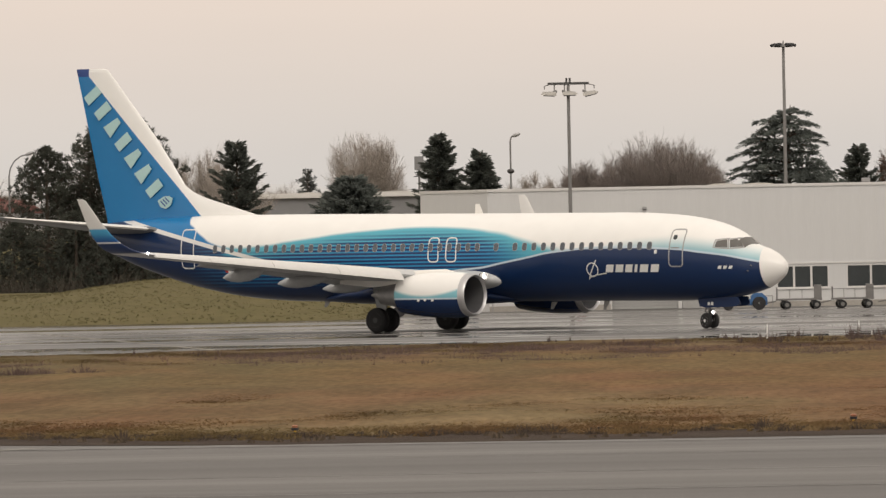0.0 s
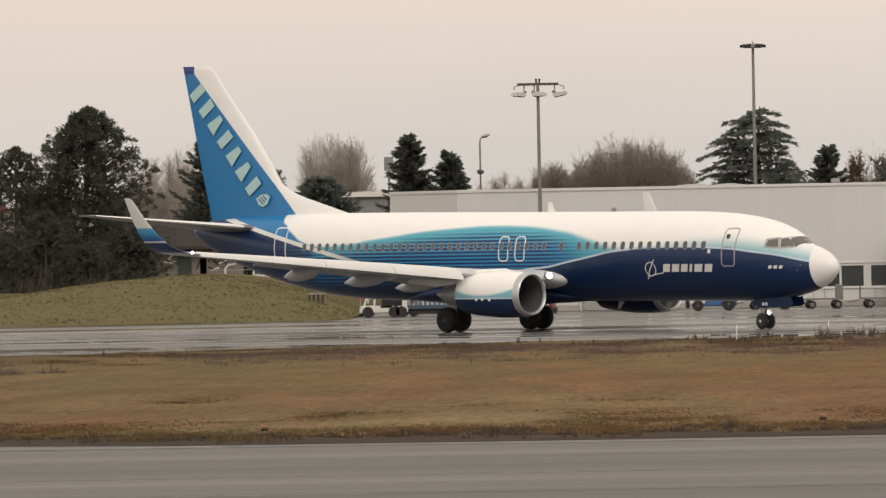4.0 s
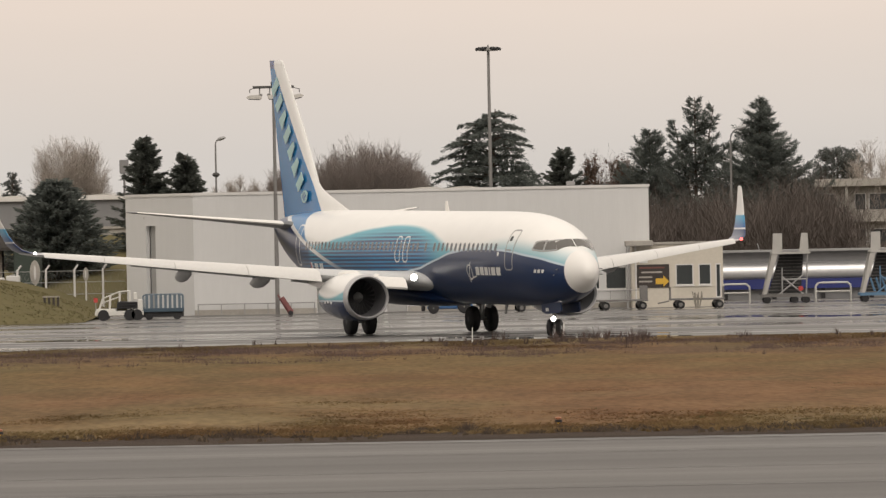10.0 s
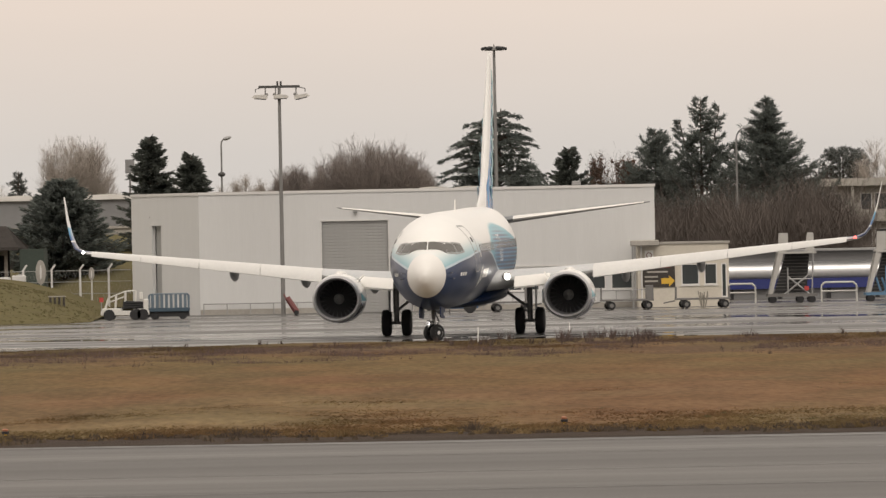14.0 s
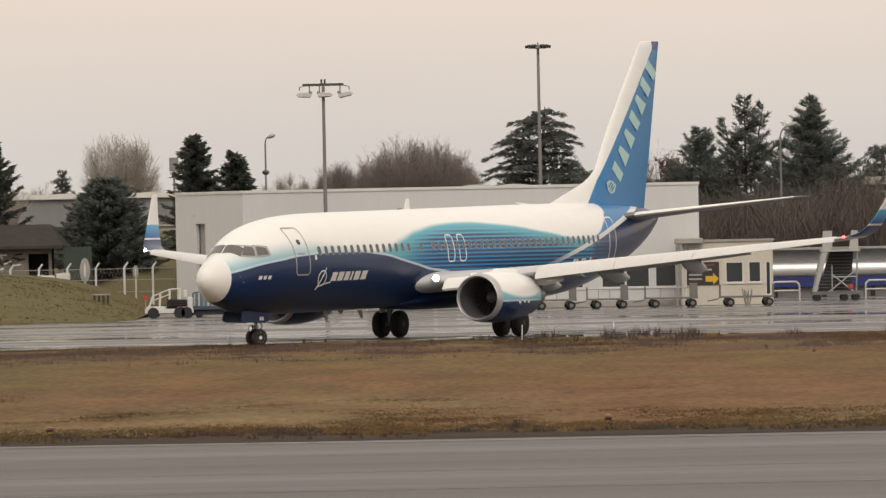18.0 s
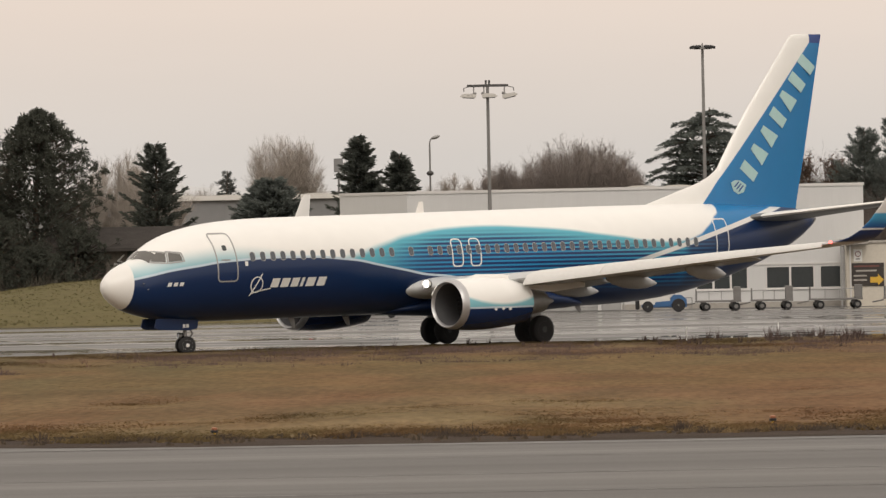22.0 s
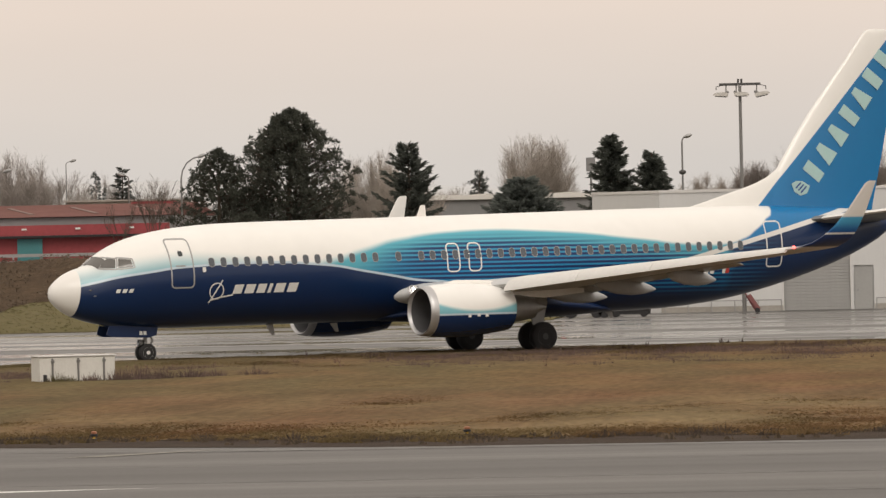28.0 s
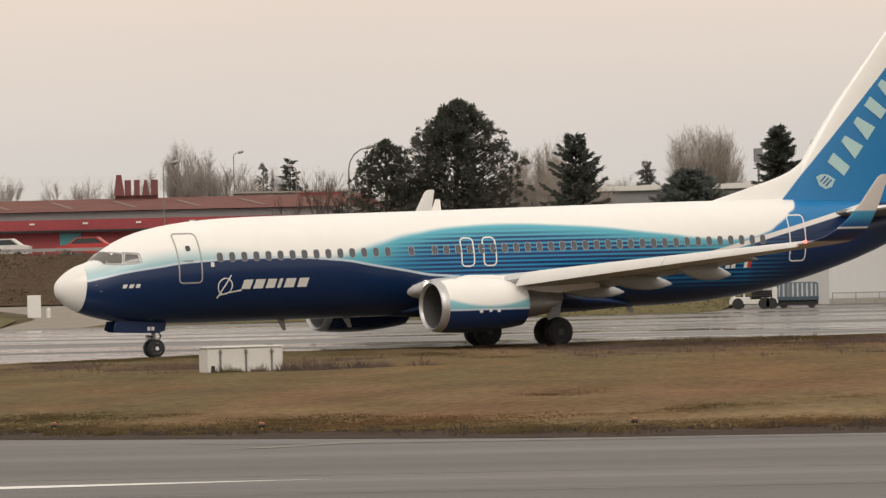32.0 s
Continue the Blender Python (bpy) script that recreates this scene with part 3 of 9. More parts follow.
def build_hangar():
    h = thing("hangar", "large white metal-clad hangar with flat roof", "building")
    x0, xc, x1, top = -17.6, -13.6, 11.85, 6.69
    doors = [(-6.75, -3.05, 0.0, 5.10), (-2.85, -1.75, 0.0, 2.45)]
    wins = [(2.45, 5.35, 1.02, 2.28), (6.35, 9.05, 1.02, 2.28), (9.35, 10.55, 1.02, 2.28)]
    part("wall", wall_with_openings(xc, x1, HY, HY + 0.25, 0, top, doors + wins), M["cladding"], h, "pale ribbed metal front wall", smooth=False)
    # chamfered end with its tall narrow door
    end = Matrix.Translation((x0, HY + 5.2, 0)) @ Matrix.Rotation(math.atan2(-5.2, xc - x0), 4, "Z")
    ln = math.hypot(xc - x0, 5.2)
    e = wall_with_openings(0, ln, 0, 0.25, 0, top, [(ln * 0.30, ln * 0.44, 0, 5.05)])
    e.transform(end)
    part("wall", e, M["cladding"], h, "pale ribbed metal end wall", smooth=False)
    e = box(ln * 0.30, ln * 0.44, 0.30, 0.36, 0, 5.05)
    e.transform(end)
    part("door", e, M["shutter"], h, "tall narrow grey door", smooth=False)
    part("wall", box(x0, x0 + 0.25, HY + 5.3, HY + 40, 0, top), M["cladding"], h, smooth=False)
    part("wall", box(x1 - 0.25, x1, HY + 0.26, HY + 40, 0, top), M["cladding"], h, smooth=False)
    part("wall", box(x0, x1, HY + 40, HY + 40.25, 0, top), M["cladding"], h, smooth=False)
    rf = bmesh.new()
    pts = [(x0 - 0.05, HY + 5.2), (xc - 0.02, HY - 0.06), (x1 + 0.06, HY - 0.06), (x1 + 0.06, HY + 40.3), (x0 - 0.05, HY + 40.3)]
    a = [rf.verts.new((x, y, top + 0.002)) for x, y in pts]
    b = [rf.verts.new((x, y, top + 0.16)) for x, y in pts]
    rf.faces.new(a[::-1])
    rf.faces.new(b)
    for i in range(5):
        rf.faces.new((a[i], a[(i + 1) % 5], b[(i + 1) % 5], b[i]))
    part("roof", rf, M["trim"], h, "flat roof with pale edge trim", smooth=False)
    # cladding ribs, one object each on one mesh
    rib = finish("cladding_rib", box(-0.02, 0.02, -0.002, 0.0, 0.32, top - 0.06), M["cladding"], False)
    x = xc + 0.2
    while x < x1 - 0.1:
        if not any(a - 0.05 < x < b + 0.05 for a, b, _, _ in doors + wins):
            r = new("cladding_rib", rib)
            r.parent, r.location = h, (x, HY - 0.001, 0)
        x += 0.30
    part("plinth", box(xc, -6.8, HY - 0.05, HY - 0.002, 0, 0.30), M["concrete"], h, "concrete plinth", smooth=False)
    part("plinth", box(-1.7, x1, HY - 0.05, HY - 0.002, 0, 0.30), M["concrete"], h, "concrete plinth", smooth=False)
    # roller shutter of many slats
    sh = part("roller_shutter", box(-6.75, -3.05, HY + 0.16, HY + 0.20, 0, 5.10), M["shutter"], h, "grey roller shutter, closed", smooth=False)
    sl = finish("slat", box(-1.84, 1.84, -0.03, 0.0, 0.012, 0.158, 0.01), M["shutter"], False)
    for k in range(30):
        o = new("slat", sl)
        o.parent, o.location = sh, (-4.9, HY + 0.158, 0.17 * k)
    for xa in (-6.81, -3.05):
        part("door_frame", box(xa, xa + 0.06, HY - 0.04, HY + 0.1, 0, 5.16), M["trim"], h, smooth=False)
    part("door_frame", box(-6.81, -2.99, HY - 0.04, HY + 0.1, 5.105, 5.18), M["trim"], h, smooth=False)
    d = part("door", box(-2.83, -1.77, HY + 0.08, HY + 0.13, 0.01, 2.43), M["shutter"], h, "grey steel side door", smooth=False)
    part("door_handle", box(-2.68, -2.60, HY + 0.03, HY + 0.079, 1.0, 1.12), M["steel"], d, smooth=False)
    for (xa, xb, za, zb), n in zip(wins, (3, 2, 1)):
        window_unit(h, xa, xb, za, zb, HY + 0.02, n)
    # interior backing so that the panes look into a dim room
    part("inner_wall", box(1.5, 11.4, HY + 4.0, HY + 4.1, 0, 3.2), M["grey_wall"], h, smooth=False)
    part("floor_slab", box(xc + 0.3, x1 - 0.3, HY + 0.3, HY + 39, -0.2, 0.02), M["concrete"], h, smooth=False)
    # wall lamps
    for x, z in ((-4.85, 5.62), (-16.4, 5.5)):
        lamp = part("wall_lamp", box(x - 0.12, x + 0.12, HY - 0.25 + (4.0 if x < -14 else 0), HY - 0.004 + (4.0 if x < -14 else 0), z - 0.06, z + 0.10, 0.03), M["galv"], h, "small grey wall floodlight", smooth=False)
    # rail along the foot of the wall
    rl = part("kick_rail", rod((-13.4, HY - 0.35, 0.62), (-6.9, HY - 0.35, 0.62), 0.03), M["galv"], h, "low grey guard rail")
    part("kick_rail", rod((-1.6, HY - 0.35, 0.62), (2.2, HY - 0.35, 0.62), 0.03), M["galv"], h, "low grey guard rail")
    for x in (-13.4, -12.1, -10.8, -9.5, -8.2, -6.9, -1.6, -0.3, 1.0, 2.2):
        part("rail_post", rod((x, HY - 0.35, 0), (x, HY - 0.35, 0.64), 0.03), M["galv"], h)
    for x, w in ((-0.5, 0.9), (1.6, 0.8)):
        vent = bmesh.new()
        bmesh.ops.create_uvsphere(vent, u_segments=16, v_segments=8, radius=1.0, matrix=Matrix.Translation((x, HY + 14, top + 0.1)) @ Matrix.Diagonal((1.2, 1.2, 0.24, 1)))
        part("roof_dome", vent, M["concrete"], h, "shallow roof dome")
    part("roof_camera", box(7.3, 7.8, HY + 1.6, HY + 1.9, top + 0.16, top + 0.42, 0.05), M["steel"], h, smooth=False)
    part("lintel", box(2.3, 10.8, HY - 0.05, HY - 0.002, 2.36, 2.44), M["trim"], h, smooth=False)
    return h


def build_office():
    o = thing("office_annex", "low cream rendered office annex with windows and a direction sign", "building")
    y = 364.5
    wins = [(13.15, 14.14, 1.20, 2.37), (14.42, 15.12, 1.20, 2.37), (15.36, 15.66, 0.5, 2.37)]
    part("wall", wall_with_openings(10.75, 15.78, y, y + 0.25, 0, 3.48, wins), M["cream"], o, "cream rendered wall", smooth=False)
    part("wall", box(15.53, 15.78, y + 0.26, y + 3.2, 0, 3.48), M["cream"], o, smooth=False)
    part("wall", box(10.75, 11.0, y + 0.26, y + 3.2, 0, 3.48), M["cream"], o, smooth=False)
    part("wall", box(11.92, 15.78, y + 3.22, y + 3.45, 0, 3.48), M["cream"], o, smooth=False)
    part("roof", box(10.68, 15.86, y - 0.10, y + 3.46, 3.485, 3.60), M["concrete"], o, "flat roof with pale edge", smooth=False)
    part("entrance_canopy", box(10.35, 11.9, y - 0.9, y - 0.11, 3.40, 3.72, 0.04), M["concrete"], o, "grey entrance canopy", smooth=False)
    part("canopy_post", rod((10.45, y - 0.8, 0), (10.45, y - 0.8, 3.395), 0.05), M["galv"], o)
    part("downpipe", rod((10.95, y - 0.06, 0), (10.95, y - 0.06, 3.39), 0.05), M["trim"], o)
    for w in wins:
        window_unit(o, *w, y + 0.02, 1)
    part("inner_wall", box(11.1, 15.4, y + 2.6, y + 2.7, 0, 3.4), M["cream"], o, smooth=False)
    return o


def build_sign():
    y = 364.49
    s = thing("direction_sign", "dark brown direction sign with a yellow arrow on the office wall", "sign")
    part("board", box(11.02, 12.80, y - 0.06, y, 1.10, 2.38, 0.015), M["brown_sign"], s, smooth=False)
    ar = add_prism(bmesh.new(), [(-0.36, -0.16), (0.06, -0.16), (0.06, -0.32), (0.38, 0.0), (0.06, 0.32), (0.06, 0.16), (-0.36, 0.16)], 0.02, Matrix.Translation((12.40, y - 0.072, 1.44)))
    part("arrow", ar, M["yellow"], s, "yellow arrow pointing right", smooth=False)
    for z, x0, x1 in ((2.20, 11.15, 12.55), (1.95, 11.25, 12.4), (1.68, 11.12, 11.85), (1.44, 11.12, 11.85)):
        part("plain_text_bar", box(x0, x1, y - 0.068, y - 0.0605, z - 0.045, z + 0.045), M["roof_red"] if z > 2.1 else M["concrete"], s, smooth=False)
    n = thing("notice_plate", "small white notice plate with a prohibition ring", "sign")
    part("plate", box(11.14, 11.62, y - 0.03, y, 2.46, 3.14, 0.01), M["mark_white"], n, smooth=False)
    ring = bmesh.new()
    for k in range(20):
        a0, a1 = 2 * math.pi * k / 20, 2 * math.pi * (k + 1) / 20
        add_prism(ring, [(0.12 * math.cos(a0), 0.12 * math.sin(a0)), (0.16 * math.cos(a0), 0.16 * math.sin(a0)), (0.16 * math.cos(a1), 0.16 * math.sin(a1)), (0.12 * math.cos(a1), 0.12 * math.sin(a1))], 0.01, Matrix.Translation((11.38, y - 0.037, 2.88)))
    part("ring", ring, M["dull_red"], n, smooth=False)
    part("bar", box(11.26, 11.50, y - 0.04, y - 0.031, 2.58, 2.63), M["brown_sign"], n, smooth=False)


def build_walkway():
    w = thing("covered_walkway", "long low covered walkway with silvery and dark blue bands", "building")
    y = 392.0
    part("wall", box(16.6, 80, y + 0.8, y + 1.0, 0, 2.82), M["grey_wall"], w, "grey upper wall", smooth=False)
    part("roof", box(16.5, 80, y + 0.2, y + 4, 2.825, 2.95), M["galv"], w, smooth=False)
    prof = [(0.0, 2.20), (-0.28, 2.12), (-0.48, 1.92), (-0.56, 1.65), (-0.52, 1.40), (-0.40, 1.22), (0.0, 1.22)]
    rows = [[Vector((x, y + 0.78 + dy, z)) for dy, z in prof] for x in (16.7, 50, 80)]
    part("white_band", add_loft(bmesh.new(), rows), M["walk_band"], w, "rounded silvery band", smooth=True, angle=70)
    part("blue_band", box(16.7, 80, y + 0.40, y + 0.78, 0.62, 1.215), M["band_blue"], w, "dark blue lower band", smooth=False)
    for k in range(22):
        part("foot", box(17.0 + 2.9 * k, 17.25 + 2.9 * k, y + 0.45, y + 0.75, 0, 0.615), M["dark"], w, smooth=False)
    for x in (19.2, 29.0, 39):
        part("roof_aerial", rod((x, y + 1, 2.95), (x - 0.12, y + 1, 3.35), 0.03), M["galv"], w)


def build_far_shed():
    """Grey flat-roofed sheds behind the hangar."""
    s = thing("grey_warehouse", "long grey flat-roofed warehouse with pale roof edge", "building")
    y = 470.0
    part("wall", box(-48, -19, y, y + 25, 0, 7.15), M["grey_wall"], s, "grey wall", smooth=False)
    part("roof", box(-48.2, -18.8, y - 0.3, y + 25.3, 7.155, 7.5), M["roof_white"], s, "pale roof edge", smooth=False)
    for k in range(9):
        v = bmesh.new()
        bmesh.ops.create_uvsphere(v, u_segments=12, v_segments=6, radius=1.0, matrix=Matrix.Translation((-46 + 3.1 * k, y + 6, 7.5)) @ Matrix.Diagonal((0.8, 0.8, 0.10, 1)))
        part("roof_light", v, M["concrete"], s)
    part("window", box(-38.9, -37.2, y - 0.05, y - 0.002, 4.6, 5.6), M["dark"], s, smooth=False)
    part("window", box(-35.2, -34.6, y - 0.05, y - 0.002, 4.6, 5.6), M["dark"], s, smooth=False)
    t = thing("grey_warehouse", "second grey flat-roofed warehouse behind the hangar", "building")
    part("wall", box(-18.5, -2, y + 4, y + 25, 0, 7.2), M["grey_wall"], t, smooth=False)
    part("roof", box(-18.7, -1.8, y + 3.8, y + 25.3, 7.205, 7.5), M["trim"], t, smooth=False)


def build_red_shed():
    s = thing("red_roofed_warehouse", "long warehouse with faded red roof and red fascia", "building")
    y, x0, x1 = 520.0, -130.0, -58.3
    part("wall", box(x0, x1, y + 2, y + 40, 0, 6.75), M["grey_wall"], s, "grey upper wall", smooth=False)
    rf = bmesh.new()
    a = [(x0, y + 1.6, 6.80), (x1, y + 1.6, 6.80), (x1, y + 22, 7.88), (x0, y + 22, 7.88), (x1, y + 42, 6.8), (x0, y + 42, 6.8)]
    lo = [rf.verts.new(p) for p in a]
    rf.faces.new((lo[0], lo[1], lo[2], lo[3]))
    rf.faces.new((lo[3], lo[2], lo[4], lo[5]))
    rf.faces.new((lo[0], lo[5], lo[4], lo[1]))
    rf.faces.new((lo[1], lo[4], lo[2]))
    rf.faces.new((lo[0], lo[3], lo[5]))
    part("roof", rf, M["roof_red"], s, "faded red sheet roof", smooth=False)
    slope = math.atan2(1.08, 20.4)
    for k in range(14):
        m = Matrix.Translation((-126 + 5.2 * k, y + 1.7, 6.83)) @ Matrix.Rotation(slope, 4, "X") @ Matrix.Rotation(radians(17), 4, "Z")
        part("roof_light", box(0, 0.42, 4.0, 15.5, 0, 0.03, m=m), M["roof_strip"], s, smooth=False)
    part("fascia", box(x0, x1, y + 1.55, y + 1.98, 5.34, 6.16), M["shed_red"], s, "red fascia band", smooth=False)
    part("canopy", box(x0, x1, y + 1.0, y + 1.54, 5.16, 5.33), M["dark"], s, smooth=False)
    part("shopfront", box(x0, x1, y + 1.85, y + 1.97, 0, 5.15), M["shed_red"], s, "red lower wall", smooth=False)
    for k in range(16):
        part("fascia_lamp", box(-126 + 4.3 * k, -125.6 + 4.3 * k, y + 1.40, y + 1.545, 5.78, 5.92), M["mark_white"], s, smooth=False)
    part("end_wall", box(x1 - 5.2, x1 - 1.6, y + 20.5, y + 22, 7.3, 8.0), M["shed_red"], s, "red end block", smooth=False)
    for xa, xb in ((-88.5, -86.4), (-80.6, -78.9), (-74.3, -73.1), (-70.5, -68.5)):
        part("teal_panel", box(xa, xb, y + 1.6, y + 1.84, 2.6, 5.1), M["teal_panel"], s, "teal shutter panel", smooth=False)
    # roof sign: plain letter-sized bars on a frame
    g = thing("roof_sign", "row of plain red letter-shaped bars standing on the roof", "sign")
    for k, w in enumerate((0.85, 0.52, 0.45, 0.62, 0.55)):
        xa = -78.4 + 0.74 * k
        bmq = add_prism(bmesh.new(), [(-w / 2, 0), (w / 2, 0), (w / 2 - (0.22 if k in (0, 3) else 0), 1.30 if k else 1.75), (-w / 2 + (0.22 if k in (0, 3) else 0), 1.30 if k else 1.75)], 0.2, Matrix.Translation((xa, y + 20, 8.08)))
        part("plain_letter_bar", bmq, M["dull_red"], g, "red letter-sized bar", smooth=False)
    part("sign_frame", box(-78.8, -75.2, y + 20.2, y + 20.3, 7.6, 8.12), M["roof_red"], g, smooth=False)
    # retaining wall and road in front
    r = thing("road_barrier", "long grey road barrier on the embankment", "barrier")
    part("rail", box(-140, -50, 470.5, 470.7, 3.72, 3.95), M["galv"], r, smooth=False)
    for k in range(46):
        part("rail_post", box(-140 + 2 * k, -139.88 + 2 * k, 470.72, 470.85, -0.06, 3.9), M["galv"], r, smooth=False)


def build_apartments():
    a = thing("apartment_block", "concrete apartment block with balconies behind bare trees", "building")
    y, x0, x1 = 520.0, 27.6, 62.0
    part("wall", box(x0 + 0.3, x1, y, y + 12, 0, 7.35), M["concrete"], a, "weathered concrete wall", smooth=False)
    part("roof", box(x0 - 0.3, x1 + 0.3, y - 1.3, y + 12.3, 7.355, 7.95), M["concrete"], a, "pale flat roof slab", smooth=False)
    for fl, z in enumerate((1.9, 4.7)):
        part("balcony", box(x0 + 0.1, x1, y - 1.2, y - 0.002, z - 0.15, z), M["concrete"], a, smooth=False)
        part("balcony_front", box(x0 + 0.1, x1, y - 1.2, y - 1.12, z + 0.002, z + 0.8), M["concrete"], a, "pale balcony front", smooth=False)
        for k in range(8):
            xa = x0 + 1.3 + 4.1 * k
            for dx, w in ((0.0, 0.9), (1.1, 1.5)):
                wn_ = part("window", box(xa + dx, xa + dx + w, y - 0.06, y - 0.003, z + 0.3, z + 2.1), M["trim"], a, smooth=False)
                part("pane", box(xa + dx + 0.07, xa + dx + w - 0.07, y - 0.075, y - 0.062, z + 0.37, z + 2.03), M["glass"], wn_, smooth=False)
            part("divider", box(xa + 3.3, xa + 3.5, y - 1.1, y - 0.002, z + 0.002, z + 2.64), M["concrete"], a, smooth=False)


def build_cottage():
    c = thing("derelict_house", "low derelict house with dark tiled roof and graffiti walls", "building")
    y = 392.0
    part("wall", wall_with_openings(-36.5, -25.9, y, y + 0.25, 0, 3.95, [(-29.9, -29.5, 2.2, 3.6), (-27.3, -26.1, 2.0, 3.5)]), M["mottled"], c, "mottled grey-brown wall", smooth=False)
    # near-black wall puts the darkness of the room into its colour
    part("inner_wall", box(-36.4, -26, y + 3.5, y + 3.6, 0, 3.9), M["dark"], c, smooth=False)
    part("pier", box(-31.2, -30.4, y - 0.12, y - 0.002, 0, 3.9), M["teal_dark"], c, smooth=False)
    rf = bmesh.new()
    prof = [(-0.9, 3.80), (-0.85, 3.98), (4.0, 5.25), (8.8, 3.98), (8.9, 3.80)]
    rows = [[Vector((x + (1.4 if i == 2 and x < -30 else -1.0 if i == 2 else 0), y + dy, z)) for i, (dy, z) in enumerate(prof)] for x in (-37, -25.2)]
    add_loft(rf, rows)
    part("roof", rf, M["roof_dark"], c, "dark tiled hipped roof", smooth=False)
    random.seed(21)
    for k in range(22):
        xa = random.uniform(-29.3, -27.6) if k % 3 else random.uniform(-31.9, -30.0)
        za = random.uniform(2.4, 3.5)
        mq = Matrix.Translation((xa, y - 0.012, za)) @ Matrix.Rotation(random.uniform(-1.2, 1.2), 4, "Y")
        part("graffiti_stroke", box(-0.25, 0.25, -0.006, 0.006, -0.05, 0.05, m=mq), random.choice((M["brown_sign"], M["mark_white"], M["roof_dark"])), c, smooth=False)
    part("side_shed", box(-25.15, -23.7, y - 0.5, y + 3, 0, 3.85), M["teal_dark"], c, "dark green side shed", smooth=False)


M["mottled"] = mat("mottled_grey_brown_render", (0.20, 0.175, 0.15), 0.9, vary=0.35, scale=0.9, bump=0.004)
M["walk_band"] = mat("silvery_band_sheet", (0.62, 0.62, 0.63), 0.38, metal=0.7, vary=0.06, scale=0.5)
M["far_beige"] = mat("hazy_beige_wall", (0.36, 0.32, 0.29), 0.9, vary=0.1, scale=0.3)


def build_far_block():
    b = thing("pale_far_building", "long low pale beige building behind the warehouse", "building")
    part("wall", box(-76.5, -66.5, 600, 612, 0, 8.45), M["far_beige"], b, smooth=False)
    part("roof", box(-76.7, -66.3, 599.7, 612.3, 8.455, 8.6), M["far_beige"], b, smooth=False)


M["roof_strip"] = mat("dull_pink_roof_strip", (0.22, 0.16, 0.145), 0.9, vary=0.15, spec=0.1)
# fascia red is lightened to include the haze before it
M["shed_red"] = mat("haze_lightened_red_paint", (0.30, 0.048, 0.056), 0.6, vary=0.15, scale=0.4)
M["dull_red"] = mat("dull_red_sign_paint", (0.17, 0.055, 0.055), 0.6, vary=0.1)
M["teal_dark"] = mat("dark_green_board", (0.045, 0.06, 0.05), 0.8, vary=0.15)
build_hangar()
build_office()
build_sign()
build_walkway()
build_far_shed()
build_red_shed()
build_far_block()
build_apartments()
build_cottage()


# ---- the airliner ----
NOSE = 4.05            # nose gear behind the nose tip
PITCH = 0.0085


def body_at(s, y, z):
    """Station s behind the nose, y to port, z over the ground for a level fuselage; the airliner sits slightly nose-low."""
    return Vector((NOSE - s, y, z + PITCH * (s - 10)))


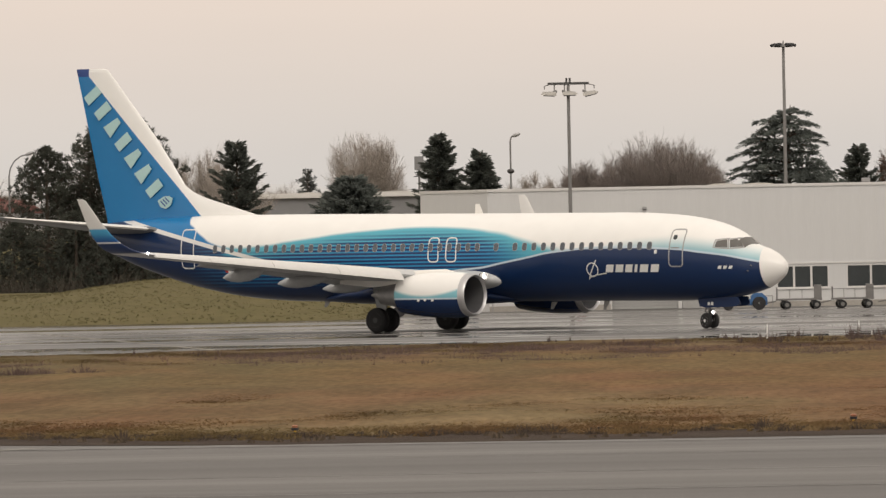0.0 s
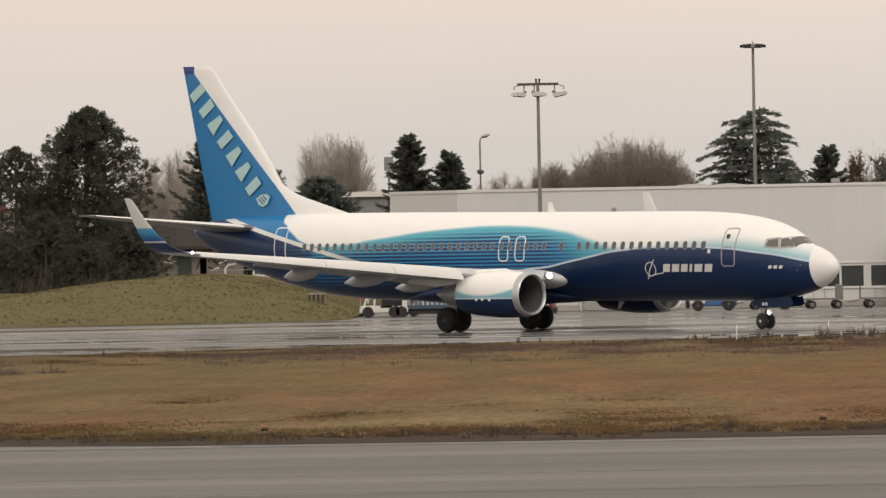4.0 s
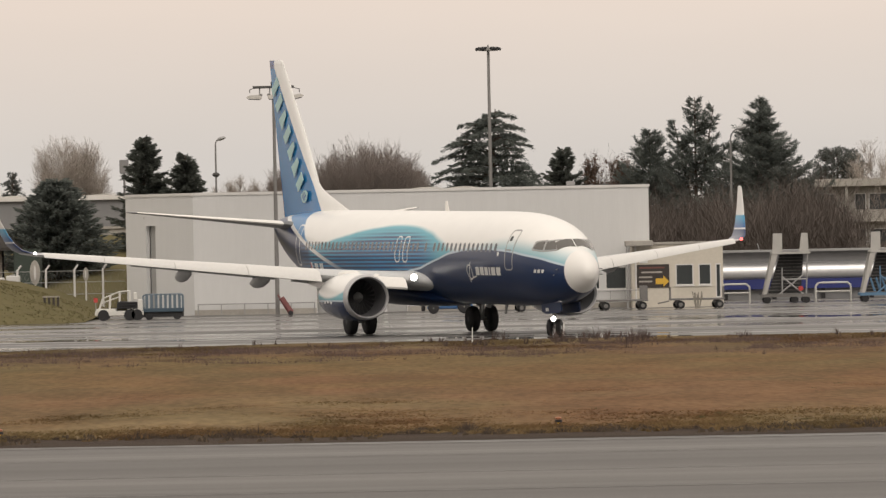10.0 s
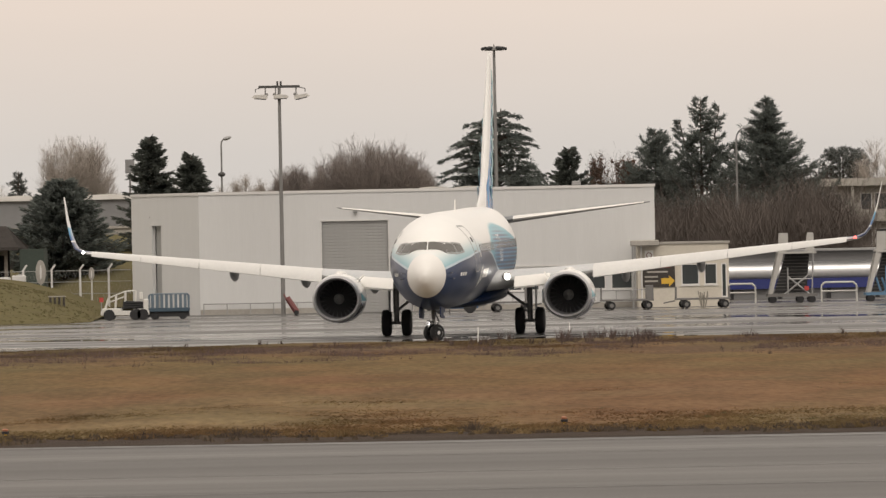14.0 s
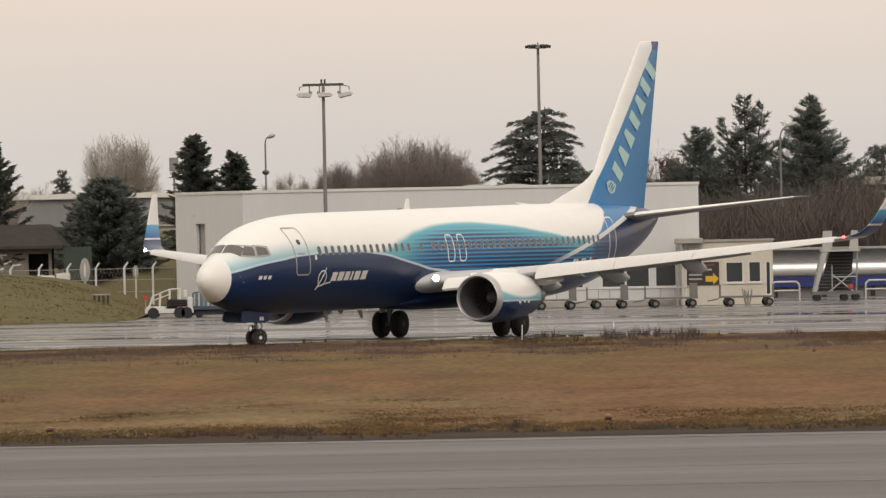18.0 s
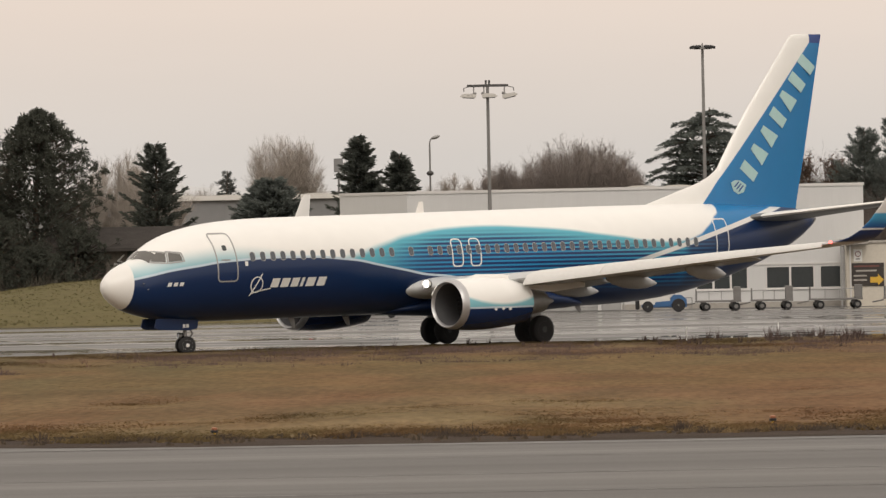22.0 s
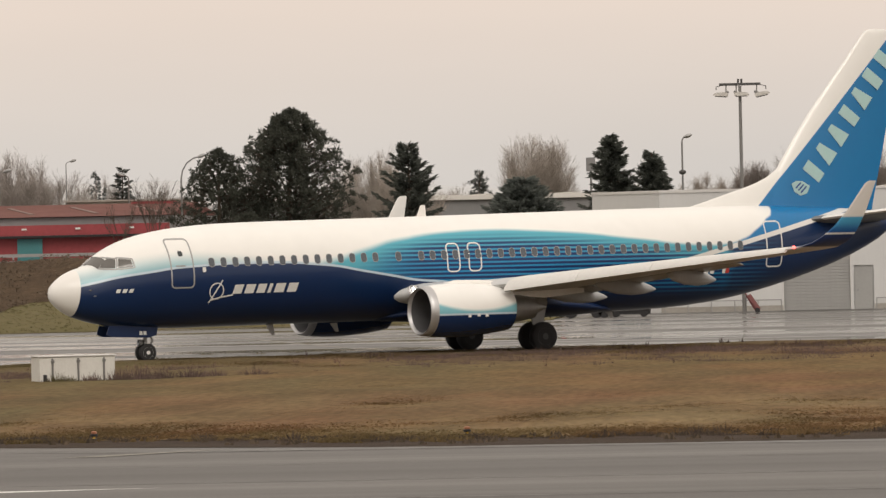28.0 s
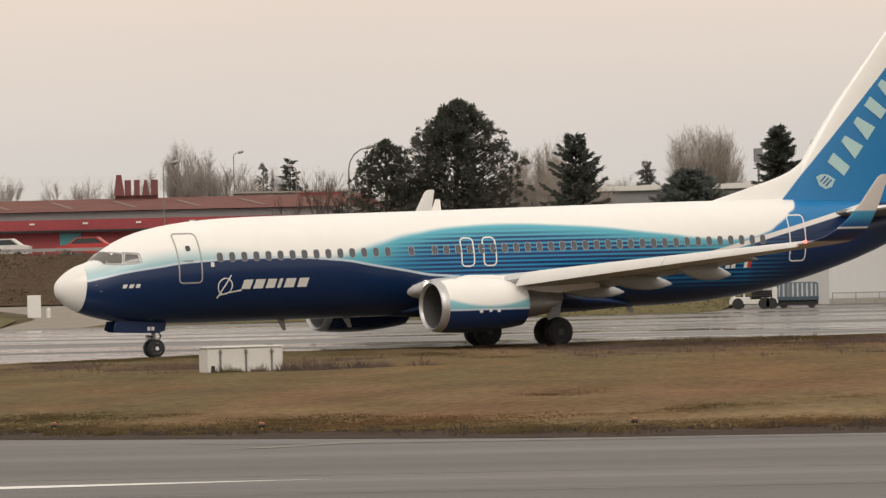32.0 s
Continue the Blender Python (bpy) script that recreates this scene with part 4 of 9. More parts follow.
class Nodes:
    def __init__(self, name, rough, coat):
        self.m = bpy.data.materials.new(name)
        self.m.use_nodes = True
        self.nt = self.m.node_tree
        self.b = self.nt.nodes["Principled BSDF"]
        self.b.inputs["Roughness"].default_value = rough
        self.b.inputs["Coat Weight"].default_value = coat
        self.b.inputs["Specular IOR Level"].default_value = 0.35
        self.b.inputs["Coat Roughness"].default_value = 0.12
        tc = self.nt.nodes.new("ShaderNodeTexCoord")
        self.obj = tc.outputs["Object"]
        sp = self.nt.nodes.new("ShaderNodeSeparateXYZ")
        self.nt.links.new(self.obj, sp.inputs[0])
        self.x, self.y, self.z = sp.outputs
        self.s = self.math("SUBTRACT", NOSE, self.x)

    def put(self, socket, v):
        if isinstance(v, (int, float)):
            socket.default_value = v
        elif isinstance(v, tuple):
            socket.default_value = (*v, 1)
        else:
            self.nt.links.new(v, socket)

    def math(self, op, a, b=0.0, clamp=False):
        n = self.nt.nodes.new("ShaderNodeMath")
        n.operation, n.use_clamp = op, clamp
        self.put(n.inputs[0], a)
        self.put(n.inputs[1], b)
        return n.outputs[0]

    def step(self, v, lo, hi):
        """0 below lo, 1 above hi."""
        n = self.nt.nodes.new("ShaderNodeMapRange")
        n.interpolation_type = "SMOOTHSTEP"
        self.put(n.inputs["Value"], v)
        self.put(n.inputs["From Min"], lo)
        self.put(n.inputs["From Max"], hi)
        return n.outputs[0]

    def curve(self, v, pairs, top=8.0, span=40.0):
        """A line through the pairs (station, height)."""
        n = self.nt.nodes.new("ShaderNodeValToRGB")
        r = n.color_ramp
        r.interpolation = "CARDINAL" if len(pairs) > 3 else "LINEAR"
        for k, (a, h) in enumerate(pairs):
            e = r.elements[k] if k < 2 else r.elements.new(a / span)
            e.position, e.color = a / span, (h / top,) * 3 + (1,)
        for k, (a, h) in enumerate(sorted(pairs)):
            r.elements[k].position, r.elements[k].color = a / span, (h / top,) * 3 + (1,)
        self.nt.links.new(self.math("DIVIDE", v, span), n.inputs["Fac"])
        return self.math("MULTIPLY", n.outputs["Color"], top)

    def mix(self, f, a, b):
        n = self.nt.nodes.new("ShaderNodeMix")
        n.data_type = "RGBA"
        self.put(n.inputs["Factor"], f)
        self.put(n.inputs["A"], a)
        self.put(n.inputs["B"], b)
        return n.outputs["Result"]

    def done(self, col):
        no = self.nt.nodes.new("ShaderNodeTexNoise")
        no.inputs["Scale"].default_value, no.inputs["Detail"].default_value = 1.3, 6
        self.nt.links.new(self.obj, no.inputs["Vector"])
        g = self.nt.nodes.new("ShaderNodeMapRange")
        g.inputs["From Min"].default_value, g.inputs["From Max"].default_value = 0.3, 0.7
        g.inputs["To Min"].default_value, g.inputs["To Max"].default_value = 0.98, 1.015
        self.nt.links.new(no.outputs["Fac"], g.inputs["Value"])
        sc = self.nt.nodes.new("ShaderNodeVectorMath")
        sc.operation = "SCALE"
        self.nt.links.new(col, sc.inputs[0])
        self.nt.links.new(g.outputs[0], sc.inputs["Scale"])
        self.nt.links.new(sc.outputs[0], self.b.inputs["Base Color"])
        return self.m


WHITE, NAVY, TAIL_BLUE = (0.835, 0.83, 0.81), (0.005, 0.023, 0.084), (0.008, 0.175, 0.43)
TEAL, MID_BLUE, PALE = (0.09, 0.40, 0.50), (0.018, 0.21, 0.42), (0.50, 0.60, 0.68)


def hull_paint():
    n = Nodes("two_tone_hull_paint", 0.32, 0.22)
    s, z = n.s, n.z
    # height of the navy edge, and of the teal field's upper edge
    low = n.curve(s, [(0, 2.74), (2, 3.12), (4, 3.43), (6, 3.59), (8, 3.63), (10, 3.57), (12, 3.33), (14.4, 2.91), (16.6, 2.66), (20, 2.30), (24, 2.0), (30, 1.9)])
    top = n.curve(s, [(0, 3.35), (2, 3.72), (4, 4.02), (6, 4.05), (8, 3.85), (9.6, 3.62), (10.8, 3.72), (12, 3.98), (13.5, 4.36), (15, 4.60), (17.1, 4.76), (20, 4.74), (23.4, 4.50), (26.0, 4.20), (27.6, 4.03), (28.9, 4.00), (29.8, 4.14), (30.5, 4.42), (31.3, 4.90), (31.9, 5.35), (33, 6.5)])
    fade = n.curve(s, [(0, 0.60), (8, 0.55), (11, 0.32), (16, 0.14), (28, 0.12), (40, 0.05)])
    in_teal = n.math("SUBTRACT", 1.0, n.step(z, n.math("SUBTRACT", top, fade), n.math("ADD", top, n.math("MULTIPLY", fade, 0.3))))
    depth = n.math("DIVIDE", n.math("SUBTRACT", top, z), 1.6, True)
    aft = n.step(s, 10.5, 15.0)
    tint = n.mix(n.step(s, 7.0, 12.0), (0.27, 0.49, 0.56), TEAL)
    field = n.mix(n.math("MULTIPLY", n.step(depth, 0.0, 0.7), aft), tint, MID_BLUE)
    # pinstripes on the middle of the hull
    ph = n.math("FRACT", n.math("DIVIDE", z, 0.165))
    line = n.math("MULTIPLY", n.step(ph, 0.30, 0.42), n.math("SUBTRACT", 1.0, n.step(ph, 0.86, 0.98)))
    deep = n.step(depth, 0.05, 0.40)
    low_dark = n.math("SUBTRACT", 1.0, n.step(z, 1.75, 3.2))
    span = n.math("MULTIPLY", n.step(s, 12.0, 15.5), n.math("SUBTRACT", 1.0, n.step(s, 29.2, 31.4)))
    field = n.mix(n.math("MULTIPLY", n.math("MULTIPLY", low_dark, span), 0.8), field, (0.008, 0.075, 0.20))
    field = n.mix(n.math("MULTIPLY", n.math("MULTIPLY", line, deep), span), field, (0.005, 0.026, 0.105))
    # the tail: plain blue over a white cheat line, navy under it
    cheat = n.math("ADD", n.math("MULTIPLY", n.math("SUBTRACT", s, 29.8), 0.225), 4.02)
    blue_aft = n.step(s, 28.6, 30.6)
    field = n.mix(blue_aft, field, TAIL_BLUE)
    under = n.math("SUBTRACT", 1.0, n.step(z, n.math("SUBTRACT", cheat, 0.17), n.math("SUBTRACT", cheat, 0.14)))
    stripe_fade = n.mix(n.math("MULTIPLY", n.math("SUBTRACT", 1.0, line), n.math("SUBTRACT", 1.0, n.step(s, 29.5, 32.2))), NAVY, (0.02, 0.10, 0.22))
    field = n.mix(n.math("MULTIPLY", under, n.step(s, 29.0, 29.6)), field, stripe_fade)
    on_cheat = n.math("MULTIPLY", n.math("SUBTRACT", 1.0, under), n.math("SUBTRACT", 1.0, n.step(z, n.math("ADD", cheat, 0.02), n.math("ADD", cheat, 0.05))))
    field = n.mix(n.math("MULTIPLY", on_cheat, n.step(s, 23.5, 28.5)), field, (0.72, 0.71, 0.69))
    col = n.mix(in_teal, WHITE, field)
    # navy belly with a pale line along its edge
    edge = n.math("SUBTRACT", z, low)
    has_line = n.math("SUBTRACT", 1.0, n.step(s, 16.5, 19.0))
    pale = n.math("MULTIPLY", n.math("SUBTRACT", 1.0, n.step(edge, 0.075, 0.10)), has_line)
    col = n.mix(pale, col, PALE)
    col = n.mix(n.math("SUBTRACT", 1.0, n.step(edge, -0.012, n.math("ADD", 0.012, n.math("MULTIPLY", 0.5, n.step(s, 17.0, 21.0))))), col, NAVY)
    # white radome
    dome = n.math("SUBTRACT", 1.0, n.step(n.math("SUBTRACT", s, n.math("MULTIPLY", z, 0.10)), 0.69, 0.71))
    col = n.mix(dome, col, (0.80, 0.79, 0.77))
    return n.done(col)


def fin_paint():
    n = Nodes("blue_and_white_fin_paint", 0.26, 0.4)
    s, z = n.s, n.z
    line = n.math("ADD", n.math("MULTIPLY", n.math("SUBTRACT", z, 5.6), 0.962), 31.72)
    col = n.mix(n.step(n.math("SUBTRACT", s, line), -0.03, 0.03), WHITE, TAIL_BLUE)
    tip = n.math("MULTIPLY", n.step(z, 12.17, 12.18), n.step(s, 38.05, 38.07))
    col = n.mix(tip, col, (0.015, 0.05, 0.22))
    return n.done(col)


def winglet_paint():
    n = Nodes("white_and_blue_winglet_paint", 0.28, 0.3)
    z = n.z
    col = n.mix(n.step(z, 3.80, 3.86), (0.53, 0.53, 0.54), (0.012, 0.03, 0.10))
    col = n.mix(n.step(z, 4.26, 4.29), col, (0.62, 0.62, 0.62))
    col = n.mix(n.step(z, 4.33, 4.36), col, (0.015, 0.09, 0.28))
    col = n.mix(n.step(z, 4.36, 4.85), col, (0.06, 0.30, 0.50))
    col = n.mix(n.step(z, 4.88, 4.96), col, (0.66, 0.65, 0.63))
    return n.done(col)


def cowl_paint():
    n = Nodes("white_teal_and_navy_cowl_paint", 0.26, 0.4)
    z, s = n.z, n.s
    mid = n.math("ABSOLUTE", n.math("DIVIDE", n.math("SUBTRACT", s, 15.4), 1.9))
    up = n.math("ADD", 1.63, n.math("MULTIPLY", n.math("MULTIPLY", mid, mid), 0.32))
    col = n.mix(n.step(z, n.math("SUBTRACT", up, 0.05), n.math("ADD", up, 0.12)), (0.20, 0.48, 0.56), WHITE)
    col = n.mix(n.step(z, 1.575, 1.585), PALE, col)
    col = n.mix(n.step(z, 1.50, 1.51), NAVY, col)
    return n.done(col)


HULL_TOP = [(0, 2.74), (0.06, 2.98), (0.2, 3.14), (0.5, 3.38), (0.95, 3.60), (1.42, 3.74), (1.9, 4.08), (2.6, 4.48), (3.4, 4.77), (4.4, 4.98), (5.6, 5.13), (7.2, 5.22), (9, 5.245), (14, 5.26), (20, 5.29), (26, 5.32), (30, 5.32), (33, 5.27), (36, 5.10), (37.6, 4.93), (38.0, 4.80)]
HULL_LOW = [(0, 2.74), (0.06, 2.50), (0.2, 2.33), (0.5, 2.08), (0.95, 1.84), (2, 1.54), (3, 1.39), (4, 1.32), (5.5, 1.28), (24, 1.28), (26, 1.30), (28, 1.40), (30, 1.63), (32, 2.02), (34, 2.54), (36, 3.20), (37.4, 3.84), (38.0, 4.25)]
HULL_HALF = [(0, 0.0), (0.06, 0.20), (0.2, 0.345), (0.5, 0.545), (0.95, 0.77), (2, 1.20), (3, 1.50), (4, 1.69), (5.2, 1.82), (6.5, 1.88), (25, 1.88), (27, 1.83), (29, 1.70), (31, 1.48), (33, 1.18), (35, 0.84), (36.6, 0.52), (38.0, 0.22)]


def hull_ring(s, n=72):
    t, l, w = smooth_interp(s, HULL_TOP), smooth_interp(s, HULL_LOW), smooth_interp(s, HULL_HALF)
    c, hh = (t + l) / 2, (t - l) / 2
    return [body_at(s, w * math.sin(a), c + hh * math.cos(a)) for a in (2 * math.pi * k / n for k in range(n))]


def hull_y(s, z):
    """Half width of the hull at station s and level-frame height z, and the slope of the skin there."""
    t, l, w = smooth_interp(s, HULL_TOP), smooth_interp(s, HULL_LOW), smooth_interp(s, HULL_HALF)
    c, hh = (t + l) / 2, (t - l) / 2
    u = max(-0.999, min(0.999, (z - c) / hh))
    return w * math.sqrt(1 - u * u)


def on_skin(side, s, z, lift):
    """Pose on the hull's skin: local x aft to fore, z up along the skin, y outwards (side 1 port, -1 starboard)."""
    e = 0.05
    p = body_at(s, side * hull_y(s, z), z)
    up = (body_at(s, side * hull_y(s, z + e), z + e) - body_at(s, side * hull_y(s, z - e), z - e)).normalized()
    fore = (body_at(s - e, side * hull_y(s - e, z), z) - body_at(s + e, side * hull_y(s + e, z), z)).normalized()
    out = up.cross(fore) * side
    out.normalize()
    if out.y * side < 0:
        out = -out
    fore = (out.cross(up)).normalized()
    m = Matrix((fore, out, up)).transposed().to_4x4()
    return Matrix.Translation(p + out * lift) @ m


def skin_patch(bm, side, outline, lift, thick=0.012):
    """A thin plate that follows the hull: outline points are (station, height)."""
    top, low = [], []
    for s, z in outline:
        m = on_skin(side, s, z, 0)
        p, out = m.translation, m.to_3x3() @ Vector((0, 1, 0))
        top.append(bm.verts.new(p + out * (lift + thick)))
        low.append(bm.verts.new(p - out * 0.01))
    n = len(top)
    f = [bm.faces.new(top)]
    for i in range(n):
        bm.faces.new((top[i], top[(i + 1) % n], low[(i + 1) % n], low[i]))
    return f


def skin_band(bm, side, outline, width, lift=0.006, closed=True, fine=0.12):
    """A narrow raised strip along a line on the hull."""
    pts = []
    n = len(outline)
    for i in range(n if closed else n - 1):
        a, b = Vector(outline[i]), Vector(outline[(i + 1) % n])
        k = max(1, int((b - a).length / fine))
        pts += [a.lerp(b, j / k) for j in range(k)]
    if not closed:
        pts.append(Vector(outline[-1]))
    cen = Vector((sum(p.x for p in pts) / len(pts), sum(p.y for p in pts) / len(pts)))
    rows = []
    m = len(pts)
    for i, p in enumerate(pts):
        a = pts[(i - 1) % m] if closed or i else p
        b = pts[(i + 1) % m] if closed or i < m - 1 else p
        t = (b - a).normalized()
        nn = Vector((-t.y, t.x)) * width / 2
        row = []
        for q in (p + nn, p - nn):
            mm = on_skin(side, q.x, q.y, 0)
            out = mm.to_3x3() @ Vector((0, 1, 0))
            row += [bm.verts.new(mm.translation + out * lift), bm.verts.new(mm.translation - out * 0.01)]
        rows.append(row)
    for i in range(m if closed else m - 1):
        a, b = rows[i], rows[(i + 1) % m]
        bm.faces.new((a[0], b[0], b[2], a[2]))
        bm.faces.new((a[0], a[1], b[1], b[0]))
        bm.faces.new((a[2], b[2], b[3], a[3]))
    return bm


def rounded(s0, s1, z0, z1, r, k=4):
    pts = []
    for cs, cz, a0 in ((s1 - r, z1 - r, 0), (s0 + r, z1 - r, 90), (s0 + r, z0 + r, 180), (s1 - r, z0 + r, 270)):
        for i in range(k + 1):
            a = radians(a0 + 90 * i / k)
            pts.append((cs + r * math.cos(a), cz + r * math.sin(a)))
    return pts


def airfoil(chord, thick, n=12):
    """(x from the leading edge, z) round a section."""
    xs = [0.5 * (1 - math.cos(math.pi * k / n)) for k in range(n + 1)]
    yt = [5 * thick * (0.2969 * math.sqrt(x) - 0.126 * x - 0.3516 * x * x + 0.2843 * x ** 3 - 0.1015 * x ** 4) for x in xs]
    up = [(x * chord, y * chord * 1.15) for x, y in zip(xs, yt)]
    lo = [(x * chord, -y * chord * 0.85) for x, y in zip(xs, yt)]
    return up + lo[-2:0:-1]


# half-span stations of the wing: y, leading edge, trailing edge, height, thickness
WING = [(1.0, 13.4, 21.1, 2.22, 0.125), (1.9, 14.30, 21.15, 2.28, 0.12), (2.25, 14.84, 21.14, 2.31, 0.12), (3.6, 15.55, 21.1, 2.41, 0.118), (5.6, 16.65, 21.2, 2.60, 0.115),
        (9.0, 18.5, 22.2, 2.94, 0.11), (13.0, 20.72, 23.35, 3.33, 0.105), (16.4, 22.58, 24.3, 3.65, 0.10)]
WINGLET = [(16.4, 22.58, 24.3, 3.65, 0.10, 6), (16.85, 22.86, 24.5, 3.72, 0.09, 14), (17.15, 23.18, 24.7, 3.86, 0.085, 38), (17.33, 23.56, 24.92, 4.10, 0.08, 60),
           (17.5, 24.0, 25.1, 4.50, 0.08, 74), (17.68, 24.5, 25.32, 5.12, 0.075, 77), (17.87, 25.12, 25.58, 6.02, 0.07, 78), (17.9, 25.28, 25.6, 6.12, 0.04, 78)]


FIN = [(4.9, 31.4, 37.14, 0.10), (5.3, 31.75, 37.2, 0.10), (6.2, 32.30, 37.42, 0.095), (6.9, 32.70, 37.60, 0.093), (7.4, 33.05, 37.72, 0.092), (8.0, 33.47, 37.85, 0.09), (9.05, 34.26, 38.09, 0.088), (10.9, 35.84, 38.50, 0.083), (12.1, 36.84, 38.77, 0.08), (12.24, 36.98, 38.80, 0.06), (12.30, 37.2, 38.80, 0.03)]


def fin_half(s, z):
    """Greatest half thickness of the fin near a point, so that markings lie on its skin."""
    best = 0.0
    for ds, dz in ((0, 0), (0.35, 0.2), (-0.35, -0.2), (0.2, -0.4), (-0.2, 0.4)):
        le, te, th = (interp(z + dz, [(r[0], r[k]) for r in FIN]) for k in (1, 2, 3))
        x = min(1.0, max(0.0, (s + ds - le) / (te - le)))
        best = max(best, 5.75 * th * (te - le) * (0.2969 * math.sqrt(x) - 0.126 * x - 0.3516 * x * x + 0.2843 * x ** 3 - 0.1015 * x ** 4))
    return best


def wing_point(y):
    return [interp(abs(y), [(w[0], w[k]) for w in WING]) for k in (1, 2, 3, 4)]


def surface(rows, side, cant=None):
    bm = bmesh.new()
    rings = []
    for i, row in enumerate(rows):
        y, le, te, z, th = row[:5]
        tilt = radians(row[5]) if len(row) > 5 else 0.0
        ring = []
        for x, h in airfoil(te - le, th):
            ring.append(body_at(le + x, side * (y - h * math.sin(tilt)), z + h * math.cos(tilt) - 0.02 * x * (1 if tilt < 0.3 else 0)))
        rings.append(ring)
    return add_loft(bm, rings)


def wheel_parts(parent, name, radius, width, at, rows=None):
    tyre_m = Matrix.Rotation(radians(90), 4, "Z")
    w = part(name, add_lathe(bmesh.new(), [(-width / 2, radius * 0.62), (-width / 2, radius * 0.80), (-width * 0.40, radius * 0.95), (-width * 0.2, radius),
             (width * 0.2, radius), (width * 0.40, radius * 0.95), (width / 2, radius * 0.80), (width / 2, radius * 0.62)], 32, tyre_m), M["rubber"], parent)
    w.location = at
    rim = bmesh.new()
    add_lathe(rim, [(-width * 0.51, 0.02), (-width * 0.52, radius * 0.20), (-width * 0.42, radius * 0.30), (-width * 0.42, radius * 0.52), (-width * 0.51, radius * 0.60),
                    (width * 0.51, radius * 0.60), (width * 0.42, radius * 0.52), (width * 0.42, radius * 0.30), (width * 0.52, radius * 0.20), (width * 0.51, 0.02)], 24, tyre_m)
    hubp = part("rim", rim, M["hub"] if radius < 0.5 else M["hub_dark"], w, "pale grey wheel rim" if radius < 0.5 else "dark wheel rim")
    # solid dark plugs give the shade of the rim's holes
    bolts = bmesh.new()
    for k in range(8):
        a = 2 * math.pi * k / 8
        c = Vector((radius * 0.42 * math.cos(a), 0, radius * 0.42 * math.sin(a)))
        add_rod(bolts, c + Vector((0, -width * 0.47, 0)), c + Vector((0, width * 0.47, 0)), radius * 0.045, seg=8)
    part("rim_hole", bolts, M["dark"], w)
    return w


def lamp_pod(parent, name, m, r, depth, shell_paint, label):
    """A lens at the bottom of a hooded tube that opens along local +x; the depth is added to hide the lens from the
    side.
    """
    def turned(profile):
        return [[m @ Vector((x, q * math.cos(2 * math.pi * k / 24), q * math.sin(2 * math.pi * k / 24))) for k in range(24)] for x, q in profile]
    hood = add_loft(bmesh.new(), turned([(-depth - 0.16, r * 0.55), (-depth * 0.5, r * 1.12), (-0.03, r * 1.2), (0.0, r * 1.14), (-0.002, r * 1.04)]), True, False)
    shell = part(name, hood, shell_paint, parent, label)
    tube = add_loft(bmesh.new(), turned([(0.004, r * 1.02), (-depth, r), (-depth - 0.01, 0.01)]), False, True)
    part("tube", tube, M["dark"], shell, "dark inner tube")
    lens = add_lathe(bmesh.new(), [(-depth + 0.004, r * 0.97), (-depth + 0.012, r * 0.90), (-depth + 0.02, 0.02)], 24, m)
    part("lens", lens, M["lamp_white"], shell, "bright white lens")
    return shell


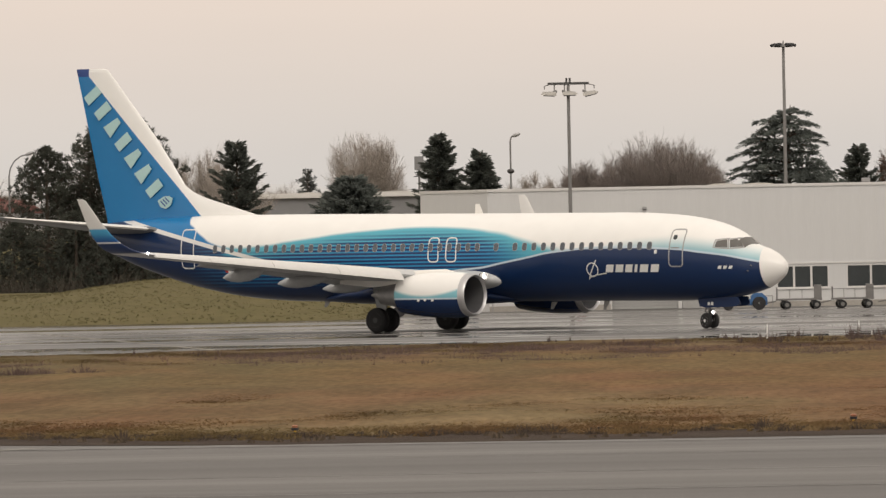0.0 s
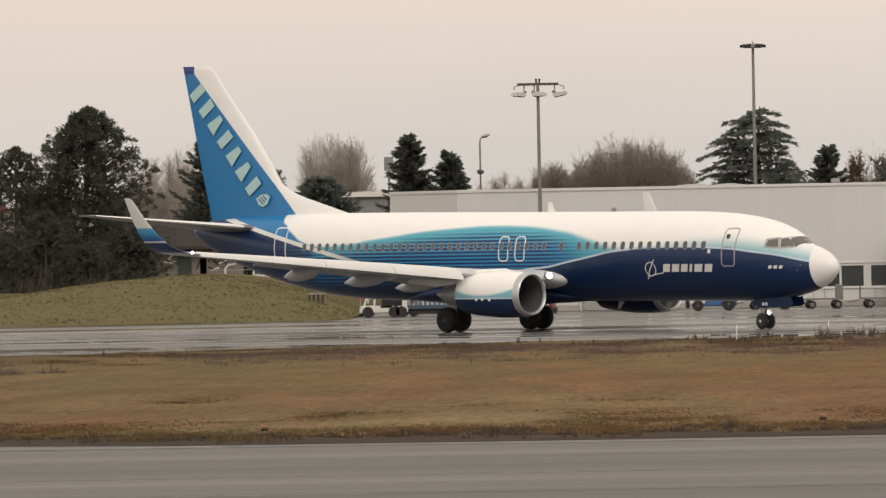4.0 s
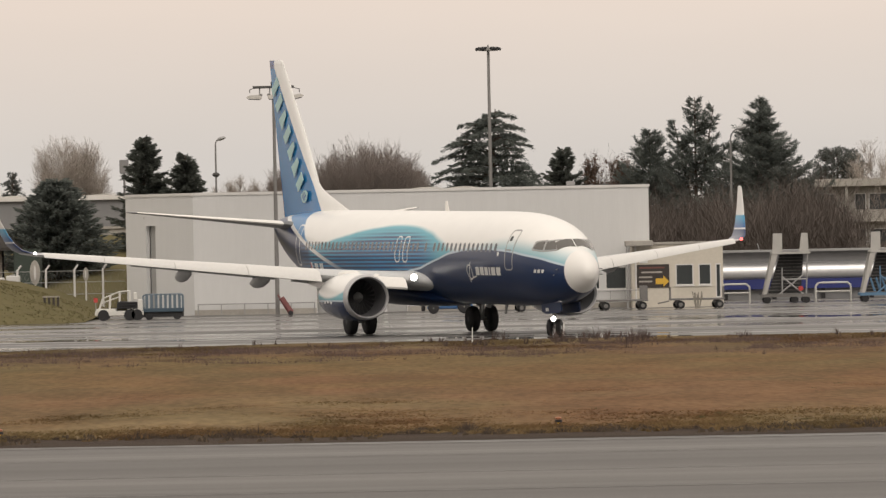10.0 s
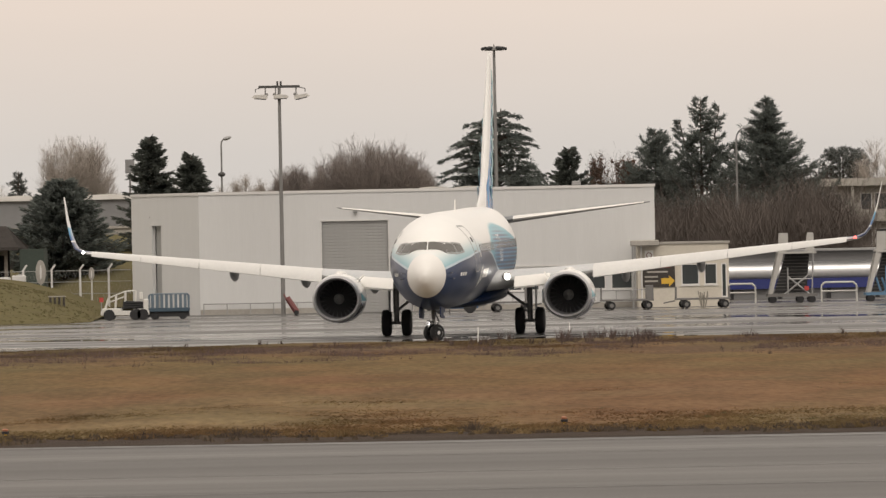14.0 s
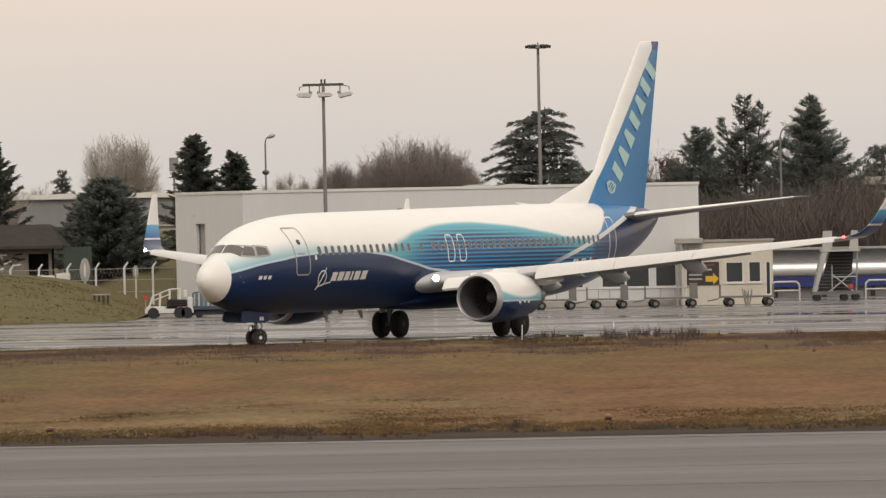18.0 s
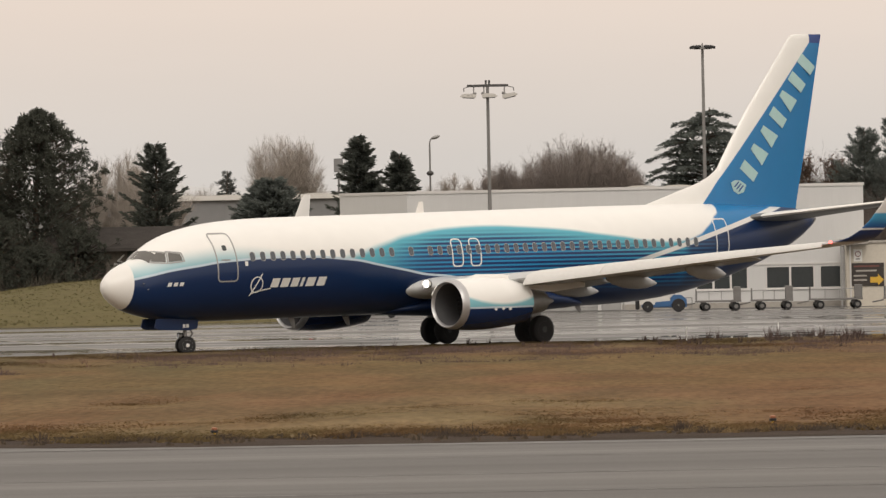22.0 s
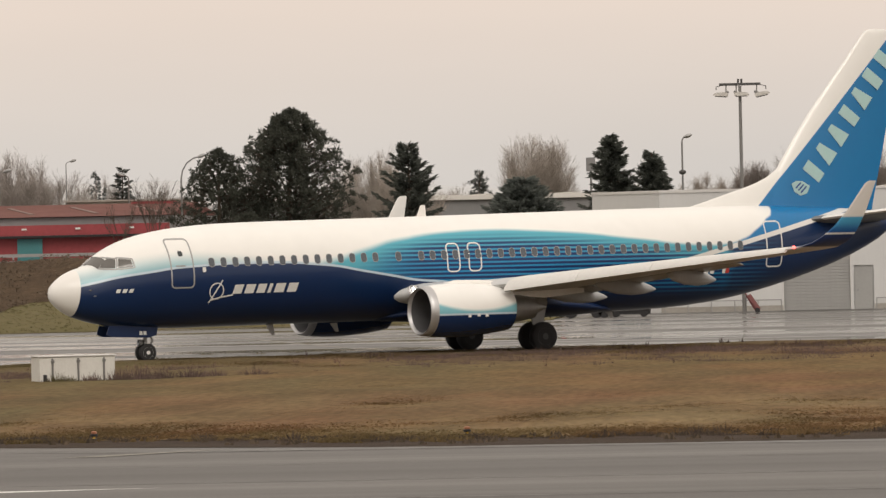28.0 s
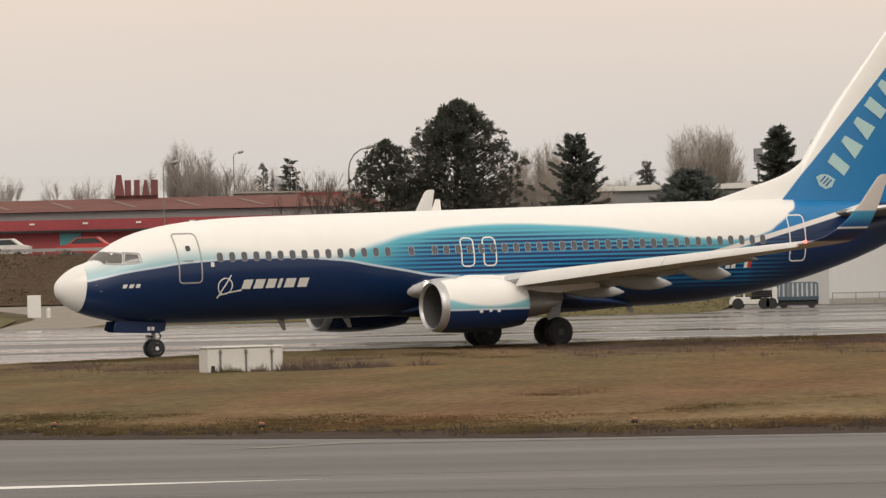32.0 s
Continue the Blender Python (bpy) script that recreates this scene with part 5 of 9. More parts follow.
def build_plane():
    plane = thing("airliner", "white teal and navy twin-engine jet airliner taxiing with landing lights on", "airplane")
    hull = hull_paint()
    ss = [0, 0.02, 0.06, 0.12, 0.2, 0.32, 0.5, 0.7, 0.95, 1.1, 1.25, 1.5, 1.75, 2.0, 2.3, 2.6, 3.0, 3.4, 3.9, 4.4, 5.0, 5.6, 6.4, 7.2, 8.2, 9.2] + \
         [10.5 + 1.5 * k for k in range(10)] + [25, 26, 27, 28, 29, 30, 31, 32, 33, 34, 35, 36, 36.8, 37.4, 37.8, 38.0]
    bm = bmesh.new()
    add_loft(bm, [hull_ring(max(s, 0.004)) for s in ss])
    fus = part("fuselage", bm, hull, plane, "white teal and navy painted fuselage with pinstripes", angle=80)
    part("exhaust_pipe", rod(body_at(37.9, 0, 4.55), body_at(38.15, 0, 4.56), 0.19, 0.17, 16), M["steel"], plane)

    # belly fairing
    fair = []
    for s, w, lo, hi in ((13.5, 0.2, 1.30, 1.42), (14.3, 0.9, 1.25, 1.66), (15.2, 1.45, 1.19, 1.95), (16.4, 1.80, 1.14, 2.25), (18.5, 1.95, 1.12, 2.4), (20.8, 1.92, 1.13, 2.35), (22.6, 1.55, 1.18, 2.0), (24.0, 0.9, 1.26, 1.6), (24.8, 0.2, 1.30, 1.4)):
        c, hh = (lo + hi) / 2, (hi - lo) / 2
        fair.append([body_at(s, w * math.sin(a), c + hh * math.cos(a)) for a in (2 * math.pi * k / 40 for k in range(40))])
    part("belly_fairing", add_loft(bmesh.new(), fair), M["navy"], plane, "navy belly fairing", angle=80)

    # cabin windows, both sides
    pane_m = finish("cabin_window", add_prism(bmesh.new(), [(u, v) for u, v in rounded(-0.115, 0.115, -0.175, 0.175, 0.09, 3)], 0.007, Matrix()), M["cabin"])
    ring_b = bmesh.new()
    outer, inner = rounded(-0.132, 0.132, -0.192, 0.192, 0.11, 3), rounded(-0.115, 0.115, -0.175, 0.175, 0.10, 3)
    a = [ring_b.verts.new((u, 0.002, v)) for u, v in outer]
    b = [ring_b.verts.new((u, 0.0045, v)) for u, v in inner]
    for i in range(len(a)):
        j = (i + 1) % len(a)
        ring_b.faces.new((a[i], a[j], b[j], b[i]))
    ring_m = finish("window_surround", ring_b, M["frame_grey"])
    for side in (1, -1):
        k = 0
        while 6.02 + 0.5065 * k < 30.1:
            s = 6.02 + 0.5065 * k
            k += 1
            if abs(s - 13.6) < 0.2 or abs(s - 14.6) < 0.2:
                continue
            m = on_skin(side, s, 3.755, 0.002)
            w = new("cabin_window", pane_m)
            w.parent, w.matrix_basis = plane, m
            r = new("window_surround", ring_m)
            r.parent = w
    # doors and exits, outlined
    for side in (1, -1):
        for nm, s0, s1, z0, z1, r, mt in (("front_door", 4.36, 5.26 if side > 0 else 5.02, 2.83, 4.68 if side > 0 else 4.47, 0.14, "frame_grey"), ("rear_door", 31.17, 31.95, 2.86, 4.66, 0.14, "mark_white"),
                                          ("overwing_exit", 16.28, 16.82, 3.10, 4.18, 0.16, "mark_white"), ("overwing_exit", 17.24, 17.78, 3.10, 4.18, 0.16, "mark_white")):
            out = rounded(s0, s1, z0, z1, r, 3)
            part(nm, skin_band(bmesh.new(), side, out, 0.055), M[mt], plane, "pale outline of a closed door")
        pt = bmesh.new()
        skin_patch(pt, side, rounded(4.72, 4.90, 4.02, 4.22, 0.06), 0.004)
        part("door_porthole", pt, M["glass"], plane)
        hd = bmesh.new()
        skin_patch(hd, side, rounded(4.55, 4.95, 3.63, 3.68, 0.02), 0.006)
        part("door_handle", hd, M["steel"], plane)

    # cockpit glazing: front, sliding and rear panes each side
    for side in (1, -1):
        panes = [
            [(0.035, 1.49), (0.76, 1.72), (0.72, 2.07), (0.035, 1.90)],
            [(1.78, 3.68), (2.28, 3.65), (2.38, 3.97), (2.13, 4.01)],
            [(2.38, 3.65), (2.92, 3.70), (2.89, 3.94), (2.48, 3.99)],
        ]
        for i, pp in enumerate(panes):
            grid, n = [], 6
            for a in range(n + 1):
                row = []
                for b in range(n + 1):
                    u, v = a / n, b / n
                    q = [(pp[0][c] * (1 - u) + pp[1][c] * u) * (1 - v) + (pp[3][c] * (1 - u) + pp[2][c] * u) * v for c in (0, 1)]
                    if i == 0:
                        y, s = q
                        t, l, w = smooth_interp(s, HULL_TOP), smooth_interp(s, HULL_LOW), smooth_interp(s, HULL_HALF)
                        row.append(body_at(s - 0.014, side * y, (t + l) / 2 + (t - l) / 2 * math.sqrt(max(0.0, 1 - (y / w) ** 2)) + 0.016))
                    else:
                        row.append(on_skin(side, q[0], q[1], 0.016).translation)
                grid.append(row)
            bmp = bmesh.new()
            vs = [[bmp.verts.new(q) for q in row] for row in grid]
            inn = Vector((-0.03, -side * 0.03, -0.03))
            vl = [[bmp.verts.new(q + inn) for q in row] for row in grid]
            for a in range(n):
                for b in range(n):
                    bmp.faces.new((vs[a][b], vs[a + 1][b], vs[a + 1][b + 1], vs[a][b + 1]))
                for e in (0, n):
                    bmp.faces.new((vs[a][e], vs[a + 1][e], vl[a + 1][e], vl[a][e]))
                    bmp.faces.new((vs[e][a], vs[e][a + 1], vl[e][a + 1], vl[e][a]))
            part("cockpit_window", bmp, M["cockpit"], plane, "dark cockpit window pane", angle=50)
        # pale frames round the panes
        fr = bmesh.new()
        skin_band(fr, side, [(1.75, 3.64), (2.32, 3.60), (2.44, 4.0), (2.03, 4.06)], 0.05, 0.016)
        skin_band(fr, side, [(2.34, 3.60), (2.98, 3.66), (2.95, 3.98), (2.44, 4.04)], 0.05, 0.016)
        part("window_frame", fr, M["frame_grey"], plane)

    # wings
    for side in (1, -1):
        wg = part("wing", surface(WING, side), M["wing_grey"], plane, "light grey swept wing with open slats", angle=50)
        part("winglet", surface(WINGLET, side), winglet_paint_m, wg, "upturned white and blue winglet", angle=60)
        # bright leading edge, slat by slat, drooped ahead of the wing
        for y0, y1 in ((5.75, 8.52), (8.54, 11.32), (11.34, 14.02), (14.04, 16.35)):
            rows = []
            for k in range(3):
                y = y0 + (y1 - y0) * k / 2
                le, te, z, th = wing_point(y)
                c = te - le
                rows.append([body_at(le + dx * c, side * y, z + dz * c) for dx, dz in ((0.16, 0.060), (0.07, 0.050), (0.0, 0.022), (-0.045, -0.035), (-0.055, -0.065), (-0.02, -0.070), (0.03, -0.03), (0.10, 0.02))])
            part("slat", add_loft(bmesh.new(), rows), M["slat"], wg, "pale leading-edge slat", angle=60)
        rows = []
        for k in range(3):
            y = 2.55 + 1.45 * k / 2
            le, te, z, th = wing_point(y)
            rows.append([body_at(le + dx, side * y, z + dz) for dx, dz in ((0.25, 0.16), (-0.25, 0.02), (-0.50, -0.32), (-0.45, -0.40), (-0.15, -0.16), (0.25, -0.08))])
        part("krueger_flap", add_loft(bmesh.new(), rows), M["white"], wg, "white inboard flap at the wing root", angle=60)
        # flaps, a little down
        for y0, y1 in ((2.2, 5.4), (6.1, 12.2)):
            rows = []
            for k in range(3):
                y = y0 + (y1 - y0) * k / 2
                le, te, z, th = wing_point(y)
                c = te - le
                rows.append([body_at(te + dx * c, side * y, z - 0.02 * c + dz * c) for dx, dz in ((-0.16, 0.012), (0.02, -0.012), (0.07, -0.045), (0.02, -0.035), (-0.10, -0.028), (-0.17, -0.018))])
            part("flap", add_loft(bmesh.new(), rows), M["under_grey"], wg, angle=60)
        # flap track fairings
        for y, ln in ((3.9, 2.9), (6.9, 2.7), (10.1, 2.2)):
            le, te, z, th = wing_point(y)
            rows = []
            for f, r in ((0, 0.05), (0.12, 0.16), (0.35, 0.25), (0.6, 0.25), (0.8, 0.18), (0.94, 0.08), (1.0, 0.02)):
                s = te - ln * 0.62 + f * ln
                cz = z - 0.26 - 0.26 * f
                rows.append([body_at(s, side * (y + 0.72 * r * math.cos(a)), cz + 1.25 * r * math.sin(a)) for a in (2 * math.pi * k / 14 for k in range(14))])
            part("flap_fairing", add_loft(bmesh.new(), rows), M["under_grey"], wg, "grey canoe-shaped flap track fairing", angle=70)
        # landing lamp at the root, position lamp at the tip
        lamp_pod(plane, "landing_light", Matrix.Translation(body_at(14.42, side * 2.30, 2.45)) @ Matrix.Rotation(side * radians(22), 4, "Z"), 0.15, 0.31, M["white"],
                 "turn-off light glowing deep in a white pod at the wing root")
        tl = bmesh.new()
        bmesh.ops.create_uvsphere(tl, u_segments=10, v_segments=8, radius=0.065, matrix=Matrix.Translation(body_at(22.66, side * 16.72, 3.72)))
        part("position_light", tl, M["lamp_red"] if side > 0 else M["lamp_tip"], wg)
    # engines
    cowl_m = cowl_paint()
    fan_m = finish("fan_blade", box(-0.012, 0.012, -0.08, 0.08, 0.22, 0.77), M["fan_grey"], False)
    for side in (1, -1):
        y0, zc = side * 4.83, 1.61
        seg = 48

        def nacelle(prof, sq=1.0):
            rows = []
            for s, r in prof:
                ring = []
                for k in range(seg):
                    a = 2 * math.pi * k / seg
                    low = 0.90 if math.sin(a) < -0.35 else 1.0
                    ring.append(body_at(s, y0 + r * 1.035 * math.cos(a), zc + 0.03 + r * math.sin(a) * (1.0 if math.sin(a) > 0 else 0.965)))
                rows.append(ring)
            return rows
        eng = part("engine_cowl", add_loft(bmesh.new(), nacelle([(13.62, 0.995), (13.9, 1.03), (14.5, 1.06), (15.2, 1.06), (16.0, 1.0), (16.7, 0.92), (17.1, 0.85), (17.11, 0.78), (16.6, 0.76)]), False, False), cowl_m, plane,
                   "white over navy engine cowl", angle=60)
        part("intake_lip", add_loft(bmesh.new(), nacelle([(13.62, 0.997), (13.47, 0.975), (13.35, 0.94), (13.31, 0.90), (13.35, 0.86), (13.44, 0.835)]), False, False), M["lip"], eng, "bare metal intake lip", angle=70)
        part("intake_duct", add_loft(bmesh.new(), nacelle([(13.442, 0.834), (13.7, 0.80), (14.2, 0.79), (14.6, 0.79), (14.62, 0.1), (14.63, 0.02)]), False, True), M["duct"], eng, "dark grey intake duct")
        spin = add_lathe(bmesh.new(), [(0.0, 0.01), (0.12, 0.10), (0.30, 0.20), (0.42, 0.24)], 20, Matrix.Translation(body_at(14.15, y0, zc + 0.03)) @ Matrix.Rotation(math.pi, 4, "Z"))
        part("spinner", spin, M["steel"], eng)
        for k in range(24):
            o = new("fan_blade", fan_m)
            o.parent = eng
            o.matrix_basis = Matrix.Translation(body_at(14.56, y0, zc + 0.03)) @ Matrix.Rotation(2 * math.pi * k / 24, 4, "X") @ Matrix.Rotation(radians(35), 4, "Z")
        part("core_nozzle", add_loft(bmesh.new(), nacelle([(16.6, 0.66), (17.6, 0.54), (18.3, 0.42), (18.32, 0.30), (18.9, 0.05)])), M["steel"], eng, "grey metal exhaust nozzle")
        rows = []
        for s, w, lo, hi in ((14.2, 0.05, 2.56, 2.66), (14.9, 0.20, 2.50, 2.80), (15.9, 0.24, 2.45, 2.78), (17.2, 0.22, 2.15, 2.66), (18.8, 0.16, 2.0, 2.48), (20.6, 0.05, 2.15, 2.35)):
            rows.append([body_at(s, y0 + dx * w, lo + (hi - lo) * f) for dx, f in ((-1, 0), (-1, 0.6), (-0.5, 1), (0.5, 1), (1, 0.6), (1, 0))])
        part("pylon", add_loft(bmesh.new(), rows), M["white"], eng, "white engine pylon", angle=60)
        for k, (ds, dz) in enumerate(((14.9, 0.0), (15.3, 0.02), (15.65, 0.0))):
            ob = side
            bm2 = box(-0.06, 0.06, -0.01, 0.01, -0.05, 0.05, m=Matrix.Translation(body_at(ds, y0 + ob * 1.10, 1.43 + dz)))
            part("cowl_marking", bm2, M["mark_white"], eng)
        strake = bmesh.new()
        sm = Matrix.Translation(body_at(14.7, y0 - side * 0.80, 2.36)) @ Matrix.Rotation(side * radians(40), 4, "X")
        add_prism(strake, [(-0.5, 0), (0.4, 0), (0.1, 0.34), (-0.4, 0.36)], 0.03, sm)
        part("strake", strake, M["white"], eng)

    # fin with its dorsal fillet
    fin_m = fin_paint()
    rows = []
    for z, le, te, th in FIN:
        rows.append([body_at(le + x, h, z) for x, h in airfoil(te - le, th)])
    fin = part("tail_fin", add_loft(bmesh.new(), rows), fin_m, plane, "blue tail fin with white leading edge", angle=50)
    rows = []
    for s, zt, w in ((28.2, 5.24, 0.04), (29.3, 5.54, 0.07), (30.4, 5.85, 0.11), (31.0, 6.01, 0.14), (31.6, 6.20, 0.16), (32.1, 6.41, 0.18), (32.5, 6.66, 0.19), (32.85, 6.98, 0.19), (33.2, 7.40, 0.17), (33.6, 7.75, 0.10)):
        rows.append([body_at(s, dx * w, 5.0 + (zt - 5.0) * f) for dx, f in ((-1.4, 0), (-1, 0.5), (-0.6, 0.9), (0, 1), (0.6, 0.9), (1, 0.5), (1.4, 0))])
    part("dorsal_fillet", add_loft(bmesh.new(), rows), fin_m, fin, "white dorsal fillet", angle=70)
    # the carrier's lettering as seven plain pale bars climbing the fin, and its emblem
    for side in (1, -1):
        for k in range(7):
            f = k / 6
            s, z = 34.20 + 3.62 * f, 6.62 + 4.42 * f
            m = Matrix.Translation(body_at(s, side * (fin_half(s, z) + 0.008), z)) @ Matrix.Rotation(radians(-38 + 90), 4, "Y")
            bar = add_prism(bmesh.new(), [(-0.24, -0.47), (0.22, -0.47), (0.24, 0.47), (-0.22, 0.47)] if k not in (1, 2, 4) else [(-0.32, -0.46), (0.32, -0.46), (0.15, 0.46), (-0.15, 0.46)], 0.02, m)
            part("plain_letter_bar", bar, M["mark_pale"], fin, "pale green lettering bar")
        m = Matrix.Translation(body_at(33.56, side * (fin_half(33.7, 6.02) + 0.008), 6.02)) @ Matrix.Rotation(radians(-38 + 90), 4, "Y")
        part("emblem", add_prism(bmesh.new(), [(-0.28, -0.34), (0.05, -0.40), (0.30, -0.22), (0.36, 0.10), (0.18, 0.42), (-0.05, 0.30), (-0.22, 0.05)], 0.02, m), M["mark_pale"], fin)
        for k in range(3):
            mm = m @ Matrix.Translation((0, side * 0.012, 0))
            part("emblem_stripe", add_prism(bmesh.new(), [(-0.16 + 0.02 * k, -0.24 + 0.15 * k), (0.20, -0.18 + 0.15 * k), (0.20, -0.12 + 0.15 * k), (-0.16 + 0.02 * k, -0.18 + 0.15 * k)], 0.012, mm), M["mark_blue"], fin)

    # tailplane
    for side in (1, -1):
        rows = [(0.4, 33.3, 37.3, 4.62, 0.09), (1.2, 33.95, 37.5, 4.72, 0.09), (4.0, 36.0, 38.2, 5.02, 0.085), (6.9, 38.0, 39.0, 5.33, 0.08), (7.15, 38.35, 39.05, 5.36, 0.05)]
        tp = part("tailplane", surface(rows, side), M["tail_shade_grey"], plane, "grey horizontal tailplane darkened for its shaded underside", angle=50)
        lead = []
        for y, le, te, z, th in rows[1:4]:
            c = te - le
            lead.append([body_at(le + dx * c, side * y, z + dz * c) for dx, dz in ((0.09, 0.040), (0.02, 0.024), (-0.012, 0.0), (0.02, -0.018), (0.05, -0.022), (0.05, 0.0))])
        part("leading_edge", add_loft(bmesh.new(), lead), M["white"], tp, "bright leading edge", angle=60)

    # aerials
    for s, z0, hgt, ln in ((16.2, 5.26, 0.44, 0.42),):
        part("aerial", add_prism(bmesh.new(), [(-ln * 0.5, 0), (ln * 0.5, 0), (ln * 0.05, hgt), (-ln * 0.40, hgt)], 0.04, Matrix.Translation(body_at(s, 0, z0))), M["white"], plane)
    for s, z0, hgt, ln in ((9.4, 1.30, 0.42, 0.30), (12.2, 1.25, 0.34, 0.30), (24.6, 1.32, 0.3, 0.3)):
        part("aerial", add_prism(bmesh.new(), [(-ln * 0.5, 0), (ln * 0.5, 0), (-ln * 0.30, -hgt), (-ln * 0.75, -hgt)], 0.04, Matrix.Translation(body_at(s, 0, z0))), M["steel"], plane)
    for side in (1, -1):
        for s, z in ((1.35, 2.85), (1.5, 2.62)):
            part("probe", rod(body_at(s, side * (hull_y(s, z)), z), body_at(s - 0.14, side * (hull_y(s, z) + 0.10), z), 0.02, seg=6), M["steel"], plane)
    # the maker's mark and name as plain shapes, type mark and registration as plain bars
    for side in (1, -1):
        c, zc = (6.22, 2.66) if side > 0 else (9.03, 2.71)
        ring = [(c + 0.29 * math.cos(2 * math.pi * k / 20), zc + 0.30 * math.sin(2 * math.pi * k / 20)) for k in range(20)]
        part("ring_emblem", skin_band(bmesh.new(), side, ring, 0.045), M["mark_white"], plane, "plain white ring emblem")
        for line in (((-0.27, -0.44), (-0.12, -0.16), (0.23, 0.42)), ((-0.22, -0.34), (0.18, -0.24), (0.72, -0.16))):
            part("emblem_swoosh", skin_band(bmesh.new(), side, [(c + side * u, zc + v) for u, v in line], 0.05, closed=False), M["mark_white"], plane)
        for off, w in ((0, 0.38), (0.50, 0.40), (1.02, 0.36), (1.50, 0.14), (1.78, 0.42), (2.34, 0.40)):
            s0, z0 = c + side * (0.68 + off), zc - 0.12
            b2 = bmesh.new()
            skin_patch(b2, side, [(s0, z0), (s0 + side * w, z0), (s0 + side * (w + 0.10), z0 + 0.34), (s0 + side * 0.10, z0 + 0.34)], 0.002, 0.008)
            part("plain_letter_bar", b2, M["mark_white"], plane, "white lettering bar")
        for k in range(3):
            s0 = (2.20 if side > 0 else 2.12) + 0.24 * k
            b2 = bmesh.new()
            skin_patch(b2, side, [(s0, 2.71), (s0 + 0.15, 2.71), (s0 + 0.15 + 0.05 * side, 2.85), (s0 + 0.05 * side, 2.85)], 0.002, 0.008)
            part("plain_letter_bar", b2, M["mark_white"], plane)
        for k in range(5):
            if k == 2:
                continue
            s0 = 27.25 + 0.27 * k
            b2 = bmesh.new()
            skin_patch(b2, side, [(s0, 2.66), (s0 + 0.2, 2.66), (s0 + 0.2, 2.96), (s0, 2.96)], 0.002, 0.008)
            part("plain_registration_bar", b2, M["mark_white"], plane)
        for k, mt in enumerate(("mark_white", "red")):
            b2 = bmesh.new()
            skin_patch(b2, side, [(28.95 + 0.17 * k, 2.66), (29.11 + 0.17 * k, 2.66), (29.11 + 0.17 * k, 3.0), (28.95 + 0.17 * k, 3.0)], 0.002, 0.008)
            part("flag_stripe", b2, M[mt], plane)
        b2 = bmesh.new()
        skin_patch(b2, side, rounded(5.62, 5.76, 3.40, 3.58, 0.03, 2), 0.002, 0.01)
        part("small_placard", b2, M["mark_white"], plane)

    # main gear
    for side in (1, -1):
        y0 = side * 2.86
        leg = part("main_gear", rod((NOSE - 19.5, y0, 2.3), (NOSE - 19.65, y0, 0.56), 0.13, 0.11, 14), M["steel"], plane, "grey main landing gear leg")
        brace = bmesh.new()
        add_rod(brace, (NOSE - 19.5, y0 - side * 1.1, 1.9), (NOSE - 19.6, y0 - side * 0.05, 1.1), 0.06)
        add_rod(brace, (NOSE - 20.1, y0, 1.9), (NOSE - 19.7, y0, 0.9), 0.05)
        add_rod(brace, (NOSE - 19.65, y0 - 0.62, 0.56), (NOSE - 19.65, y0 + 0.62, 0.56), 0.07)
        part("gear_brace", brace, M["steel"], leg)
        door = add_prism(bmesh.new(), [(-0.4, 0.0), (0.35, 0.0), (0.28, -1.0), (-0.2, -1.05)], 0.05, Matrix.Translation((NOSE - 19.55, y0 + side * 0.28, 2.05)))
        part("gear_door", door, M["under_grey"], leg)
        for dy in (-0.43, 0.43):
            MAIN_WHEELS.append(wheel_parts(leg, "main_wheel", 0.565, 0.40, (NOSE - 19.65, y0 + dy, 0.565)))
    # nose gear: the leg turns as the airliner is steered
    ng = part("nose_gear", rod((0.02, 0, 1.5), (0, 0, 0.42), 0.085, 0.075, 14), M["steel"], plane, "grey steerable nose gear leg")
    br = bmesh.new()
    add_rod(br, (0, -0.3, 0.345), (0, 0.3, 0.345), 0.05)
    add_rod(br, (-0.05, 0, 1.2), (-0.30, 0, 0.8), 0.035)
    add_rod(br, (-0.30, 0, 0.8), (-0.05, 0, 0.45), 0.035)
    part("torque_link", br, M["steel"], ng)
    # hood added to cut off the taxi light away from its axis
    lamp_pod(ng, "taxi_light", pose(0.30, 0, 0.72), 0.11, 0.20, M["steel"], "taxi light glowing deep in an added steel hood on the nose gear")
    part("lamp_bracket", rod((0.0, 0, 0.74), (0.12, 0, 0.72), 0.03), M["steel"], ng)
    for dy in (-0.2, 0.2):
        NOSE_WHEELS.append(wheel_parts(ng, "nose_wheel", 0.345, 0.20, (0, dy, 0.345)))
    NOSE_GEAR.append(ng)
    for side in (1, -1):
        d = add_prism(bmesh.new(), [(1.75, 1.40), (1.85, 1.08), (1.65, 0.98), (0.1, 0.92), (-0.25, 1.0), (-0.35, 1.42)], 0.05, Matrix.Translation((0, side * 0.42, 0)))
        part("nose_gear_door", d, M["navy"], plane, "navy nose gear door hanging open")
        for k in range(2):
            bq = box(-0.07, 0.05, -0.008, 0.008, -0.07, 0.07, m=Matrix.Translation((0.42 - 0.17 * k, side * 0.452, 1.10)))
            part("plain_registration_bar", bq, M["mark_white"], plane)
    return plane


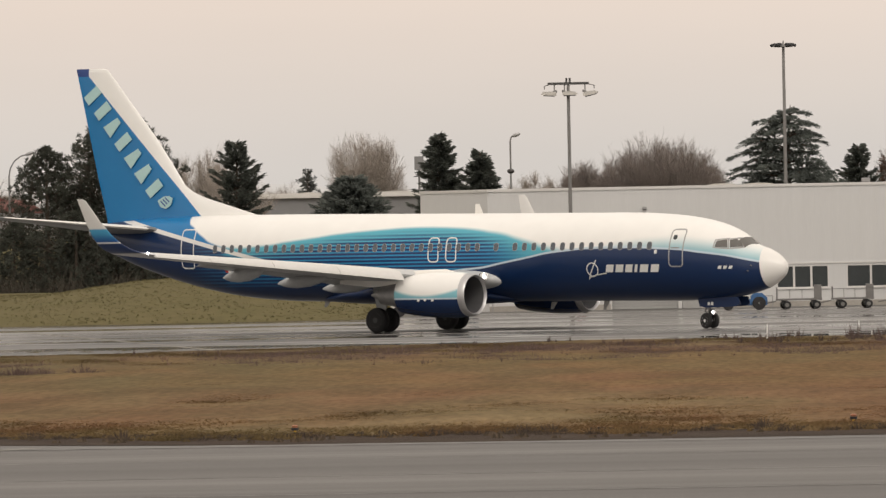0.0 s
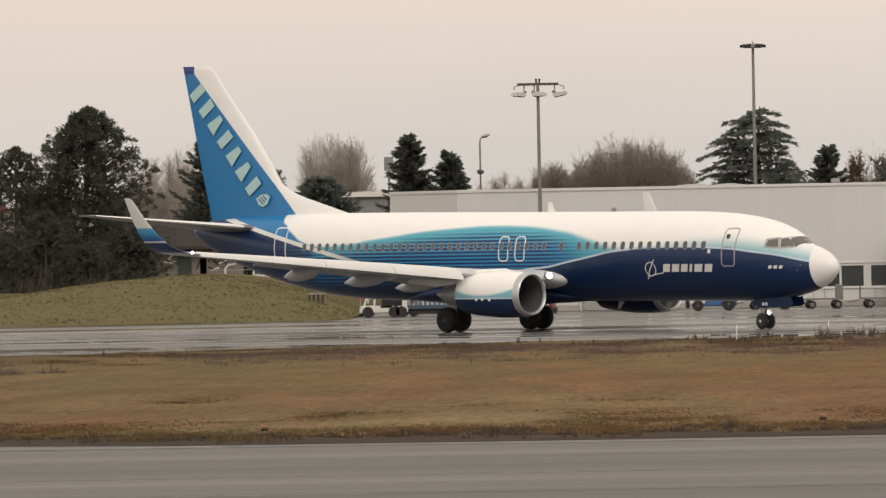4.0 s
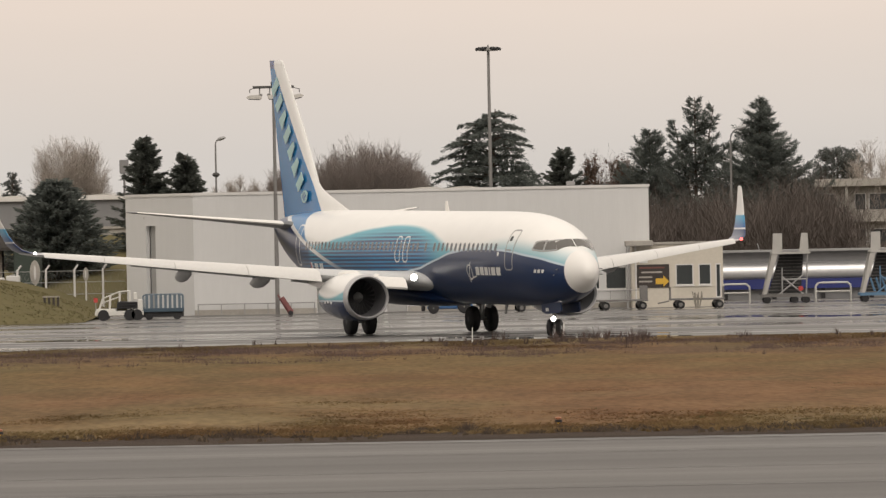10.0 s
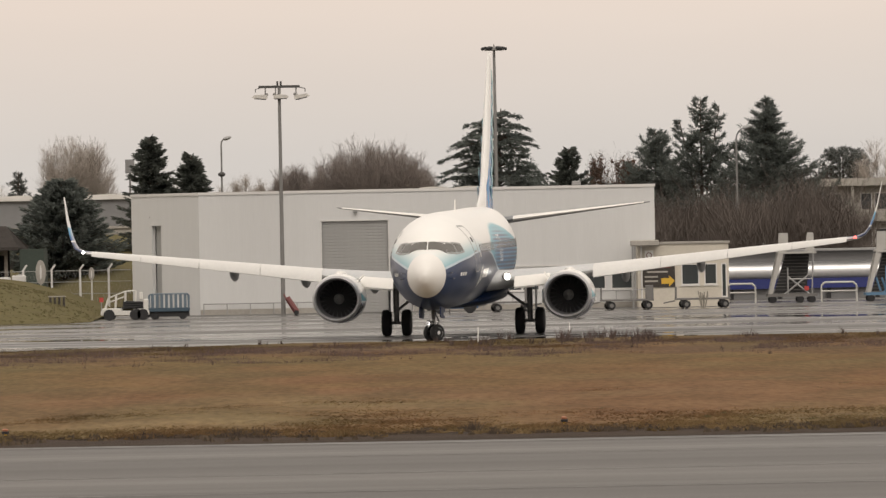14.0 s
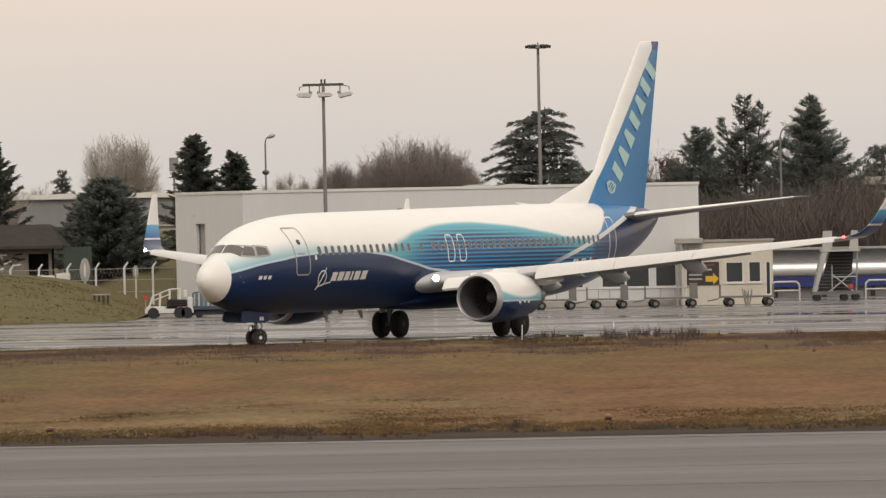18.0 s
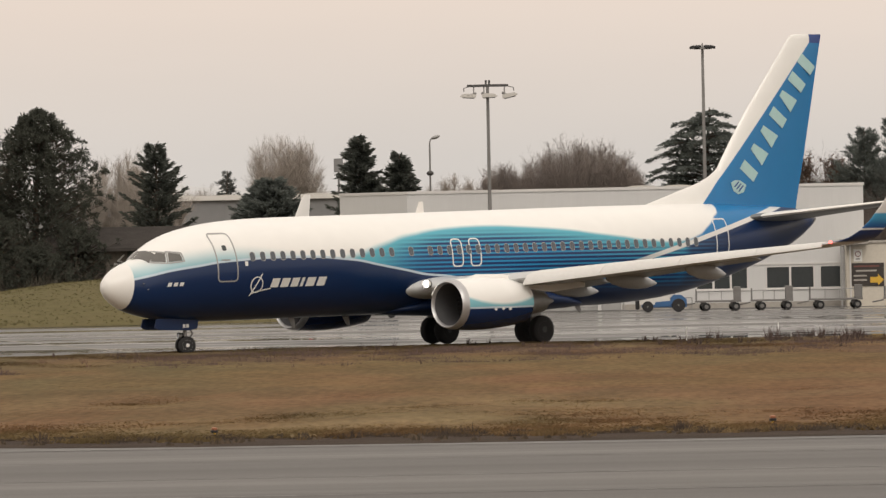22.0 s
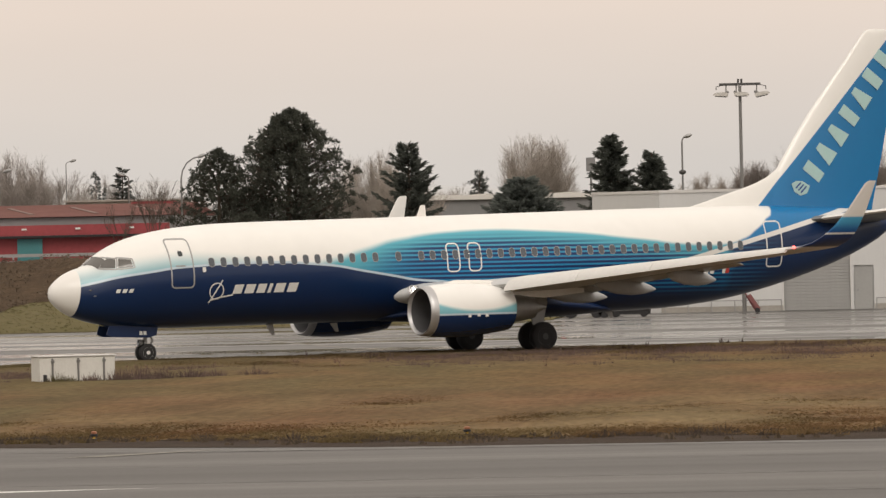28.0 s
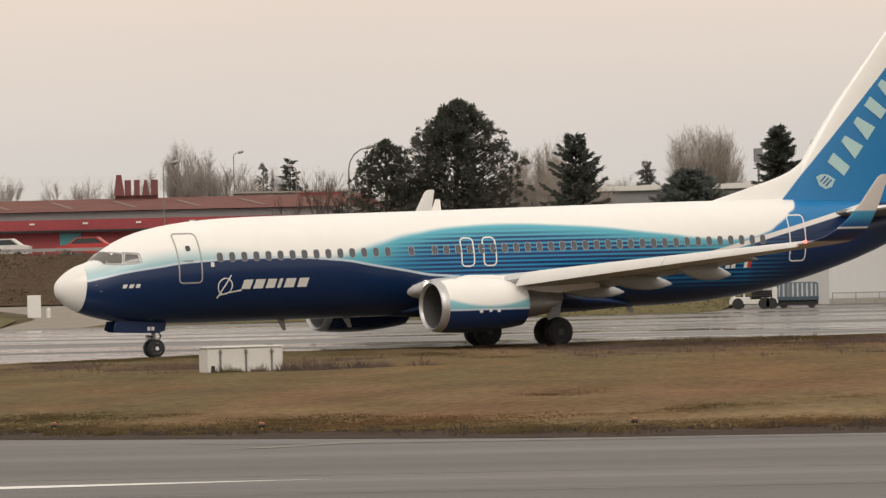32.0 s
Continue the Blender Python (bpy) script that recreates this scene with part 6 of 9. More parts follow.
MAIN_WHEELS, NOSE_WHEELS, NOSE_GEAR = [], [], []
M["lip"] = mat("dull_intake_lip_metal", (0.50, 0.50, 0.51), 0.42, metal=0.7, vary=0.08, scale=3)
M["duct"] = mat("dark_grey_duct_lining", (0.075, 0.075, 0.08), 0.6, vary=0.1)
M["fan_grey"] = mat("dark_fan_blades", (0.03, 0.03, 0.032), 0.4, metal=0.3, vary=0.1)
winglet_paint_m = winglet_paint()
airliner = build_plane()


# ---- trees and plants ----
def mesh_from(name, verts, faces, material):
    me = bpy.data.meshes.new(name)
    me.from_pydata(verts, [], faces)
    me.materials.append(material)
    return me


class Limbs:
    """Collects tapered three- to six-sided limbs."""
    def __init__(self):
        self.v, self.f = [], []

    def add(self, a, b, r0, r1, n=3):
        a, b = Vector(a), Vector(b)
        d = (b - a)
        if d.length < 1e-4:
            return
        u = d.orthogonal().normalized()
        w = d.normalized().cross(u)
        i = len(self.v)
        for c, r in ((a, r0), (b, r1)):
            for k in range(n):
                t = 2 * math.pi * k / n
                self.v.append(tuple(c + u * (r * math.cos(t)) + w * (r * math.sin(t))))
        for k in range(n):
            j = (k + 1) % n
            self.f.append((i + k, i + j, i + n + j, i + n + k))

    def mesh(self, name, material):
        return mesh_from(name, self.v, self.f, material)


class Leaves:
    """Collects small leaf blades and needle sprays."""
    def __init__(self):
        self.v, self.f = [], []

    def spray(self, p, d, length, width, rng):
        d = d.normalized()
        s = d.cross(Vector((rng.gauss(0, 1), rng.gauss(0, 1), rng.gauss(0, 1)))).normalized() * width
        i = len(self.v)
        self.v += [tuple(p), tuple(p + d * length * 0.45 + s), tuple(p + d * length), tuple(p + d * length * 0.45 - s)]
        self.f.append((i, i + 1, i + 2, i + 3))

    def mesh(self, name, material):
        return mesh_from(name, self.v, self.f, material)


def leafy(m, share=0.5):
    """Lets a share of the light through thin leaves and blades."""
    nt = m.node_tree
    b = nt.nodes["Principled BSDF"]
    tr = nt.nodes.new("ShaderNodeBsdfTranslucent")
    nt.links.new(b.inputs["Base Color"].links[0].from_socket, tr.inputs["Color"])
    mx = nt.nodes.new("ShaderNodeMixShader")
    mx.inputs["Fac"].default_value = share
    nt.links.new(b.outputs[0], mx.inputs[1])
    nt.links.new(tr.outputs[0], mx.inputs[2])
    nt.links.new(mx.outputs[0], nt.nodes["Material Output"].inputs["Surface"])
    return m


M["bark"] = mat("brown_grey_bark", (0.075, 0.058, 0.045), 0.9, vary=0.3, scale=3, bump=0.02)
# bark_pale is lightened to carry the haze over far trees
M["bark_pale"] = mat("pale_grey_twigs", (0.36, 0.32, 0.285), 0.9, vary=0.2, scale=1)
M["bark_warm"] = mat("brown_twigs", (0.205, 0.176, 0.160), 0.9, vary=0.25, scale=0.6)
M["bark_scrub"] = mat("dark_brown_brush", (0.104, 0.088, 0.079), 0.95, spec=0.1, vary=0.30, scale=0.35, random_amt=0.15, island=True)
# brown-grey twigs with distance haze mixed into the colour
M["bark_haze"] = mat("haze_paled_twigs", (0.33, 0.295, 0.275), 0.9, vary=0.2, scale=1)
M["undergrowth"] = mat("dark_evergreen_undergrowth", (0.058, 0.052, 0.042), 0.95, spec=0.1, vary=0.35, scale=0.5, random_amt=0.4, island=True)
M["scrub_brown"] = mat("brown_embankment_brush", (0.120, 0.092, 0.066), 0.95, vary=0.45, scale=0.12, random_amt=0.15, island=True)
# needle greens are lightened to make up for missing air haze
M["needle"] = mat("dark_conifer_needles", (0.118, 0.129, 0.115), 0.95, spec=0.12, vary=0.25, scale=1.0, random_amt=0.28, island=True)
M["needle_blue"] = mat("blue_green_cedar_needles", (0.160, 0.178, 0.165), 0.95, spec=0.12, vary=0.25, scale=1.0, random_amt=0.28, island=True)
M["needle_pine"] = mat("dark_pine_needles", (0.090, 0.096, 0.080), 0.95, spec=0.12, vary=0.25, scale=1.0, random_amt=0.28, island=True)
# distance haze is put into the colour of these far needles
M["needle_hazed"] = mat("haze_paled_conifer_needles", (0.165, 0.175, 0.168), 0.95, spec=0.12, vary=0.25, scale=1.0, random_amt=0.28, island=True)
M["leaf_dry"] = mat("dry_reddish_leaves", (0.16, 0.095, 0.070), 0.85, vary=0.25, scale=1.2, random_amt=0.4, island=True)


for k in ("needle", "needle_blue", "needle_pine", "needle_hazed", "leaf_dry"):
    leafy(M[k])


def tree(name, x, y, label, limbs, leaves, bark, leaf, z=0.0):
    t = thing(name, label, "tree", pose(x, y, z))
    a = new("trunk", limbs.mesh("trunk", M[bark]))
    a.parent = t
    if leaves is not None:
        b = new("crown", leaves.mesh("crown", M[leaf]))
        b.parent = t
    return t


def fill_crown(F, rng, n, H, low, R, prof, size, core=0.5):
    """Broad inner sprays that close the heart of a dense crown."""
    for _ in range(n):
        u = rng.random() ** 1.25
        rr = R * prof(u) * math.sqrt(rng.random()) * core
        az = rng.uniform(0, 2 * math.pi)
        p = Vector((rr * math.cos(az), rr * math.sin(az), H * (low + (0.93 - low) * u)))
        d = Vector((math.cos(az), math.sin(az), rng.uniform(-0.5, 0.5)))
        F.spray(p, d, size * rng.uniform(0.7, 1.2), size * rng.uniform(0.22, 0.38), rng)


def conifer(x, y, H, R, seed, name="conifer", label="dark green conifer with layered drooping branches", droop=-0.15, power=0.85, levels=20, per=8, low=0.10, density=1.7, leaf="needle", up=0.0, ragged=0.3, width=0.06, fill=500):
    rng = random.Random(seed)
    L, F = Limbs(), Leaves()
    L.add((0, 0, 0), (0, 0, H * 0.55), H * 0.022, H * 0.012, 7)
    L.add((0, 0, H * 0.55), (0, 0, H * 0.99), H * 0.012, 0.02, 6)
    fill_crown(F, rng, fill, H, low, R, lambda u: (1 - u) ** power, 0.42)
    for i in range(levels):
        for k in range(per):
            u = (i + rng.uniform(-0.5, 0.5)) / levels
            u = min(max(u, 0.0), 0.985)
            z = H * (low + (1 - low) * u)
            az = rng.uniform(0, 2 * math.pi)
            ln = 1.08 * R * (1 - u) ** power * rng.uniform(1 - ragged * 1.3, 1 + ragged * 0.7) + 0.12
            slope = droop + up + rng.uniform(-0.12, 0.12) + 0.35 * u
            d = Vector((math.cos(az), math.sin(az), slope))
            a = Vector((0, 0, z))
            tip = a + d * ln
            tip.z += ln * 0.12
            L.add(a, tip, 0.030 + 0.012 * ln, 0.008)
            n = int((10 + 26 * ln) * density)
            for j in range(n):
                f = rng.uniform(0.18, 1.0)
                p = a.lerp(tip, f)
                p.z += ln * 0.14 * f * (f - 1) + rng.gauss(0, 0.05)
                side = Vector((-d.y, d.x, 0)) * rng.uniform(-1, 1)
                q = p + side * 0.26 * ln * (1.08 - f)
                dd = d * rng.uniform(0.6, 1.3) + side * 0.6 + Vector((0, 0, rng.uniform(-0.45, 0.30)))
                F.spray(q, dd, rng.uniform(0.18, 0.46), width * rng.uniform(0.5, 1.2), rng)
    return tree(name, x, y, label, L, F, "bark", leaf)


def pine(x, y, H, R, seed, name="pine_tree", label="tall dark bushy pine with clumped needles", low=0.12, clumps=230, leaf="needle_pine", size=0.62, fill=0, flat=False, lean=0.0):
    """Needle rosettes at the branch ends over a dark dense heart."""
    rng = random.Random(seed)
    L, F = Limbs(), Leaves()
    L.add((0, 0, 0), (lean * 0.5, 0, H * 0.5), H * 0.024, H * 0.015, 8)
    L.add((lean * 0.5, 0, H * 0.5), (lean, 0, H * 0.95), H * 0.015, 0.03, 6)
    shape = [(0, 0.55), (0.35, 1.0), (0.7, 0.9), (1, 0.4)] if flat else [(0, 1.10), (0.3, 1.04), (0.5, 0.90), (0.65, 0.74), (0.8, 0.51), (0.9, 0.32), (0.96, 0.18), (1.0, 0.04)]
    prof = lambda u: interp(u, shape)
    fill_crown(F, rng, fill, H, low, R, prof, 0.40, 0.66)
    for c in range(clumps):
        u = rng.random() ** 0.85
        az = rng.uniform(0, 2 * math.pi)
        lump = 1.0 + 0.55 * noise.noise((2.0 * math.cos(az), 2.0 * math.sin(az) + seed, 6.5 * u)) + 0.25 * noise.noise((5 * math.cos(az), 5 * math.sin(az) + seed, 15 * u))
        rr = R * prof(u) * lump * rng.choice((0.72, 0.9, 1.0, 1.08, 1.18))
        p = Vector((rr * math.cos(az) + lean * u, rr * math.sin(az), H * (low + (0.975 - low) * u) + 0.14 * rr * rng.uniform(0.2, 1.4)))
        a = Vector((lean * u, 0, max(0.6, p.z - rr * 0.5))).lerp(p, 0.5)
        L.add(a, p, 0.022, 0.010)
        s = size * rng.uniform(0.30, 0.58)
        out = Vector((math.cos(az), math.sin(az), 0.9))
        for j in range(24):
            d = (Vector((rng.gauss(0, 1), rng.gauss(0, 1), rng.gauss(0, 1))).normalized() + out * 0.35).normalized()
            F.spray(p + d * s * 0.1, d, s * rng.uniform(0.7, 1.1), rng.uniform(0.02, 0.04), rng)
    return tree(name, x, y, label, L, F, "bark", leaf)


def cedar(x, y, H, R, seed):
    """Broad tree: long limbs that rise and droop at the tips, each with a flat fan of fine twigs."""
    rng = random.Random(seed)
    L, F = Limbs(), Leaves()
    L.add((0, 0, 0), (0.1, 0, H * 0.7), 0.32, 0.16, 8)
    L.add((0.1, 0, H * 0.7), (0.35, 0, H * 0.98), 0.16, 0.03, 6)
    env = [(0, 0.86), (0.12, 0.98), (0.35, 0.98), (0.5, 0.82), (0.7, 0.70), (0.86, 0.56), (0.95, 0.36), (1, 0.14)]
    fill_crown(F, rng, 1500, H, 0.34, R, lambda u: interp(u, env), 0.34, 0.52)
    for i in range(110):
        u = (i + rng.random()) / 110
        z = H * (0.32 + 0.65 * u)
        az = rng.uniform(0, 2 * math.pi)
        ln = R * interp(u, env) * rng.uniform(0.62, 1.16)
        d = Vector((math.cos(az), math.sin(az), 0))
        side = Vector((-d.y, d.x, 0))
        rise = rng.uniform(0.10, 0.45)
        a = Vector((0.3 * u, 0, z - 0.12 * ln))

        def on(f, a=a, d=d, ln=ln, rise=rise):
            return a + d * (ln * f) + Vector((0, 0, ln * (rise * f - (rise * 0.5 + 0.16) * f * f * f)))
        for k in range(6):
            L.add(on(k / 6), on((k + 1) / 6), 0.07 * (1 - k / 6.5), 0.07 * (1 - (k + 1) / 6.5))
        for j in range(int(8 + 7 * ln)):
            f = rng.uniform(0.22, 1.0)
            p = on(f)
            tw = 0.40 * ln * (1.12 - f) * rng.uniform(0.5, 1.1) + 0.12
            dd = (d * rng.uniform(0.4, 1.1) + side * rng.choice((-1, 1)) * rng.uniform(0.5, 1.1) + Vector((0, 0, rng.uniform(-0.05, 0.22)))).normalized()
            for q in range(int(9 + 26 * tw)):
                g = rng.random()
                pp = p + dd * (tw * g) + Vector((rng.gauss(0, 0.03), rng.gauss(0, 0.03), -0.22 * tw * g * g + rng.gauss(0, 0.035)))
                F.spray(pp, dd + Vector((rng.gauss(0, 0.6), rng.gauss(0, 0.6), rng.uniform(-0.75, 0.15))), rng.uniform(0.14, 0.32), rng.uniform(0.016, 0.034), rng)
    return tree("cedar_tree", x, y, "broad dark cedar with drooping shelves of foliage", L, F, "bark", "needle_blue")


def upswept_fir(x, y, H, R, seed, label, limbs=60, power=0.8, lift=0.55, low=0.2, fill=400, leaders=(), ragged=0.3):
    """Limbs that leave the trunk level and sweep up to feathery tips; leaders are extra tops (offset, foot, tip)."""
    rng = random.Random(seed)
    L, F = Limbs(), Leaves()
    fill_crown(F, rng, fill, H, low, R, lambda u: (1 - u) ** power, 0.32, 0.6)
    for ox, z0, z1, count, reach in ((0.0, 0.0, 1.0, limbs, R),) + tuple(leaders):
        foot, tip = Vector((ox * 0.25, 0, H * z0)), Vector((ox, 0, H * z1))
        L.add(foot, tip, 0.016 * H * (z1 - z0), 0.02, 6)
        lo = low if z0 == 0 else 0.1
        for i in range(count):
            u = (i + rng.random()) / count
            base = foot.lerp(tip, lo + (0.99 - lo) * u)
            az = rng.uniform(0, 2 * math.pi)
            ln = reach * (1 - u) ** power * rng.uniform(1 - ragged, 1 + ragged) + 0.16
            d = Vector((math.cos(az), math.sin(az), 0))
            side = Vector((-d.y, d.x, 0))
            up = lift * rng.uniform(0.6, 1.3)

            def on(f, base=base, d=d, ln=ln, up=up):
                return base + d * (ln * f) + Vector((0, 0, ln * (-0.06 * f + up * f * f)))
            for k in range(5):
                L.add(on(k / 5), on((k + 1) / 5), 0.045 * (1 - k / 5.5), 0.045 * (1 - (k + 1) / 5.5))
            for j in range(int(7 + 11 * ln)):
                f = rng.uniform(0.12, 1.0)
                p = on(f)
                tw = 0.42 * ln * (1.15 - f) * rng.uniform(0.4, 1.2) + 0.16
                dd = (d * rng.uniform(0.5, 1.2) + side * rng.gauss(0, 0.7) + Vector((0, 0, up * f + rng.uniform(-0.25, 0.55)))).normalized()
                for q in range(int(6 + 17 * tw)):
                    pp = p + dd * (tw * rng.random()) + Vector((rng.gauss(0, 0.03), rng.gauss(0, 0.03), rng.gauss(0, 0.03)))
                    F.spray(pp, dd + Vector((rng.gauss(0, 0.5), rng.gauss(0, 0.5), rng.uniform(-0.2, 0.5))), rng.uniform(0.16, 0.36), rng.uniform(0.011, 0.024), rng)
    return tree("fir_tree", x, y, label, L, F, "bark", "needle_blue")


def bare_tree(x, y, H, R, seed, label="leafless winter tree with fine twigs", bark="bark_warm", fork=0.22, mains=12, twigs=11, upright=0.5, leaf=None, thin=1.0, haze=500):
    """A short trunk that forks into curved limbs reaching a domed crown, clothed in ever finer twigs."""
    rng = random.Random(seed)
    L = Limbs()
    F = Leaves() if leaf else None
    base = Vector((0, 0, H * fork))
    L.add((0, 0, 0), base, 0.013 * H, 0.010 * H, 7)

    def wisp(p, d, ln, w):
        d = d.normalized()
        u = d.cross(Vector((rng.gauss(0, 1), rng.gauss(0, 1), 0.3))).normalized() * w
        i = len(L.v)
        L.v += [tuple(p - u), tuple(p + u), tuple(p + d * ln)]
        L.f.append((i, i + 1, i + 2))

    for m in range(mains):
        az = 2 * math.pi * (m + rng.uniform(0, 0.9)) / mains * 1.618
        el = rng.uniform(0.12, 1.0)
        rad = R * math.sqrt(max(0.0, 1 - el * el)) * rng.uniform(0.75, 1.0)
        top = Vector((rad * math.cos(az), rad * math.sin(az), H * (0.58 + 0.27 * el + 0.12 * upright * el) * rng.uniform(0.95, 1.0)))
        ctl = Vector((top.x * (1 - upright) * 1.1, top.y * (1 - upright) * 1.1, base.z + (top.z - base.z) * 0.55))
        pts = [base * (1 - t) ** 2 + ctl * 2 * t * (1 - t) + top * t * t for t in (0, 0.2, 0.4, 0.6, 0.8, 1.0)]
        for k in range(5):
            L.add(pts[k], pts[k + 1], 0.0036 * H * (1 - k / 5.4), 0.0036 * H * (1 - (k + 1) / 5.4), 4)
        for k in range(16):
            f = rng.uniform(0.22, 1.0) * 5
            i = min(4, int(f))
            p = pts[i].lerp(pts[i + 1], f - i)
            tan = (pts[i + 1] - pts[i]).normalized()
            d = (tan + Vector((rng.gauss(0, 0.36), rng.gauss(0, 0.36), rng.uniform(0.0, 0.4)))).normalized()
            ln = H * rng.uniform(0.10, 0.20) * (1.15 - 0.11 * f)
            q = p + d * ln * 0.5
            d2 = (d + Vector((rng.gauss(0, 0.15), rng.gauss(0, 0.15), 0.25))).normalized()
            r = q + d2 * ln * 0.5
            L.add(p, q, 0.0014 * H, 0.0009 * H)
            L.add(q, r, 0.0009 * H, 0.0005 * H)
            for j in range(twigs):
                g = rng.random()
                a = p.lerp(q, g * 2) if g < 0.5 else q.lerp(r, g * 2 - 1)
                dd = d2 + Vector((rng.gauss(0, 0.34), rng.gauss(0, 0.34), rng.uniform(-0.05, 0.45)))
                tl = H * rng.uniform(0.05, 0.11)
                wisp(a, dd, tl, 0.013 * thin)
                for e in range(3):
                    wisp(a + dd.normalized() * tl * rng.uniform(0.2, 0.8), dd + Vector((rng.gauss(0, 0.6), rng.gauss(0, 0.6), rng.uniform(-0.2, 0.4))), tl * 0.6, 0.009 * thin)
                if F is not None:
                    for e in range(3):
                        F.spray(a + dd.normalized() * tl * rng.random(), Vector((rng.gauss(0, 1), rng.gauss(0, 1), rng.gauss(0, 1))), 0.16, 0.05, rng)
    # the outermost twigs close the crown to a rounded outline
    for _ in range(haze):
        az, c = rng.uniform(0, 2 * math.pi), rng.uniform(-0.25, 1.0)
        r = rng.random() ** 0.38
        n1 = 1 + 0.26 * noise.noise((1.9 * math.cos(az), 1.9 * math.sin(az) + seed, 2.8 * c)) + 0.22 * noise.noise((6 * math.cos(az), 6 * math.sin(az) + seed, 7 * c))
        rad = R * n1 * r * math.sqrt(max(0.0, 1 - c * c))
        p = Vector((rad * math.cos(az), rad * math.sin(az), H * (0.64 + 0.30 * c * r * n1)))
        d = Vector((p.x * 0.45 / R, p.y * 0.45 / R, 0.65)) + Vector((rng.gauss(0, 0.16), rng.gauss(0, 0.16), 0))
        tl = H * rng.uniform(0.04, 0.07)
        wisp(p, d, tl, 0.010 * thin)
        wisp(p + d.normalized() * tl * 0.4, d + Vector((rng.gauss(0, 0.4), rng.gauss(0, 0.4), 0)), tl * 0.6, 0.008 * thin)
    k = 1.03 * H / max(v[2] for v in L.v)
    L.v = [(px, py, pz * k) for px, py, pz in L.v]
    if F is not None:
        F.v = [(px, py, pz * k) for px, py, pz in F.v]
    return tree("bare_tree", x, y, label, L, F, bark, leaf)


def brush(name, label, boxes, count, hmin, hmax, material, seed, zf=None, lean=0.25, w=0.03, forks=3):
    """A thicket of many upright twigs over some stretches of ground."""
    rng = random.Random(seed)
    v, f = [], []
    areas = [abs((b[1] - b[0]) * (b[3] - b[2])) for b in boxes]
    for _ in range(count):
        b = rng.choices(boxes, areas)[0]
        x, y = rng.uniform(b[0], b[1]), rng.uniform(b[2], b[3])
        z = zf(x, y) if zf else 0.0
        h = rng.uniform(hmin, hmax) * (b[4] if len(b) > 4 else 1.0) * (0.85 + 0.6 * noise.noise((x * 0.55, y * 0.2, seed)))
        p = Vector((x, y, z))
        for k in range(forks):
            s = rng.random() ** 0.7 * 0.86
            a = p + Vector((rng.gauss(0, lean) * h * 0.35, rng.gauss(0, lean) * h * 0.35, s * h))
            t = a + Vector((rng.gauss(0, lean), rng.gauss(0, lean), rng.uniform(0.5, 1.0))) * (h * rng.uniform(0.12, 0.28))
            i = len(v)
            v += [tuple(a + Vector((-w, 0, 0))), tuple(a + Vector((w, 0, 0))), tuple(t)]
            f.append((i, i + 1, i + 2))
    ob = new(name, mesh_from(name, v, f, material))
    return tagged(ob, label, "bushes", kind="stuff")


# behind the hangar and the apron
cedar(3.6, 430, 12.6, 4.7, 3)
conifer(8.5, 440, 9.9, 3.7, 4, power=1.0, ragged=0.3, per=11, levels=24, droop=0.0)
bare_tree(11.8, 450, 10.1, 2.5, 5, "small tree with dry reddish leaves", "bark", leaf="leaf_dry", mains=12)
bare_tree(13.0, 452, 9.2, 1.6, 13, "leafless tree among the firs", "bark_warm")
upswept_fir(14.3, 440, 10.9, 4.2, 6, "blue-green fir with upswept feathery branches", limbs=130, power=0.8, lift=0.5, fill=1500)
upswept_fir(17.2, 436, 13.0, 3.6, 7, "tall sparse fir with forked tops and upswept feathery branches", limbs=85, power=0.95, lift=0.6, fill=700, ragged=0.4,
            leaders=((1.25, 0.52, 0.955, 26, 1.1), (-1.4, 0.48, 0.88, 26, 1.2), (2.4, 0.36, 0.77, 26, 1.2)))
upswept_fir(21.2, 430, 12.7, 4.9, 8, "dense dark blue-green fir with feathery tips", limbs=190, power=0.95, lift=0.35, fill=3200, ragged=0.22)
conifer(25.0, 500, 9.6, 1.7, 9, "fir_tree", "dark fir beside the apartment block", droop=0.1, power=0.7, leaf="needle", ragged=0.4)
pine(34.1, 560, 10.9, 2.0, 10, label="small flat-topped pine behind the apartment block", low=0.66, clumps=300, leaf="needle_hazed", size=0.8, fill=500, flat=True)
bare_tree(36.5, 545, 11.7, 2.8, 11, bark="bark_pale")
bare_tree(40.0, 545, 11.2, 2.6, 12, bark="bark_pale")
for k, (x, H, R) in enumerate(((28.4, 8.4, 1.9), (31.2, 7.2, 2.0), (34.3, 8.0, 2.1), (37.2, 7.4, 1.9), (40.2, 8.2, 2.2))):
    bare_tree(x, 498 + 4 * (k % 2), H, R, 14 + k, "slender leafless tree in front of the apartment block", "bark_warm", fork=0.3, mains=7, twigs=3, haze=0)
for k, (x, H, R) in enumerate(((-13.2, 9.6, 1.1), (-12.2, 10.3, 1.3), (-11.3, 10.1, 1.1), (-9.9, 10.3, 1.5), (-8.9, 11.5, 1.8), (-7.8, 12.0, 2.0), (-6.6, 12.4, 2.1), (-5.4, 12.5, 2.1), (-4.2, 12.2, 2.0), (-3.1, 11.7, 1.9), (-2.1, 10.9, 1.7), (-1.3, 9.9, 1.3))):
    bare_tree(x, 540 + 3 * (k % 3), H, R, 20 + k, "dense brown leafless tree in a rounded clump", "bark_warm", mains=15, twigs=8, upright=0.62, fork=0.12, thin=1.1, haze=3400)
for k, (x, H, R) in enumerate(((-20.8, 10.0, 1.8), (-19.0, 10.7, 1.9), (-17.2, 10.0, 1.7), (-15.2, 9.8, 1.6))):
    bare_tree(x, 640, H, R, 40 + k, "faint distant leafless tree", "bark_pale", thin=1.1)
